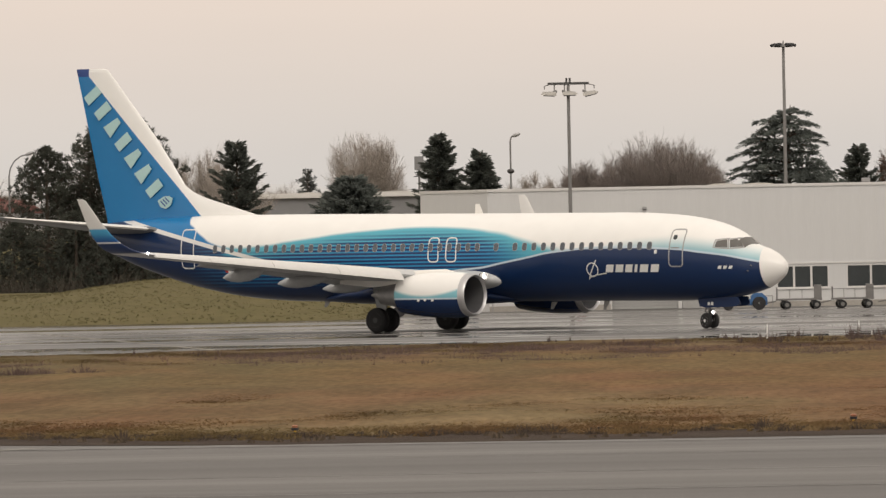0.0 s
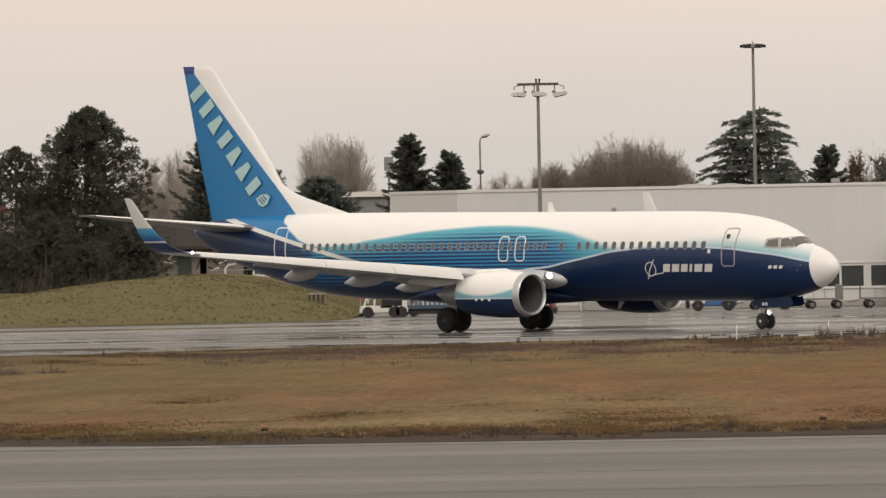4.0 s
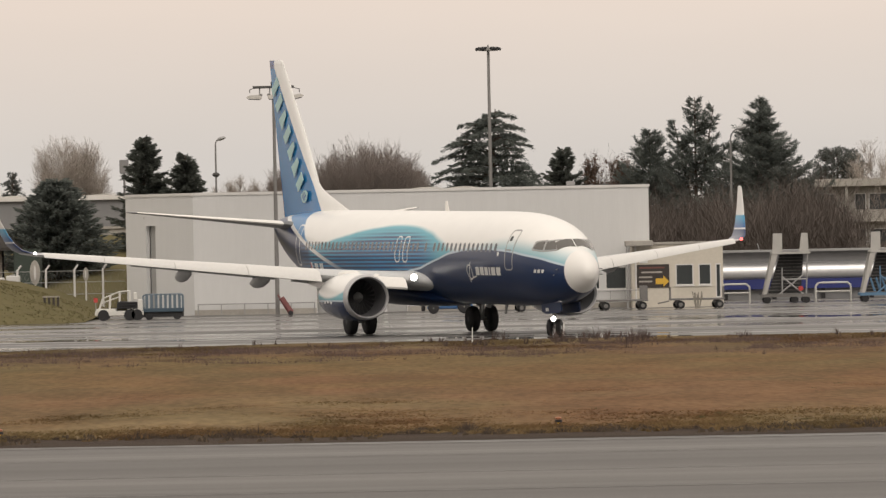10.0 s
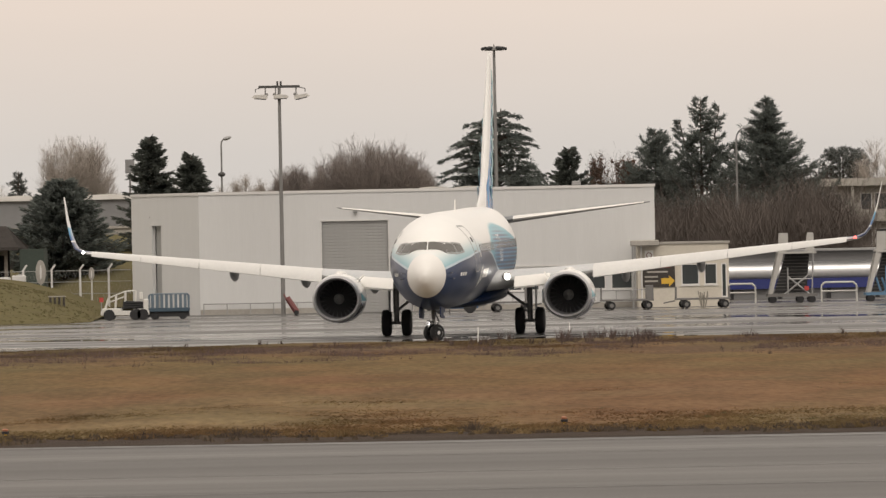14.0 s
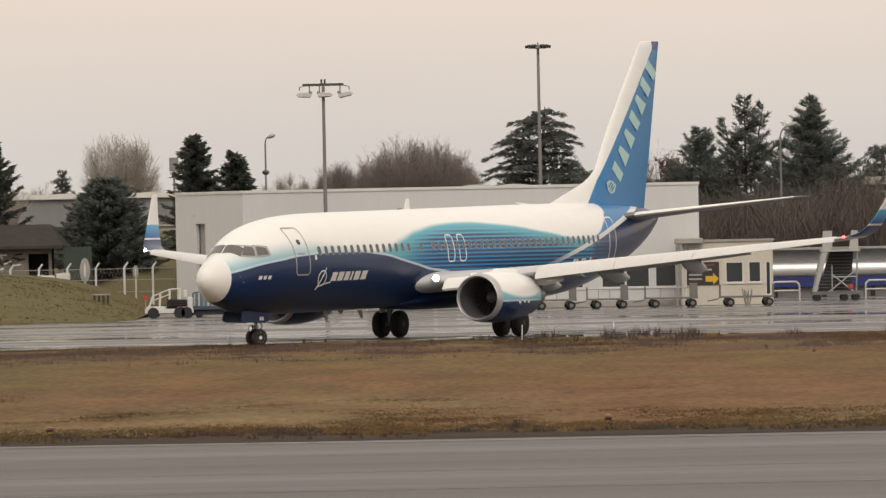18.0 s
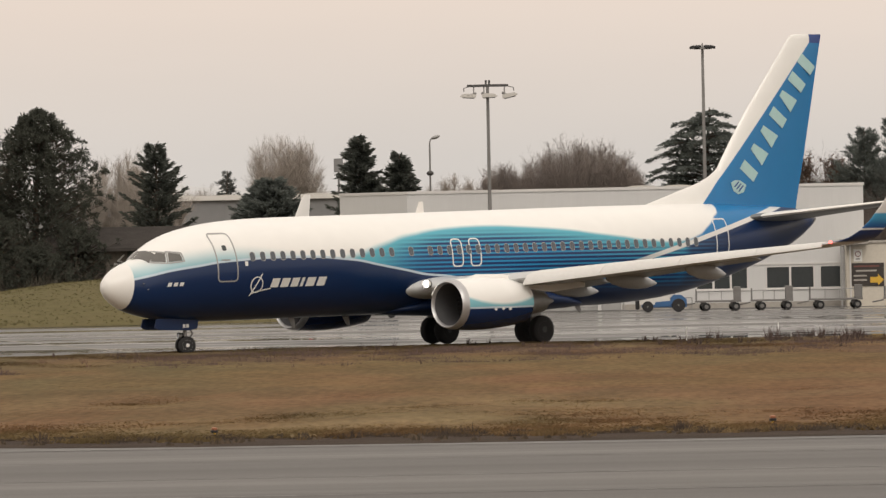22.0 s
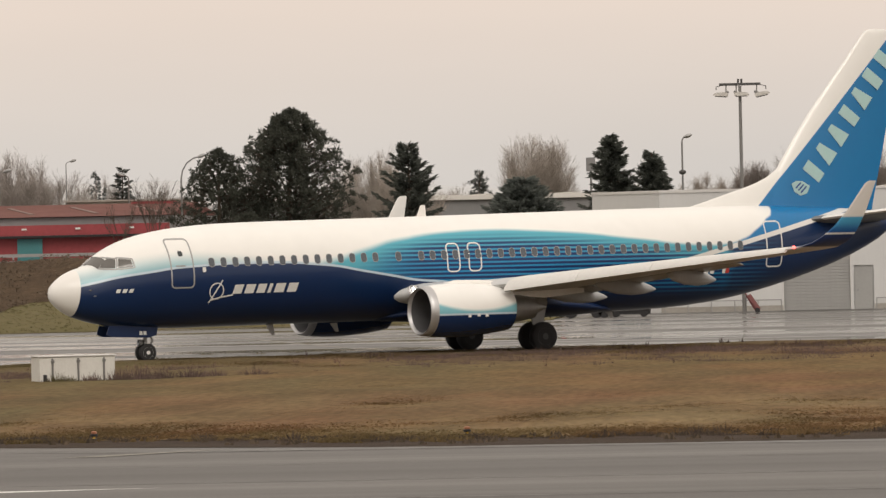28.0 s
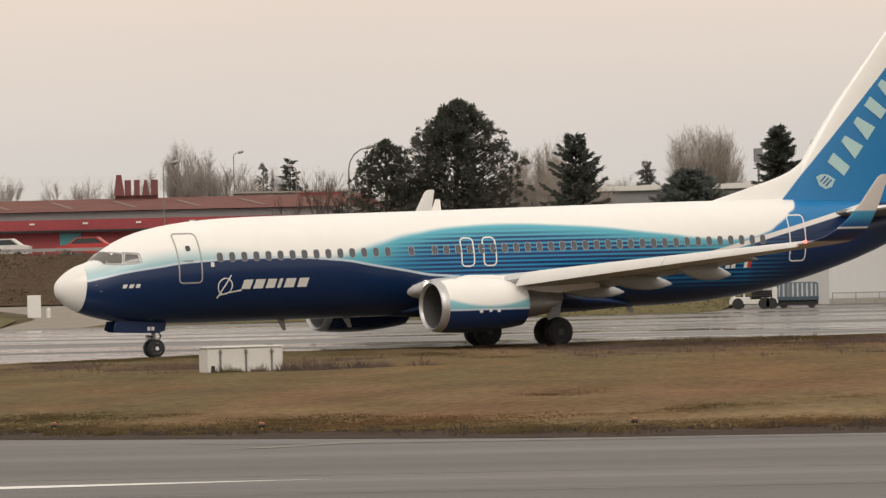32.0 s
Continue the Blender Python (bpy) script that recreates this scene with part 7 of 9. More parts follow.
conifer(-18.75, 425, 10.9, 2.7, 50, power=0.78, leaf="needle", per=14, levels=24, ragged=0.32, fill=1700, droop=-0.05)
conifer(-16.1, 424, 9.8, 3.6, 51, power=1.0, leaf="needle", per=14, levels=24, ragged=0.28, fill=1700, droop=-0.05)
bare_tree(-30.7, 540, 12.9, 2.1, 52, "rounded pale leafless tree with dense fine twigs", "bark_pale", mains=18, twigs=7, fork=0.3, upright=0.5, haze=3600)
bare_tree(-28.8, 541, 12.7, 2.1, 53, "rounded pale leafless tree with dense fine twigs", "bark_pale", mains=18, twigs=7, fork=0.3, upright=0.5, haze=3600)
conifer(-23.6, 410, 7.95, 3.4, 54, "broad_conifer", "broad domed blue-green conifer", droop=0.05, power=0.70, levels=28, per=17, low=0.27, leaf="needle_blue", ragged=0.24, density=1.5, fill=2600)
pine(-39.9, 620, 10.9, 1.3, 55, label="small distant conifer, green paled for haze", low=0.45, clumps=60, leaf="needle_hazed", size=0.7, fill=100)
pine(-37.3, 396, 12.6, 3.85, 60, low=0.05, clumps=1500, size=0.66, fill=5400, lean=0.6)
pine(-41.0, 394, 10.2, 2.75, 61, label="dark bushy pine beside a taller pine", low=0.05, clumps=620, size=0.62, fill=900)
for k, (x, y, H, R) in enumerate(((-38.9, 390, 6.2, 3.0), (-34.2, 391, 5.4, 2.7), (-42.6, 390, 5.6, 2.6), (-36.4, 388.5, 4.2, 2.4))):
    pine(x, y, H, R, 120 + k, "evergreen_shrub", "dark evergreen shrub at the foot of the pines", low=0.04, clumps=240, size=0.6, fill=1000)
conifer(-30.9, 412, 10.55, 2.7, 62, power=0.70, per=9, levels=20, ragged=0.42, leaf="needle", droop=0.18, fill=700)
for k, (x, y, H, R) in enumerate(((-35.6, 450, 10.9, 2.0), (-37.6, 452, 10.3, 1.8), (-33.4, 452, 9.4, 1.6), (-34.4, 446, 9.8, 1.7))):
    bare_tree(x, y, H, R, 63 + k, "leafless tree between pine and conifer", "bark_pale", upright=0.65, mains=11)
conifer(-38.5, 600, 10.7, 1.5, 66, "conifer", "small distant conifer, green paled for haze", leaf="needle_hazed", levels=14, per=7, fill=150)
for k, (x, H, R) in enumerate(((-44.5, 9.9, 1.7), (-42.0, 9.6, 1.7), (-35.5, 10.0, 1.6), (-33.6, 9.4, 1.4), (-26.4, 9.6, 1.6), (-24.3, 9.9, 1.6))):
    bare_tree(x, 620, H, R, 70 + k, "faint distant leafless tree", "bark_pale")
# behind the red-roofed warehouse
for k, (x, H, R) in enumerate(((-104.5, 11.0, 2.0), (-99.8, 10.4, 1.6), (-97.4, 10.9, 1.5), (-93, 10.6, 1.5), (-90.6, 11.4, 1.4), (-88.4, 13.6, 1.25), (-87.1, 13.9, 1.2), (-86.2, 14.3, 1.2), (-85.2, 13.4, 1.2), (-84.5, 12.3, 1.3), (-83.2, 11.9, 1.4), (-81.6, 11.8, 1.4), (-79.9, 11.0, 1.3), (-77.8, 11.6, 1.3), (-73.6, 11.2, 1.6), (-71.6, 10.6, 1.4), (-69.0, 10.4, 1.6), (-66.0, 10.2, 1.5), (-62.5, 10.0, 1.5))):
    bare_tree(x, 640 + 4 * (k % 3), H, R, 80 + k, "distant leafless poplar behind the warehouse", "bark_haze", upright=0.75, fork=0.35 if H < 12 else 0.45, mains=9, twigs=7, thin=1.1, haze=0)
conifer(-76.5, 644, 12.3, 1.7, 110, "conifer", "small distant conifer, green paled for haze", leaf="needle_hazed", levels=16, per=8, fill=250, power=0.6)
pine(-78.9, 642, 11.8, 1.1, 111, label="small dark distant pine behind the warehouse", low=0.3, clumps=70, leaf="needle_hazed", size=0.7, fill=150)
conifer(-105.5, 600, 10.4, 2.2, 112, "conifer", "dark distant conifer behind roofs", leaf="needle", levels=14, per=8)
for k, (x, y, H) in enumerate(((-57.4, 500, 9.5), (-56.5, 498, 9.2), (-55.4, 503, 9.2), (-60.2, 505, 8.3))):
    bare_tree(x, y, H, 1.5, 115 + k, "pollarded leafless street tree", "bark", mains=5, twigs=1, fork=0.45, haze=0)

# thickets
brush("brush_thicket", "dark brown leafless thicket behind the annex", [(12.2, 17, 412, 440, 0.95), (17, 25.5, 402, 440, 1.0), (25.5, 46, 405, 470, 0.46)], 56000, 5.0, 7.0, M["bark_scrub"], 31, w=0.013, forks=8, lean=0.5)
brush("brush_thicket", "brown undergrowth beneath the pines", [(-46, -33.0, 382, 398)], 6000, 1.2, 2.8, M["undergrowth"], 32, w=0.022, forks=6, lean=0.4)
brush("brush_thicket", "brown undergrowth between conifers", [(-34, -27.5, 402, 409)], 2600, 2.0, 3.4, M["bark_scrub"], 33, w=0.02, forks=6, lean=0.4)
brush("scrub", "brown scrub on the embankment", [(-110, -46, 449, 470)], 12000, 0.2, 0.6, M["scrub_brown"], 34, zf=lambda x, y: max(0.0, heath_z(x, y, max(0, min(1, (y - 449) / 21))) - 0.15), w=0.05, forks=4, lean=0.8)


# ---- grass ----
GRASS = leafy(grass_mat("winter_grass_blades", 0.12), 0.55)


def blades(name, label, n, x0, x1, ylo, yhi, hlo, hhi, width, seed, material, zbase=0.06, clump=0.6, per=3, zf=None, flat=0.0):
    rng = np.random.default_rng(seed)
    xs = rng.uniform(x0, x1, n)
    lo, hi = np.array([ylo(x) for x in xs]), np.array([yhi(x) for x in xs])
    ys = lo + (hi - lo) * rng.random(n)
    # keep what lies inside the swept view
    keep = (xs > -ys * 0.172) & (xs < ys * 0.080)
    xs, ys = xs[keep], ys[keep]
    pat = np.array([noise.noise((x * 0.7, y * 0.35, seed)) for x, y in zip(xs, ys)])
    k2 = pat + (0.35 if clump > 0.25 else -0.12) > rng.uniform(-clump, clump, len(xs))
    xs, ys, pat = xs[k2], ys[k2], pat[k2]
    m = len(xs)
    h = rng.uniform(hlo, hhi, m) * (1 + 0.5 * pat)
    zb = np.array([zf(x, y) for x, y in zip(xs, ys)]) if zf else np.full(m, zbase)
    v = np.empty((m, per, 3, 3))
    for k in range(per):
        ox, oy = rng.normal(0, 0.05, m), rng.normal(0, 0.05, m)
        lx, ly = rng.normal(0, 0.35 + flat, m) * h, rng.normal(0, 0.2 + flat * 1.5, m) * h
        w = width * rng.uniform(0.6, 1.4, m)
        hh = h * rng.uniform(0.6, 1.1, m) / (1 + flat)
        v[:, k, 0] = np.stack([xs + ox - w, ys + oy, zb - 0.05], 1)
        v[:, k, 1] = np.stack([xs + ox + w, ys + oy, zb - 0.05], 1)
        v[:, k, 2] = np.stack([xs + ox + lx, ys + oy + ly, zb + hh], 1)
    v = v.reshape(-1, 3)
    me = bpy.data.meshes.new(name)
    nv = len(v)
    me.vertices.add(nv)
    me.vertices.foreach_set("co", v.ravel())
    me.loops.add(nv)
    me.loops.foreach_set("vertex_index", np.arange(nv))
    me.polygons.add(nv // 3)
    me.polygons.foreach_set("loop_start", np.arange(0, nv, 3))
    me.update(calc_edges=True)
    me.materials.append(material)
    return tagged(new(name, me), label, "grass", kind="stuff")


blades("grass_tufts", "matted yellow-brown winter grass", 170000, -44, 20, soil_hi, near_edge, 0.05, 0.11, 0.06, 1, GRASS, per=3, clump=0.95, flat=1.9)
blades("grass_tufts", "ragged straw tufts along the soil edge", 6000, -27, 12, lambda x: soil_hi(x) - 1.6, lambda x: soil_hi(x) + 3, 0.03, 0.10, 0.035, 2, GRASS, per=5, clump=0.2, flat=0.6)
M["weed"] = mat("dry_brown_weeds", (0.150, 0.098, 0.070), 0.95, vary=0.3, scale=0.6, random_amt=0.3, island=True)
M["weed_dark"] = mat("dark_dead_weeds", (0.075, 0.052, 0.045), 0.95, vary=0.3, scale=0.6, random_amt=0.4, island=True)
blades("dry_weeds", "taller rusty weeds along the taxiway edge", 900, -44, 20, lambda x: near_edge(x) - 40, lambda x: near_edge(x) - 14, 0.05, 0.16, 0.03, 3, M["weed"], per=4, clump=0.12)
blades("dark_weeds", "dark dead weed stalks at the taxiway edge", 230, 0.8, 8.5, lambda x: near_edge(x) - 14, lambda x: near_edge(x) - 0.3, 0.12, 0.50, 0.018, 4, M["weed_dark"], per=6, clump=0.10)
blades("dark_weeds", "dark dead weed stalks at the taxiway edge", 260, -20, 20, lambda x: near_edge(x) - 14, lambda x: near_edge(x) - 0.3, 0.08, 0.28, 0.02, 5, M["weed_dark"], per=5, clump=0.08)


def tussocks(name, label, spots, material, seed):
    """Fuzzy plants: each spot (x, y, spread, height, count) is a fan of fine stalks."""
    rng = random.Random(seed)
    v, f = [], []
    for x, y, spread, h, n in spots:
        for _ in range(n):
            bx, by = rng.gauss(0, spread * 0.5), rng.gauss(0, spread * 0.5)
            hh = h * rng.uniform(0.35, 1.1) * math.exp(-(bx * bx + by * by) / (spread * spread))
            lx, ly, w = bx * 0.5 + rng.gauss(0, 0.22) * hh, rng.gauss(0, 0.2) * hh, rng.uniform(0.008, 0.018)
            i = len(v)
            v += [(x + bx - w, y + by, 0.03), (x + bx + w, y + by, 0.03), (x + bx + lx, y + by + ly, 0.06 + hh)]
            f.append((i, i + 1, i + 2))
    return tagged(new(name, mesh_from(name, v, f, material)), label, "weeds", kind="stuff")


M["weed_purple"] = mat("purplish_brown_weeds", (0.108, 0.074, 0.064), 0.95, vary=0.3, scale=0.5, random_amt=0.3, island=True)
_w = random.Random(77)
band = []
for _ in range(1500):
    x = _w.uniform(-40, 16)
    y = near_edge(x) - _w.uniform(10, 40)
    if noise.noise((x * 0.22, y * 0.07, 9)) + 0.25 * noise.noise((x * 0.9, y * 0.3, 2)) + (0.12 if -19 < x < -2 else -0.10) > _w.uniform(-0.1, 0.25):
        band.append((x, y, _w.uniform(0.4, 1.1), _w.uniform(0.08, 0.27), 50))
# taller dead weeds at the foot of the service cabinet and beyond its end
band += [(-26.1, 210.3, 0.35, 0.40, 120), (-25.3, 210.9, 0.45, 0.52, 200), (-24.7, 211.6, 0.50, 0.60, 220), (-24.1, 212.4, 0.45, 0.46, 180),
         (-23.2, 213.6, 0.55, 0.48, 220), (-22.5, 214.4, 0.40, 0.36, 130), (-21.4, 216.0, 0.60, 0.34, 160)]
tussocks("weed_patch", "low purplish-brown dead weeds in drifts on the verge", band, M["weed_purple"], 71)
spots = [(_w.uniform(-40, 18), 0, _w.uniform(0.05, 0.16), _w.uniform(0.14, 0.42), 9) for _ in range(46)]
spots = [(x, near_edge(x) - _w.uniform(1, 45), a, b, n) for x, _, a, b, n in spots]
tussocks("weed_stalks", "single dark dead weed stalks on the verge", spots, M["weed_dark"], 72)
green = [(x, soil_hi(x) + _w.uniform(2, 110), _w.uniform(0.1, 0.4), _w.uniform(0.04, 0.10), 30) for x in (_w.uniform(-34, 14) for _ in range(170))]
green += [(-27.15, 209.9, 0.30, 0.42, 150), (-26.8, 210.1, 0.22, 0.30, 80)]
M["weed_green"] = mat("dull_green_tufts", (0.125, 0.110, 0.055), 0.95, vary=0.3, scale=0.5, random_amt=0.25, island=True)
tussocks("green_tufts", "small dull green tufts in the dry grass", green, leafy(M["weed_green"]), 73)
edge = [(x, soil_hi(x) + _w.uniform(-1.8, 1.2), _w.uniform(0.06, 0.35), _w.uniform(0.03, 0.10) if _w.random() < 0.95 else 0.24, 34) for x in (_w.uniform(-27, 12) for _ in range(260))]
edge += [(-27.6 + 0.22 * k, 209.7 + 0.10 * k, 0.16, _w.uniform(0.12, 0.30), 40) for k in range(13)]
M["clod"] = mat("dark_soil_tussocks", (0.066, 0.048, 0.036), 0.95, vary=0.3, scale=0.8, random_amt=0.4, island=True)
tussocks("soil_tussocks", "dark ragged tussocks on the edge of the soil strip", edge, M["clod"], 74)
M["weed_soil"] = mat("brown_soil_weeds", (0.088, 0.066, 0.046), 0.95, vary=0.3, scale=0.6, random_amt=0.4, island=True)
blades("soil_weeds", "low brown weeds on the soil strip", 500, -27, 12, lambda x: soil_lo(x) + 1.0, lambda x: soil_hi(x) + 2.0, 0.02, 0.07, 0.045, 6, M["weed_soil"], per=5, clump=0.05)
GRASS_BANK = mat("green_bank_blades", (0.148, 0.131, 0.066), 0.9, vary=0.25, scale=0.25, random_amt=0.12, island=True)
leafy(GRASS_BANK)


def bank_top(x, y):
    lo = interp(x, [(-50.6, 334.6), (-49.5, 334.4), (-38, 340.8), (-19.5, 343.2), (-18.5, 347)])
    return bank_z(x, y, min(1.0, max(0.0, (y - lo) / (378 - lo))))


blades("bank_grass", "short green grass on the bank", 6000, -49.6, -18.8, lambda x: interp(x, [(-50.6, 334.9), (-49.5, 334.7), (-38, 341), (-19.5, 343.5), (-18.5, 347.3)]), lambda x: 366, 0.03, 0.09, 0.04, 8, GRASS_BANK, per=3, zf=bank_top)


# ---- masts, lamps and apron equipment ----
M["pole_grey"] = mat("grey_painted_pole", (0.20, 0.195, 0.19), 0.55, metal=0.2, vary=0.12, scale=2)
M["cart_grey"] = mat("worn_grey_cart_paint", (0.16, 0.155, 0.15), 0.6, vary=0.2, scale=3)
M["stair_grey"] = mat("worn_pale_stair_paint", (0.42, 0.41, 0.39), 0.55, vary=0.12, scale=2)
M["stair_blue"] = mat("blue_stair_paint", (0.10, 0.20, 0.32), 0.5, vary=0.15, scale=2)
M["lamp_shell"] = mat("pale_floodlight_shell", (0.55, 0.53, 0.50), 0.4, vary=0.08)
M["pole_dark"] = mat("dark_grey_mast_steel", (0.075, 0.073, 0.072), 0.6, metal=0.2, vary=0.12, scale=2)
M["net"] = mat("chain_link", (0.34, 0.34, 0.33), 0.6, metal=0.3, vary=0.1)


def floodlight_mast():
    m = thing("floodlight_mast", "tall grey apron mast with a crossbar of three floodlights", "lamp post", pose(-8.8, 361, 0))
    part("pole", add_rod(add_rod(bmesh.new(), (0, 0, 0), (0, 0, 6.5), 0.125, 0.105, 14), (0, 0, 6.5), (0, 0, 12.44), 0.10, 0.085, 14), M["pole_grey"], m)
    part("base_plate", box(-0.3, 0.3, -0.3, 0.3, 0, 0.06), M["pole_grey"], m)
    part("crossbar", box(-1.13, 1.13, -0.09, 0.09, 12.45, 12.59, 0.015), M["pole_dark"], m, "dark grey crossbar", smooth=False)
    part("cap", add_rod(add_rod(bmesh.new(), (-0.09, 0, 12.59), (-0.09, 0, 12.82), 0.05, 0.06), (0.09, 0, 12.59), (0.09, 0, 12.82), 0.05, 0.06), M["pole_dark"], m, "pair of dark cable glands")
    head = [(-0.40, -0.10), (0.30, -0.11), (0.44, -0.06), (0.30, 0.07), (-0.20, 0.13), (-0.42, 0.08)]
    for x, flip, tilt in ((-1.06, -1, 4), (0.10, 1, 2), (1.22, 1, 13)):
        mm = Matrix.Translation((x, -0.12, 11.98)) @ Matrix.Rotation(radians(-tilt * flip), 4, "Y") @ Matrix.Diagonal((flip, 1, 1, 1))
        fl = part("floodlight", add_prism(bmesh.new(), head, 0.52, mm), M["lamp_shell"], m, "pale wedge-shaped floodlight head", smooth=False)
        part("lens", box(-0.34, 0.30, -0.22, 0.22, -0.145, -0.112, m=mm), M["pole_dark"], fl, "dark lens below", smooth=False)
        bx = x - flip * 0.30
        part("bracket", add_rod(add_rod(bmesh.new(), (bx, 0, 12.45), (bx, -0.1, 12.05), 0.035), (bx - 0.12 * flip, 0, 12.12), (bx + 0.12 * flip, -0.1, 12.0), 0.07), M["pole_grey"], m)
    for x in (-1.30, 1.42):
        sx = 1 if x < 0 else -1
        part("hook", add_rod(add_rod(bmesh.new(), (x, 0, 12.22), (x, 0, 12.40), 0.025), (x, 0, 12.40), (x + sx * 0.30, 0, 12.47), 0.02), M["pole_dark"], m)
    # red fire point at its foot
    f = thing("fire_extinguisher_cart", "red wheeled fire extinguisher leaning beside the mast", "extinguisher", pose(-8.35, 360.3, 0))
    part("cylinder", rod((0.30, 0, 0.16), (-0.22, 0, 0.98), 0.17, 0.15, 16), M["dull_red"], f)
    part("handle", add_rod(add_rod(bmesh.new(), (0.30, -0.2, 0.14), (-0.42, -0.2, 1.15), 0.035), (0.30, 0.2, 0.14), (-0.42, 0.2, 1.15), 0.035), M["dull_red"], f)
    for dy in (-0.22, 0.22):
        part("wheel", add_lathe(bmesh.new(), [(-0.03, 0.14), (0.03, 0.14)], 14, Matrix.Translation((0.28, dy, 0.142)) @ Matrix.Rotation(radians(90), 4, "Z")), M["rubber"], f)


def crown_mast():
    m = thing("floodlight_mast", "very tall grey mast with a ring of floodlights behind the hangar", "lamp post", pose(3.45, 415, 0))
    part("pole", rod((0, 0, 0), (0, 0, 15.8), 0.15, 0.085, 14), M["pole_grey"], m)
    part("ring", add_lathe(bmesh.new(), [(15.72, 0.12), (15.74, 0.62), (15.84, 0.62), (15.86, 0.12)], 20, Matrix.Rotation(radians(-90), 4, "Y")), M["pole_grey"], m)
    for k in range(6):
        a = 2 * math.pi * k / 6
        mm = Matrix.Translation((0.62 * math.cos(a), 0.62 * math.sin(a), 15.86)) @ Matrix.Rotation(a, 4, "Z") @ Matrix.Rotation(radians(15), 4, "Y")
        part("floodlight", box(-0.18, 0.20, -0.18, 0.18, -0.08, 0.10, 0.04, m=mm), M["dark"], m, "dark floodlight head")
    part("cap", rod((0, 0, 15.86), (0, 0, 16.15), 0.10, 0.02), M["pole_grey"], m)


def street_lamp(x, y, h, reach, label, bend=0.5, mid=None, slim=1.0):
    m = thing("street_lamp", label, "street lamp", pose(x, y, 0))
    bmq = bmesh.new()
    add_rod(bmq, (0, 0, 0), (0, 0, h - bend), 0.09 * slim, 0.06 * slim, 10)
    pts = [(0, 0, h - bend)] + [(reach * (1 - math.cos(a)), 0, h - bend + bend * math.sin(a)) for a in (0.4, 0.8, 1.2, 1.5)]
    for a, b in zip(pts, pts[1:]):
        add_rod(bmq, a, b, 0.05 * slim, 0.045 * slim, 8)
    part("pole", bmq, M["pole_grey"], m)
    e = pts[-1]
    to = 1 if reach > 0 else -1
    hd = bmesh.new()
    bmesh.ops.create_uvsphere(hd, u_segments=14, v_segments=8, radius=1.0, matrix=Matrix.Translation((e[0] + to * 0.20, 0, e[2] + 0.06)) @ Matrix.Rotation(radians(-18 * to), 4, "Y") @ Matrix.Diagonal((0.32, 0.16, 0.13, 1)))
    part("lamp_head", hd, M["galv"], m, "grey oval lamp head")
    if mid:
        lo = bmesh.new()
        bmesh.ops.create_uvsphere(lo, u_segments=14, v_segments=8, radius=1.0, matrix=Matrix.Translation((0, 0, mid)) @ Matrix.Diagonal((0.26, 0.26, 0.17, 1)))
        part("second_lamp_head", lo, M["pole_dark"], m, "dark lower lamp bowl")
    return m


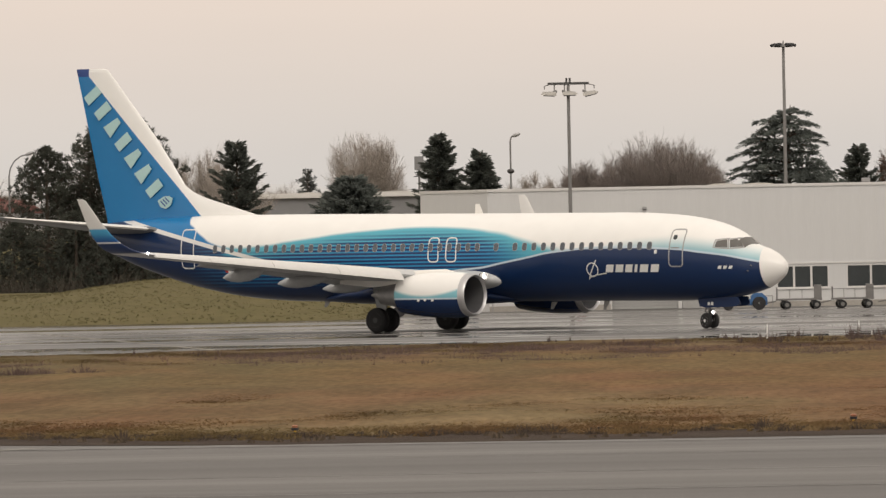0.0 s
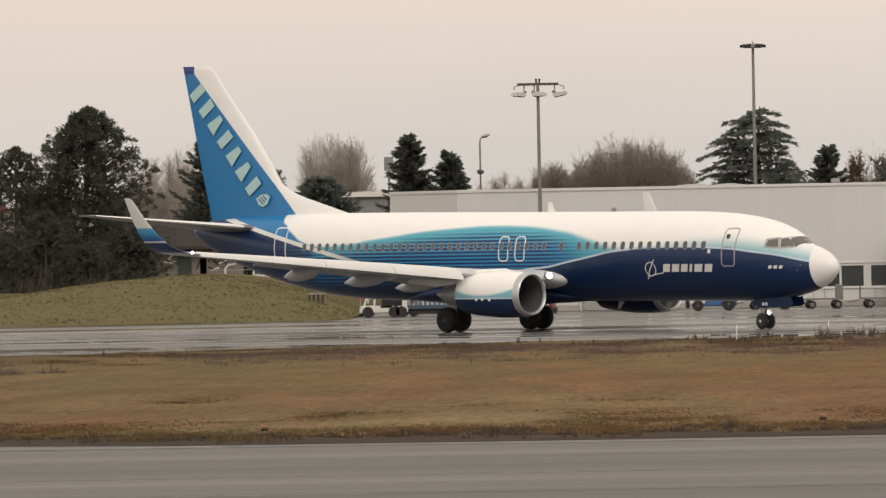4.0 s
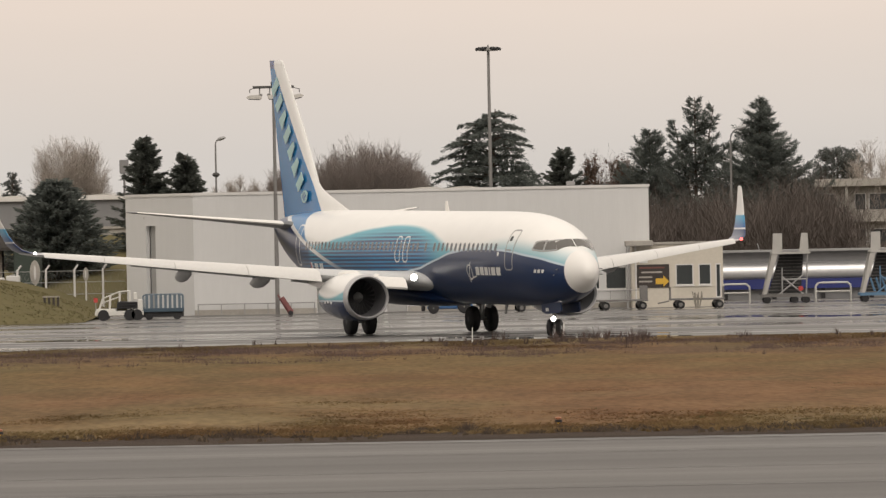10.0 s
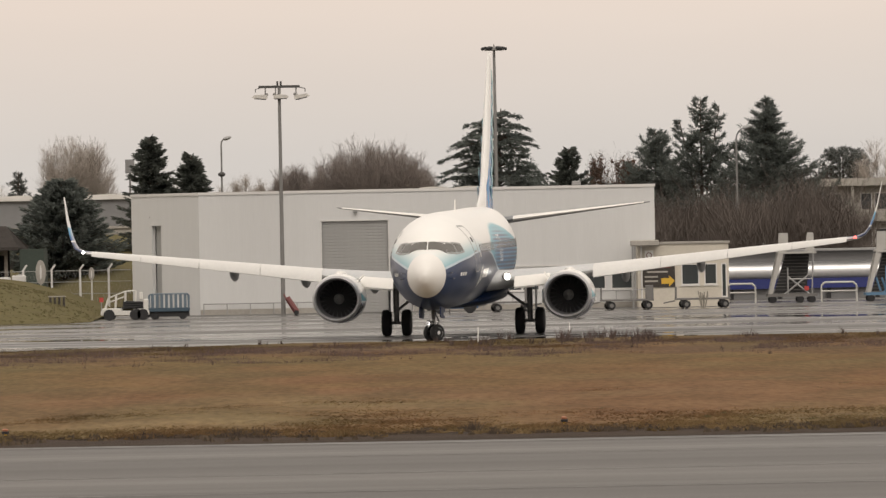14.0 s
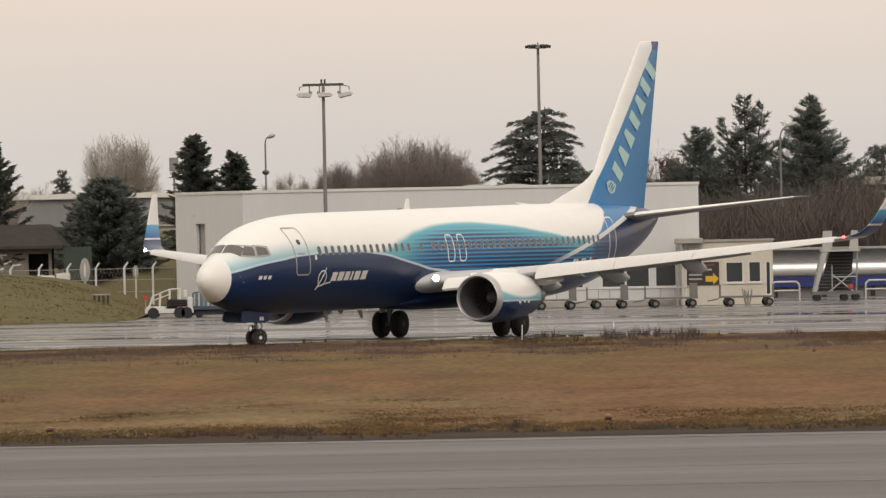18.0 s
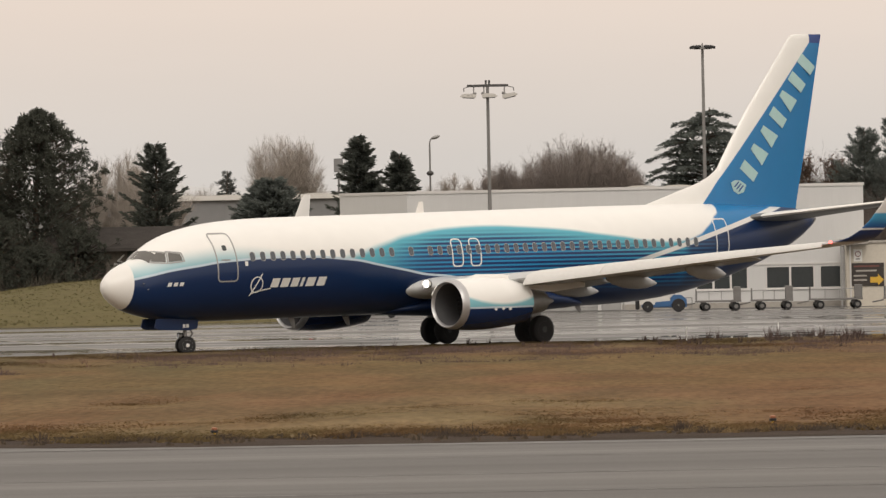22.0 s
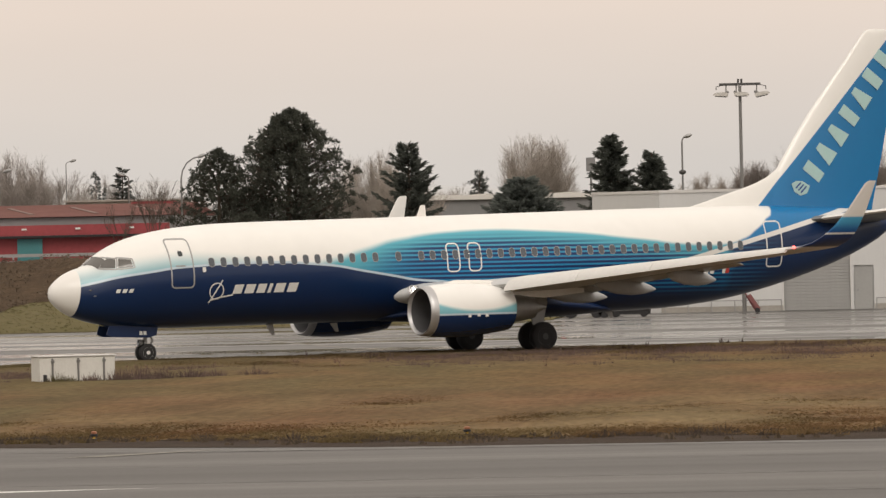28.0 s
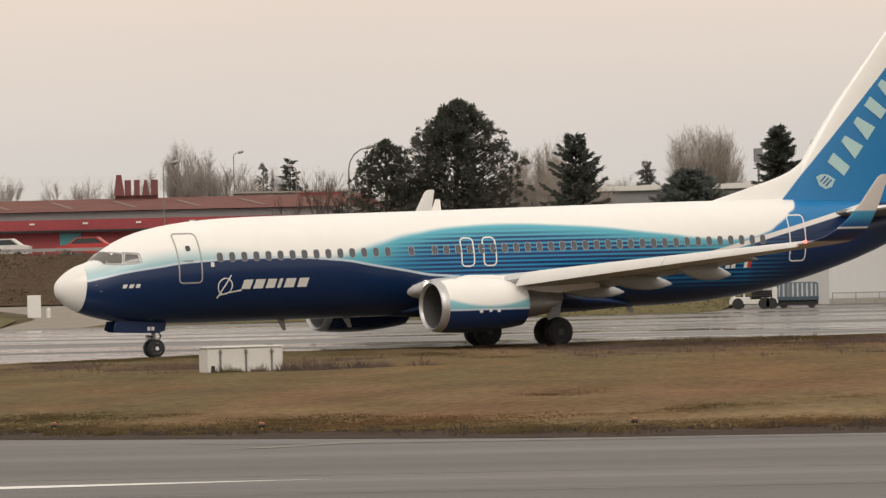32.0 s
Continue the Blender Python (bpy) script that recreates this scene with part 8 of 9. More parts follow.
def passenger_stairs(x, y, paint, label, turn=0.0):
    s = thing("passenger_stairs", label, "airstairs", pose(x, y, 0, 0, 0, turn))
    body, base = (M["stair_grey"], M["cart_grey"]) if paint == "grey" else (M["stair_grey"], M["stair_blue"])
    # seen from behind: the flight climbs towards the viewer's left and away
    fr = bmesh.new()
    add_box(fr, -1.05, 1.75, -1.1, -0.95, 0.36, 0.52)
    add_box(fr, -1.05, 1.75, 0.95, 1.1, 0.36, 0.52)
    add_box(fr, -1.05, -0.9, -0.94, 0.94, 0.36, 0.52)
    add_box(fr, 1.6, 1.75, -0.94, 0.94, 0.36, 0.52)
    part("chassis", fr, base, s, smooth=False)
    for px, py in ((-0.75, -1.0), (0.8, -1.0), (1.45, -1.0), (-0.75, 1.0), (0.8, 1.0), (1.45, 1.0)):
        part("wheel", add_lathe(bmesh.new(), [(-0.09, 0.13), (-0.09, 0.20), (0.09, 0.20), (0.09, 0.13)], 16, Matrix.Translation((px, py, 0.2)) @ Matrix.Rotation(radians(90), 4, "Z")), M["rubber"], s)
    for dy in (-1.02, 1.02):
        # side cheek, leaning as the flight climbs
        part("side_panel", add_prism(bmesh.new(), [(-0.95, 0.53), (-0.78, 0.53), (-0.10, 2.86), (0.14, 2.95), (0.14, 3.95), (-0.38, 3.95), (-0.42, 2.9)] if dy < 0 else [(-0.95, 0.53), (-0.78, 0.53), (-0.10, 2.86), (-0.1, 2.95), (-0.42, 2.9)], 0.08, Matrix.Translation((0, dy, 0))), body, s, "pale side panel", smooth=False)
        part("side_rail", add_prism(bmesh.new(), [(1.20, 2.9), (1.62, 2.9), (1.58, 3.95), (1.34, 3.95)], 0.08, Matrix.Translation((0, dy, 0))), body, s, smooth=False)
    part("platform", box(-0.45, 1.72, -1.1, 1.1, 2.78, 2.88), body, s, "upper platform", smooth=False)
    for k in range(12):
        f = k / 12
        part("tread", box(-0.72 + 0.80 * f, 1.30 - 0.35 * (1 - f) + 0.30 * f, -0.9 + 1.7 * f - 0.0, -0.62 + 1.7 * f, 0.55 + 2.2 * f, 0.58 + 2.2 * f), M["cart_grey"], s, smooth=False)
    part("back_panel", add_prism(bmesh.new(), [(-0.60, 0.56), (1.25, 0.56), (1.42, 2.77), (0.08, 2.77)], 0.05, Matrix.Translation((0, 0.86, 0))), M["stair_dark"], s, "dark stair underside", smooth=False)
    st = bmesh.new()
    add_rod(st, (-0.1, -0.93, 0.5), (1.3, -0.93, 1.6), 0.045)
    add_rod(st, (1.3, -0.93, 0.5), (0.1, -0.93, 1.5), 0.045)
    add_rod(st, (0.1, -0.93, 1.35), (1.5, -0.93, 1.35), 0.04)
    add_rod(st, (1.45, -0.93, 0.5), (1.55, -0.93, 2.78), 0.045)
    add_rod(st, (0.1, -0.93, 0.5), (0.1, -0.93, 2.0), 0.04)
    part("strut", st, base if paint != "grey" else M["galv"], s)
    if paint != "grey":
        for k in range(5):
            part("hydraulic_ram", rod((-0.2 + 0.32 * k, -0.8, 0.55), (-0.45 + 0.32 * k, -0.8, 1.35), 0.06), M["stair_blue"], s)
    else:
        part("hose_reel", add_lathe(bmesh.new(), [(-0.06, 0.08), (-0.06, 0.14), (0.06, 0.14), (0.06, 0.08)], 14, Matrix.Translation((1.15, -1.0, 0.82)) @ Matrix.Rotation(radians(90), 4, "Z")), M["red"], s)
    return s


M["stair_dark"] = mat("dark_stair_underside", (0.045, 0.045, 0.047), 0.7, vary=0.25, scale=2)


def barrier(x, y, w):
    b = thing("hoop_barrier", "white tubular hoop barrier", "barrier", pose(x, y, 0), group="hoop barriers")
    t = bmesh.new()
    pts = [(-w / 2, 0, 0), (-w / 2, 0, 0.92), (-w / 2 + 0.18, 0, 1.10), (w / 2 - 0.18, 0, 1.10), (w / 2, 0, 0.92), (w / 2, 0, 0)]
    for p, q in zip(pts, pts[1:]):
        add_rod(t, p, q, 0.055, seg=10)
    part("hoop", t, M["veh_white"], b)
    part("mid_rail", rod((-w / 2, 0, 0.60), (w / 2, 0, 0.60), 0.045), M["veh_white"], b)
    return b


def baggage_cart(x, y, w, end="panel", label="grey flat baggage cart with end panels", flowers=False):
    c = thing("baggage_cart", label, "baggage cart", pose(x, y, 0), group="row of baggage carts")
    part("deck", box(-w / 2, w / 2, -0.75, 0.75, 0.46, 0.56, 0.015), M["cart_grey"], c, smooth=False)
    for px in (-w / 2 + 0.45, w / 2 - 0.45):
        part("axle", rod((px, -0.7, 0.22), (px, 0.7, 0.22), 0.04), M["dark"], c)
        part("axle_frame", box(px - 0.14, px + 0.14, -0.5, 0.5, 0.26, 0.455), M["cart_grey"], c, smooth=False)
        for py in (-0.62, 0.62):
            w_ = part("wheel", add_lathe(bmesh.new(), [(-0.09, 0.12), (-0.09, 0.19), (-0.05, 0.22), (0.05, 0.22), (0.09, 0.19), (0.09, 0.12)], 18, Matrix.Translation((px + (0.16 if py < 0 else 0), py, 0.22)) @ Matrix.Rotation(radians(90), 4, "Z")), M["rubber"], c)
            part("rim", add_lathe(bmesh.new(), [(-0.092, 0.02), (-0.092, 0.11), (0.092, 0.11), (0.092, 0.02)], 12, Matrix.Translation((px + (0.16 if py < 0 else 0), py, 0.22)) @ Matrix.Rotation(radians(90), 4, "Z")), M["cart_grey"], w_)
    for sx in (-1, 1):
        if end == "panel" and sx > 0:
            part("end_panel", box(w / 2 - 0.42, w / 2 - 0.02, -0.70, 0.70, 0.565, 1.28, 0.01), M["cart_grey"], c, "grey end panel", smooth=False)
        elif end == "ladder" or end == "panel":
            g = bmesh.new()
            xx = sx * (w / 2 - 0.06)
            for py in (-0.7, 0.0, 0.7):
                add_box(g, xx - 0.03, xx + 0.03, py - 0.03, py + 0.03, 0.565, 1.18)
            for z in (0.75, 0.95, 1.15):
                add_box(g, xx - 0.025, xx + 0.025, -0.72, 0.72, z - 0.03, z + 0.03)
            part("end_frame", g, M["cart_grey"], c, smooth=False)
    if end != "ladder":
        g = bmesh.new()
        add_rod(g, (-w / 2 + 0.06, 0.7, 1.05), (w / 2 - 0.1, 0.7, 1.05), 0.025)
        add_rod(g, (-w / 2 + 0.06, -0.7, 1.05), (-w / 2 + 0.06, 0.7, 1.05), 0.025)
        for px in np.linspace(-w / 2 + 0.1, w / 2 - 0.4, 4):
            add_rod(g, (px, 0.7, 0.56), (px, 0.7, 1.05), 0.022)
        part("side_rail", g, M["galv"], c)
    part("tow_bar", rod((-w / 2, 0, 0.42), (-w / 2 - 0.62, 0, 0.30), 0.035), M["cart_grey"], c)
    return c


def tow_tractor():
    t = thing("baggage_tractor", "blue and white baggage tractor with a small cab", "tractor", pose(0.62, 356, 0))
    prof = [(-1.32, 0.42), (-1.32, 0.72), (-1.10, 0.86), (-0.42, 0.92), (-0.42, 0.40)]
    part("bonnet", add_prism(bmesh.new(), prof, 1.15, Matrix()), M["veh_white"], t, "white sloping bonnet", smooth=False)
    part("chassis", box(-1.22, 1.22, -0.55, 0.55, 0.24, 0.41, 0.03), M["blue_paint"], t, smooth=False)
    part("side_skirt", add_prism(bmesh.new(), [(-0.55, 0.30), (0.35, 0.30), (0.35, 0.60), (-0.45, 0.55)], 1.22, Matrix()), M["blue_paint"], t, smooth=False)
    part("body", add_prism(bmesh.new(), [(-0.41, 0.42), (-0.41, 0.98), (0.30, 0.98), (0.30, 0.42)], 1.16, Matrix()), M["veh_white"], t, smooth=False)
    part("rear_fender", add_prism(bmesh.new(), [(0.32, 0.42), (0.36, 0.78), (0.55, 0.92), (0.95, 0.90), (1.22, 0.66), (1.24, 0.40)], 1.24, Matrix()), M["blue_paint"], t, "blue rear mudguard", smooth=False)
    part("cab_roof", box(-0.18, 0.78, -0.56, 0.56, 1.58, 1.68, 0.03), M["veh_white"], t, smooth=False)
    for x0, x1 in ((-0.40, -0.16), (0.32, 0.28), (0.62, 0.74)):
        for y in (-0.54, 0.54):
            part("cab_post", rod((x0, y, 0.95), (x1, y, 1.60), 0.035), M["veh_white"], t)
    part("windscreen", add_prism(bmesh.new(), [(-0.38, 1.0), (0.26, 1.0), (0.26, 1.56), (-0.18, 1.56)], 0.98, Matrix()), M["glass"], t, "dark cab glass", smooth=False)
    part("rear_window", add_prism(bmesh.new(), [(0.34, 0.95), (0.58, 0.95), (0.70, 1.56), (0.34, 1.56)], 0.96, Matrix()), M["glass"], t, smooth=False)
    part("seat", box(0.02, 0.42, -0.3, 0.3, 0.985, 1.25, 0.04), M["dark"], t)
    part("beacon", rod((0.2, 0, 1.68), (0.2, 0, 1.82), 0.05), M["yellow"], t)
    part("coupling", box(-1.55, -1.325, -0.2, 0.2, 0.15, 0.72, 0.04), M["dark"], t)
    for px, r in ((-0.88, 0.30), (0.78, 0.36)):
        for py in (-0.56, 0.56):
            w = part("wheel", add_lathe(bmesh.new(), [(-0.11, r * 0.6), (-0.11, r * 0.9), (-0.07, r), (0.07, r), (0.11, r * 0.9), (0.11, r * 0.6)], 20, Matrix.Translation((px, py, r)) @ Matrix.Rotation(radians(90), 4, "Z")), M["rubber"], t)
            part("rim", add_lathe(bmesh.new(), [(-0.112, 0.02), (-0.10, r * 0.58), (0.10, r * 0.58), (0.112, 0.02)], 14, Matrix.Translation((px, py, r)) @ Matrix.Rotation(radians(90), 4, "Z")), M["cart_grey"], w)


def belt_loader():
    b = thing("belt_loader", "white belt loader vehicle with railings", "belt loader", pose(-17.05, 353, 0))
    part("chassis", box(-1.25, 1.25, -0.8, 0.8, 0.30, 0.50, 0.03), M["veh_white"], b, smooth=False)
    part("bumper", box(-1.3, 1.3, -0.86, -0.81, 0.28, 0.52, 0.01), M["veh_white"], b, smooth=False)
    part("belt_frame", add_prism(bmesh.new(), [(-0.15, 0.62), (0.95, 0.62), (0.95, 0.98), (-0.10, 1.05)], 1.2, Matrix()), M["dark"], b, "dark conveyor end", smooth=False)
    for k in range(3):
        part("roller", rod((0.0 + 0.02 * k, -0.64, 0.70 + 0.12 * k), (0.85, -0.64, 0.70 + 0.12 * k), 0.05), M["rubber"], b)
    part("cab_side", box(0.98, 1.25, -0.75, 0.7, 0.51, 1.12, 0.04), M["veh_white"], b, smooth=False)
    part("wheel_arch", box(-1.24, -0.2, -0.75, 0.7, 0.51, 0.64, 0.02), M["veh_white"], b, smooth=False)
    for y in (-0.6, 0.6):
        r = bmesh.new()
        for x0, z0, x1, z1 in ((-1.1, 0.62, -0.9, 1.20), (-0.9, 1.20, 0.0, 1.55), (0.0, 1.55, 0.55, 1.58), (-0.95, 0.95, 0.0, 1.28), (-0.55, 0.62, -0.5, 1.36), (0.0, 1.0, 0.0, 1.55), (0.55, 1.0, 0.55, 1.58)):
            add_rod(r, (x0, y, z0), (x1, y, z1), 0.03)
        part("railing", r, M["veh_white"], b, "white tubular railing")
    part("mast_light", box(0.75, 0.95, -0.5, -0.35, 1.1, 1.5, 0.03), M["veh_white"], b, smooth=False)
    part("flag", box(-1.36, -1.14, -0.82, -0.80, 1.0, 1.24), M["red"], b, smooth=False)
    part("flag_post", rod((-1.25, -0.8, 0.5), (-1.25, -0.8, 1.25), 0.02), M["galv"], b)
    for px in (-0.85, 0.55, 0.95):
        for py in (-0.68, 0.68):
            part("wheel", add_lathe(bmesh.new(), [(-0.10, 0.18), (-0.10, 0.30), (0.10, 0.30), (0.10, 0.18)], 18, Matrix.Translation((px, py * 1.16, 0.30)) @ Matrix.Rotation(radians(90), 4, "Z")), M["rubber"], b)
    part("lamp", box(-1.1, -0.95, -0.87, -0.86, 0.36, 0.46), M["mark_white"], b)


def cage_cart():
    c = thing("cage_trolley", "blue baggage trolley with tall slatted sides", "baggage cart", pose(-14.75, 353.4, 0))
    part("deck", box(-1.1, 1.1, -0.75, 0.75, 0.42, 0.62, 0.02), M["blue_dusty"], c, smooth=False)
    part("skirt", box(-1.08, 1.08, -0.6, 0.6, 0.16, 0.415), M["dark"], c, smooth=False)
    g = M["blue_rail"]
    for y in (-0.72, 0.72):
        t = bmesh.new()
        pts = [(-1.06, y, 0.62), (-1.06, y, 1.28), (-0.95, y, 1.36), (0.95, y, 1.36), (1.06, y, 1.28), (1.06, y, 0.62)]
        for p, q in zip(pts, pts[1:]):
            add_rod(t, p, q, 0.03)
        part("hoop", t, g, c, "pale blue tubular side")
        for k in range(8):
            part("slat", box(-0.92 + 0.25 * k, -0.83 + 0.25 * k, y - 0.015, y + 0.015, 0.62, 1.35), g, c, smooth=False)
    for px in (-0.75, 0.75):
        for py in (-0.6, 0.6):
            part("wheel", add_lathe(bmesh.new(), [(-0.07, 0.12), (-0.07, 0.18), (0.07, 0.18), (0.07, 0.12)], 16, Matrix.Translation((px, py * 1.12, 0.18)) @ Matrix.Rotation(radians(90), 4, "Z")), M["rubber"], c)


def fence():
    f = thing("perimeter_fence", "chain-link fence on white concrete posts with angled tops", "fence")
    y = 384.0
    z0 = 0.0
    for k in range(26):
        x = -19.5 - 1.66 * k
        if x < -29:
            break
        p = bmesh.new()
        add_box(p, x - 0.06, x + 0.06, y - 0.06, y + 0.06, z0, 2.65)
        add_rod(p, (x, y, 2.62), (x + 0.22, y, 2.92), 0.055)
        part("fence_post", p, M["trim"], f, smooth=False)
    for z in (1.2, 1.9, 2.55):
        part("fence_wire", rod((-28.6, y + 0.08, z), (-18.2, y + 0.08, z), 0.02), M["net"], f)
    w = bmesh.new()
    for k in range(50):
        xa = -28.6 + 0.2 * k
        add_rod(w, (xa, y + 0.09, 0.3), (xa + 0.9, y + 0.09, 2.55), 0.004, seg=3)
        add_rod(w, (xa + 0.9, y + 0.09, 0.3), (xa, y + 0.09, 2.55), 0.004, seg=3)
    tagged(part("mesh_wire", w, M["net"], f), kind="stuff")
    # oval plates on posts stand in for unidentified white objects
    for x, z in ((-23.4, 2.0), (-20.45, 1.85)):
        s = thing("oval_object", "tall oval white object of unknown kind on a post by the fence", "sign", pose(x, 383.2, 0))
        part("post", rod((0, 0, 0), (0, 0, z + 0.6), 0.05), M["trim"], s)
        sc = 1.0 if x < -22 else 0.55
        pr = [(0.30 * sc * math.cos(a), 0.72 * sc * math.sin(a)) for a in (2 * math.pi * k / 20 for k in range(20))]
        part("plate", add_prism(bmesh.new(), pr, 0.06, Matrix.Translation((0, -0.09, z + 0.5))), M["concrete"], s, smooth=False)
        part("rim", add_prism(bmesh.new(), [(0.2 * u, 0.6 * v) for u, v in pr], 0.02, Matrix.Translation((0, -0.14, z + 0.5))), M["trim"], s, smooth=False)
    # plain blocks stand in for low white objects, half hidden
    for x0, x1, h in ((-26.6, -25.1, 2.25), (-25.0, -24.2, 2.35), (-29.2, -27.9, 2.2)):
        b = thing("white_block", "plain white block standing for a low white object beyond the bank", "block", pose((x0 + x1) / 2, 382, 0))
        part("block", box(-(x1 - x0) / 2, (x1 - x0) / 2, -0.3, 0.3, 0, h, 0.05), M["trim"], b, smooth=False)
        part("lifting_eye", rod((-0.15, 0, h), (0.15, 0, h + 0.06), 0.03), M["steel"], b)
    # barred box stands in for an unidentified dark object
    d = thing("slatted_box", "dark slatted box on the bank", "grille", pose(-20.8, 354.5, 1.02))
    part("frame", box(-0.46, 0.46, -0.12, 0.12, 0.28, 0.34), M["concrete"], d, smooth=False)
    for k in range(4):
        part("bar", box(-0.42 + 0.24 * k, -0.30 + 0.24 * k, -0.08, 0.08, -0.5, 0.275), M["brown_sign"], d, smooth=False)


def cabinet():
    """White service cabinet on the verge, its end and its long side to the camera."""
    c = thing("service_cabinet", "low white service cabinet with three lock bars on the grass", "cabinet", Matrix.Translation((-27.75, 210.0, 0.0)) @ Matrix.Rotation(math.atan2(1.1, 2.35), 4, "Z"))
    ln = 2.55
    part("body", box(0, ln, 0, 0.9, -0.1, 0.90, 0.02), M["veh_white"], c, "white panelled body", smooth=False)
    part("lid", box(-0.04, ln + 0.04, -0.04, 0.94, 0.905, 0.95, 0.01), M["trim"], c, smooth=False)
    for k in range(3):
        x = ln * (0.17 + 0.34 * k)
        part("lock_bar", box(x - 0.03, x + 0.03, -0.03, -0.001, 0.12, 0.86), M["cart_grey"], c, "grey lock bar", smooth=False)
        part("catch", box(x - 0.06, x + 0.06, -0.05, -0.031, 0.72, 0.80, 0.01), M["cart_grey"], c, smooth=False)
    part("vent", box(0.12, 0.24, -0.02, -0.001, 0.10, 0.34), M["dark"], c, smooth=False)
    part("foot", box(0.0, ln, 0.0, 0.9, -0.2, -0.105), M["concrete"], c, smooth=False)


def edge_light(x, y):
    e = thing("runway_edge_light", "small orange and white runway edge light", "light", pose(x, y, 0.03), group="runway edge lights")
    part("stem", rod((0, 0, 0), (0, 0, 0.08), 0.03), M["yellow"], e)
    part("cap", add_lathe(bmesh.new(), [(0.08, 0.07), (0.09, 0.085), (0.13, 0.085), (0.14, 0.07)], 14, Matrix.Rotation(radians(-90), 4, "Y")), M["dark"], e)
    part("lens", add_lathe(bmesh.new(), [(0.14, 0.06), (0.18, 0.075), (0.20, 0.04)], 14, Matrix.Rotation(radians(-90), 4, "Y")), M["orange"], e)
    part("base", add_lathe(bmesh.new(), [(0.0, 0.12), (0.03, 0.12)], 14, Matrix.Rotation(radians(-90), 4, "Y")), M["dark"], e)
    return e


def stake(x, y, h=0.62):
    s = thing("marker_stake", "thin white marker stake in the grass", "stake", pose(x, y, 0), group="marker stakes")
    part("stake", rod((0, 0, 0), (0.02, 0, h), 0.025, 0.02), M["mark_white"], s)
    part("tip", rod((0.02, 0, h), (0.02, 0, h + 0.03), 0.024, 0.01), M["veh_white"], s)


M["orange"] = mat("orange_paint", (0.36, 0.15, 0.08), 0.5, vary=0.1)
M["blue_dusty"] = mat("dusty_dark_blue_paint", (0.045, 0.075, 0.105), 0.7, vary=0.2, scale=3)
M["blue_rail"] = mat("pale_blue_rail_paint", (0.11, 0.15, 0.19), 0.5, vary=0.15, scale=3)
floodlight_mast()
crown_mast()
street_lamp(-15.0, 450, 11.0, 0.22, "grey street lamp with a small head", 0.4, mid=8.6)
street_lamp(18.45, 412, 10.5, 0.55, "grey street lamp in front of the firs", 0.7)
street_lamp(-49.4, 450, 10.4, 1.35, "curved grey street lamp beside the pines", 1.5)
street_lamp(-76.45, 600, 12.2, 0.5, "distant street lamp behind the warehouse", 0.3, slim=0.7)
street_lamp(-65.2, 471.5, 9.9, 0.7, "thin grey street lamp above the embankment", 0.3, slim=0.55)
street_lamp(-66.0, 560, 10.4, -0.5, "distant street lamp behind the warehouse", 0.3)
panel = thing("sign_panel", "grey rectangular sign panel on a tall pole", "sign", pose(-28.35, 600, 0))
part("pole", rod((0, 0.05, 0), (0, 0.05, 11.4), 0.12, 0.10), M["pole_grey"], panel)
part("board", box(-0.42, 0.42, -0.12, -0.06, 10.25, 11.5, 0.02), M["grey_wall"], panel, smooth=False)
passenger_stairs(19.3, 372.5, "grey", "grey mobile passenger stairs with dark treads")
passenger_stairs(24.8, 372.0, "blue", "mobile passenger stairs on a blue chassis")
for x, y, w in ((16.9, 374.5, 1.6), (22.45, 374.5, 2.0), (29.0, 374.5, 2.0)):
    barrier(x, y, w)
baggage_cart(3.55, 357, 2.5)
baggage_cart(6.45, 357, 2.3)
baggage_cart(9.9, 357, 2.9)
baggage_cart(14.0, 357, 3.0, "ladder", "grey flat baggage cart with slatted end frames")
fl = thing("strap_bundle", "bundle of pale yellow straps hanging on a cart", "straps", pose(14.0, 356.1, 0))
_r = random.Random(5)
sb = bmesh.new()
for k in range(14):
    a = (_r.uniform(-0.28, 0.28), _r.uniform(-0.05, 0.05), _r.uniform(0.62, 0.95))
    add_rod(sb, a, (a[0] * 0.4, 0, 0.02), 0.03, 0.015, 6)
part("strap", sb, M["yellow_line"], fl)
tow_tractor()
belt_loader()
cage_cart()
fence()
cabinet()
for x, y in ((-34.5, 160.5), (-23.8, 152.5), (-18.5, 149.2), (-9.85, 147.2), (2.65, 148.2), (14.5, 148.2)):
    edge_light(x, y)
for x, y in ((1.3, 259.3), (5.0, 264.6)):
    stake(x, y)
eq = thing("equipment_panel", "white weathered equipment panels with two slanting bars on the bank", "panel", pose(-47.75, 372, 1.32, 0, 0, 8))
part("panel", box(-0.42, 0.18, -0.05, 0.05, 0.0, 1.16, 0.02), M["veh_white"], eq, "white flat panel", smooth=False)
part("panel", box(0.24, 0.52, -0.10, 0.0, 0.05, 1.20, 0.02), M["trim"], eq, "narrow grey-white panel", smooth=False)
for x in (0.30, 0.62):
    part("bar", rod((x, -0.05, 0.95), (x + 0.34, -0.05, 1.48), 0.035), M["trim"], eq)
part("foot", box(-0.45, 0.95, -0.2, 0.2, -0.25, 0.0), M["concrete"], eq, smooth=False)
part("side_box", box(0.56, 0.92, -0.16, 0.16, 0.0, 0.95, 0.03), M["veh_white"], eq, smooth=False)
board = thing("notice_board", "white square board beside the taxiway exit", "sign", pose(-60.6, 381.8, 0))
part("panel", box(-0.40, 0.40, -0.05, 0.05, 0.0, 1.32, 0.02), M["mark_white"], board, smooth=False)
part("post", rod((0, 0.09, 0), (0, 0.09, 1.1), 0.05), M["galv"], board)
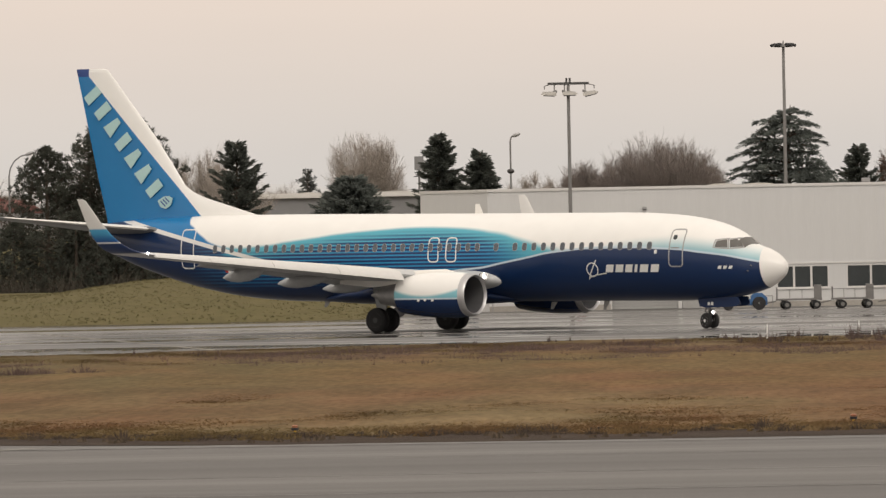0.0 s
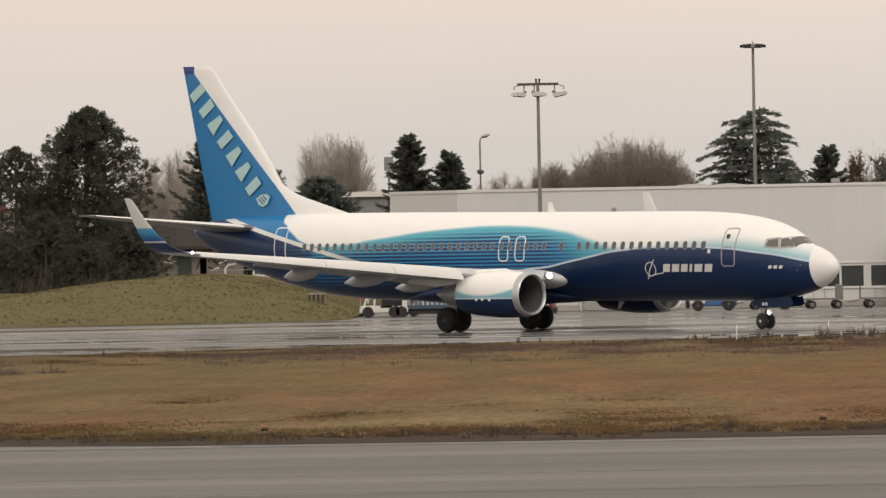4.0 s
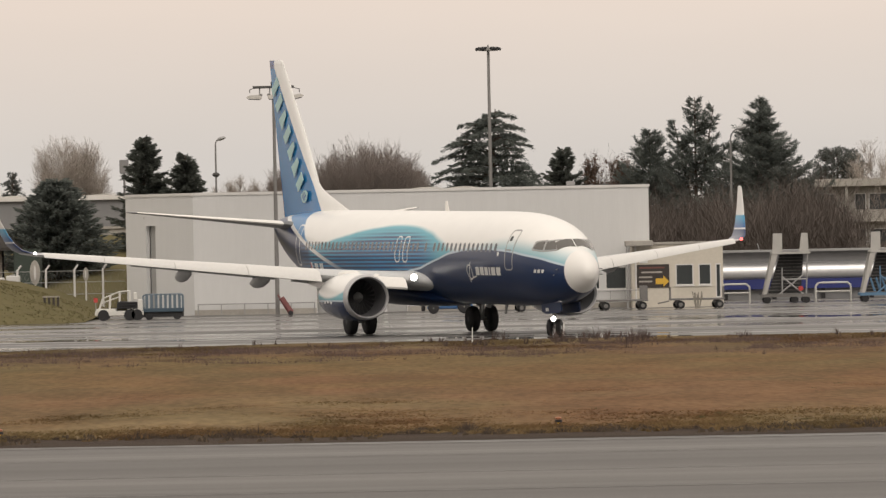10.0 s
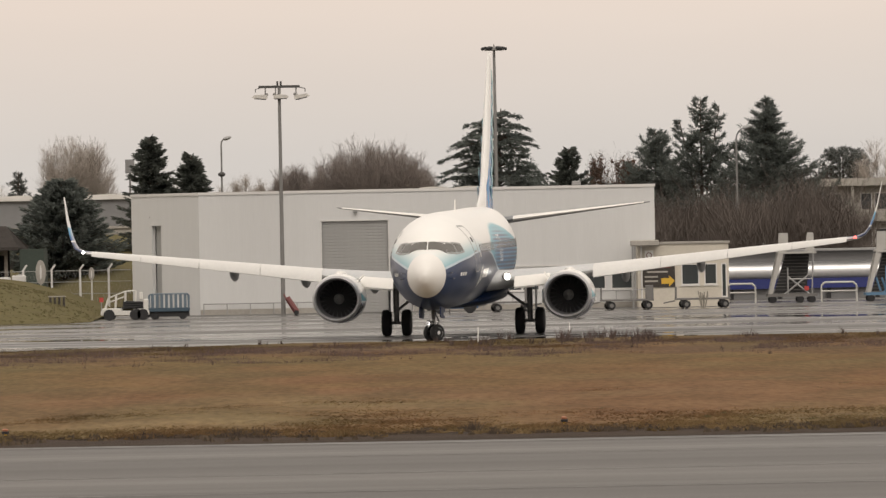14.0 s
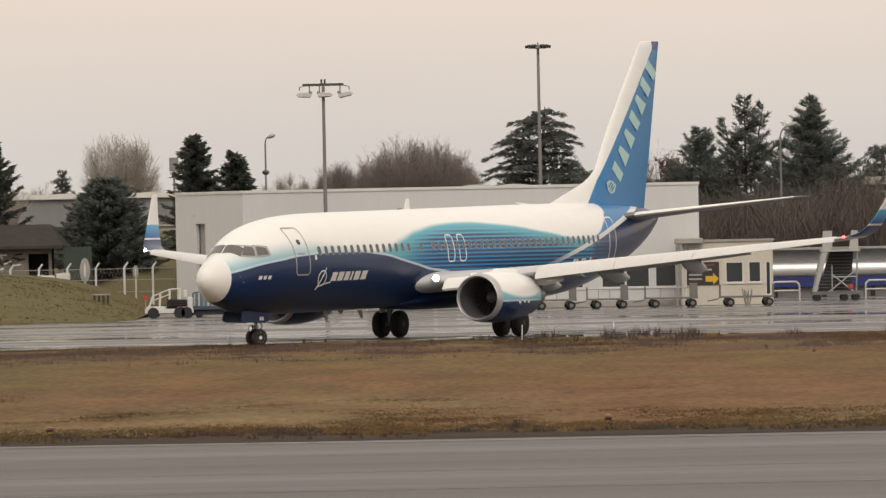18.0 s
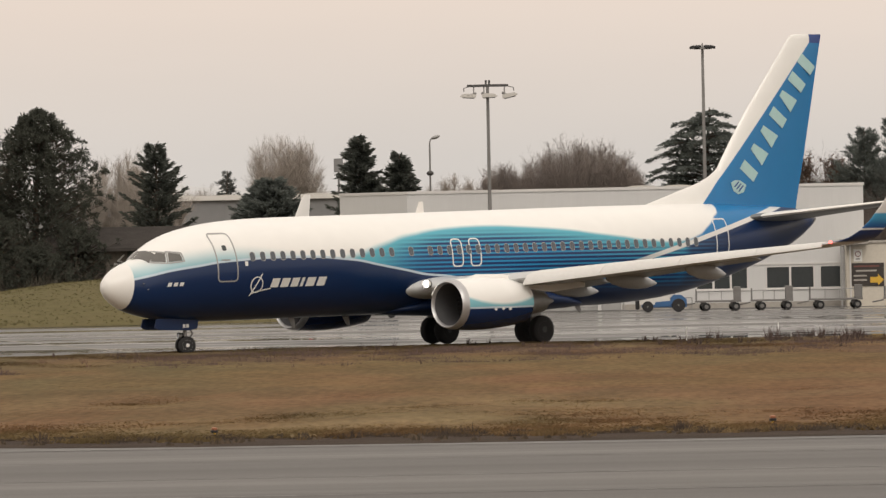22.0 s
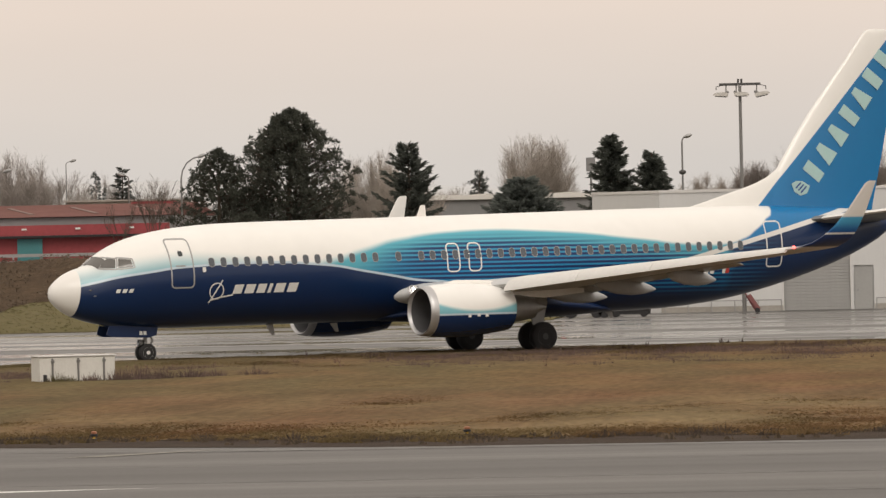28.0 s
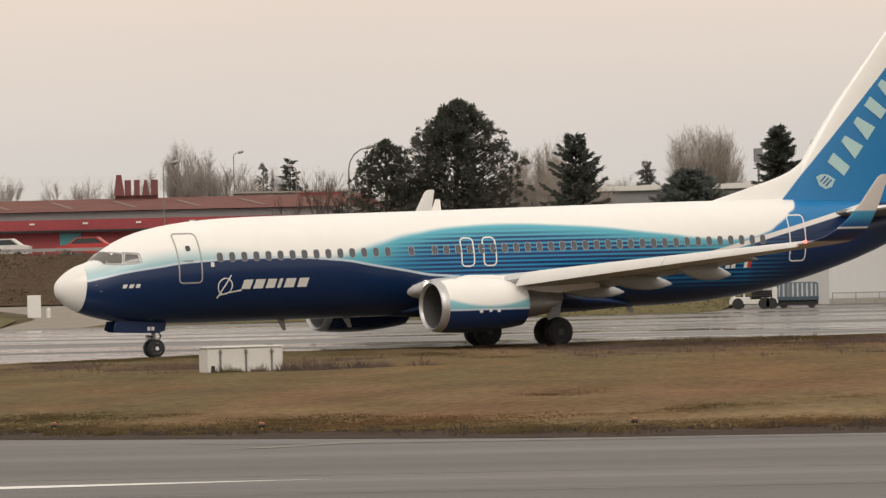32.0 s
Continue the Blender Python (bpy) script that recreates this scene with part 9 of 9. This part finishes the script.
boll = thing("bollard", "short white bollard beside a board", "bollard", pose(-59.55, 380.5, 0))
part("body", add_lathe(bmesh.new(), [(0, 0.14), (0.42, 0.14), (0.55, 0.09), (0.60, 0.02)], 14, Matrix.Rotation(radians(-90), 4, "Y")), M["trim"], boll)
part("band", add_lathe(bmesh.new(), [(0.30, 0.145), (0.38, 0.145)], 14, Matrix.Rotation(radians(-90), 4, "Y")), M["veh_white"], boll)


def parked_car(x, y, z, paint, label):
    c = thing("parked_car", label, "car", pose(x, y, z))
    body = [(-2.1, 0.25), (-2.1, 0.75), (-1.2, 0.88), (-0.65, 1.35), (0.85, 1.38), (1.5, 0.90), (2.1, 0.78), (2.1, 0.25)]
    part("body", add_prism(bmesh.new(), body, 1.6, Matrix()), M[paint], c, smooth=False)
    part("side_window", add_prism(bmesh.new(), [(-1.05, 0.9), (-0.6, 1.28), (0.8, 1.3), (1.3, 0.92)], 1.62, Matrix()), M["glass"], c, smooth=False)
    for px in (-1.3, 1.3):
        for py in (-0.72, 0.72):
            part("wheel", add_lathe(bmesh.new(), [(-0.09, 0.2), (-0.09, 0.3), (0.09, 0.3), (0.09, 0.2)], 16, Matrix.Translation((px, py, 0.3)) @ Matrix.Rotation(radians(90), 4, "Z")), M["rubber"], c)


shelf = bmesh.new()
add_box(shelf, -140, -46, 473, 519, -0.05, 3.35)
slab("car_park", shelf, G["asphalt"], "raised asphalt car park in front of the warehouse")
parked_car(-71.6, 476, 3.35, "red", "red parked car above the embankment")
parked_car(-78.0, 477, 3.35, "veh_white", "white parked car above the embankment")
parked_car(-84.5, 477, 3.35, "red", "red parked car above the embankment")
parked_car(-89.3, 477, 3.35, "veh_white", "white parked car above the embankment")
parked_car(-94.0, 477, 3.35, "red", "red parked car above the embankment")

# faint hills on the horizon; emission gives them their haze
hb = bmesh.new()
ring = []
for k in range(121):
    x = -2600 + 5200 * k / 120
    zt = 30 + 16 * noise.noise((x * 0.0016, 4.2, 0)) + 7 * noise.noise((x * 0.006, 1.2, 0)) + interp(x, [(-2600, 10), (-500, 16), (0, 0), (2600, 0)])
    ring.append((hb.verts.new((x, 4200, -5)), hb.verts.new((x, 4200, zt)), hb.verts.new((x, 4400, -5))))
for a, b in zip(ring, ring[1:]):
    hb.faces.new((a[0], b[0], b[1], a[1]))
    hb.faces.new((a[1], b[1], b[2], a[2]))
M["haze_glow_hill"] = mat("hillside_with_haze_glow", (0.20, 0.20, 0.20), 1.0, vary=0.05, scale=0.002, emit=(0.50, 0.465, 0.43, 1.0))
slab("backdrop", hb, M["haze_glow_hill"], "faint hills on the horizon, haze added as a pale glow")


# ---- what moves ----
def motions():
    walk(airliner, [(t, pose(x, y, 0, 0, 0, a)) for t, x, y, a in TAXI])
    ts = [k * 0.25 for k in range(129)]
    tt = [r[0] for r in TAXI]
    xs, ys = np.interp(ts, tt, [r[1] for r in TAXI]), np.interp(ts, tt, [r[2] for r in TAXI])
    head = np.interp(ts, tt, [r[3] for r in TAXI])
    vx, vy = np.gradient(xs, ts), np.gradient(ys, ts)
    k = np.ones(9) / 9
    pad = lambda v: np.convolve(np.pad(v, 4, mode="edge"), k, "valid")
    vx, vy = pad(vx), pad(vy)
    steer = np.degrees(np.arctan2(vy, vx)) - head
    steer = np.clip((steer + 180) % 360 - 180, -65, 65)
    roll_n = np.degrees(np.cumsum(np.hypot(vx, vy)) * 0.25 / 0.345)
    along = vx * np.cos(np.radians(head)) + vy * np.sin(np.radians(head))
    yaw = np.radians(np.gradient(head, ts))
    walk(NOSE_GEAR[0], [(t, pose(0, 0, 0, 0, 0, a)) for t, a in zip(ts, steer)])
    for w in NOSE_WHEELS:
        at = w.location.copy()
        walk(w, [(t, pose(*at, 0, a, 0)) for t, a in zip(ts, roll_n)])
    for w in MAIN_WHEELS:
        at = w.location.copy()
        turn = np.degrees(np.cumsum(along - yaw * at.y) * 0.25 / 0.565)
        walk(w, [(t, pose(*at, 0, a, 0)) for t, a in zip(ts, turn)])


motions()
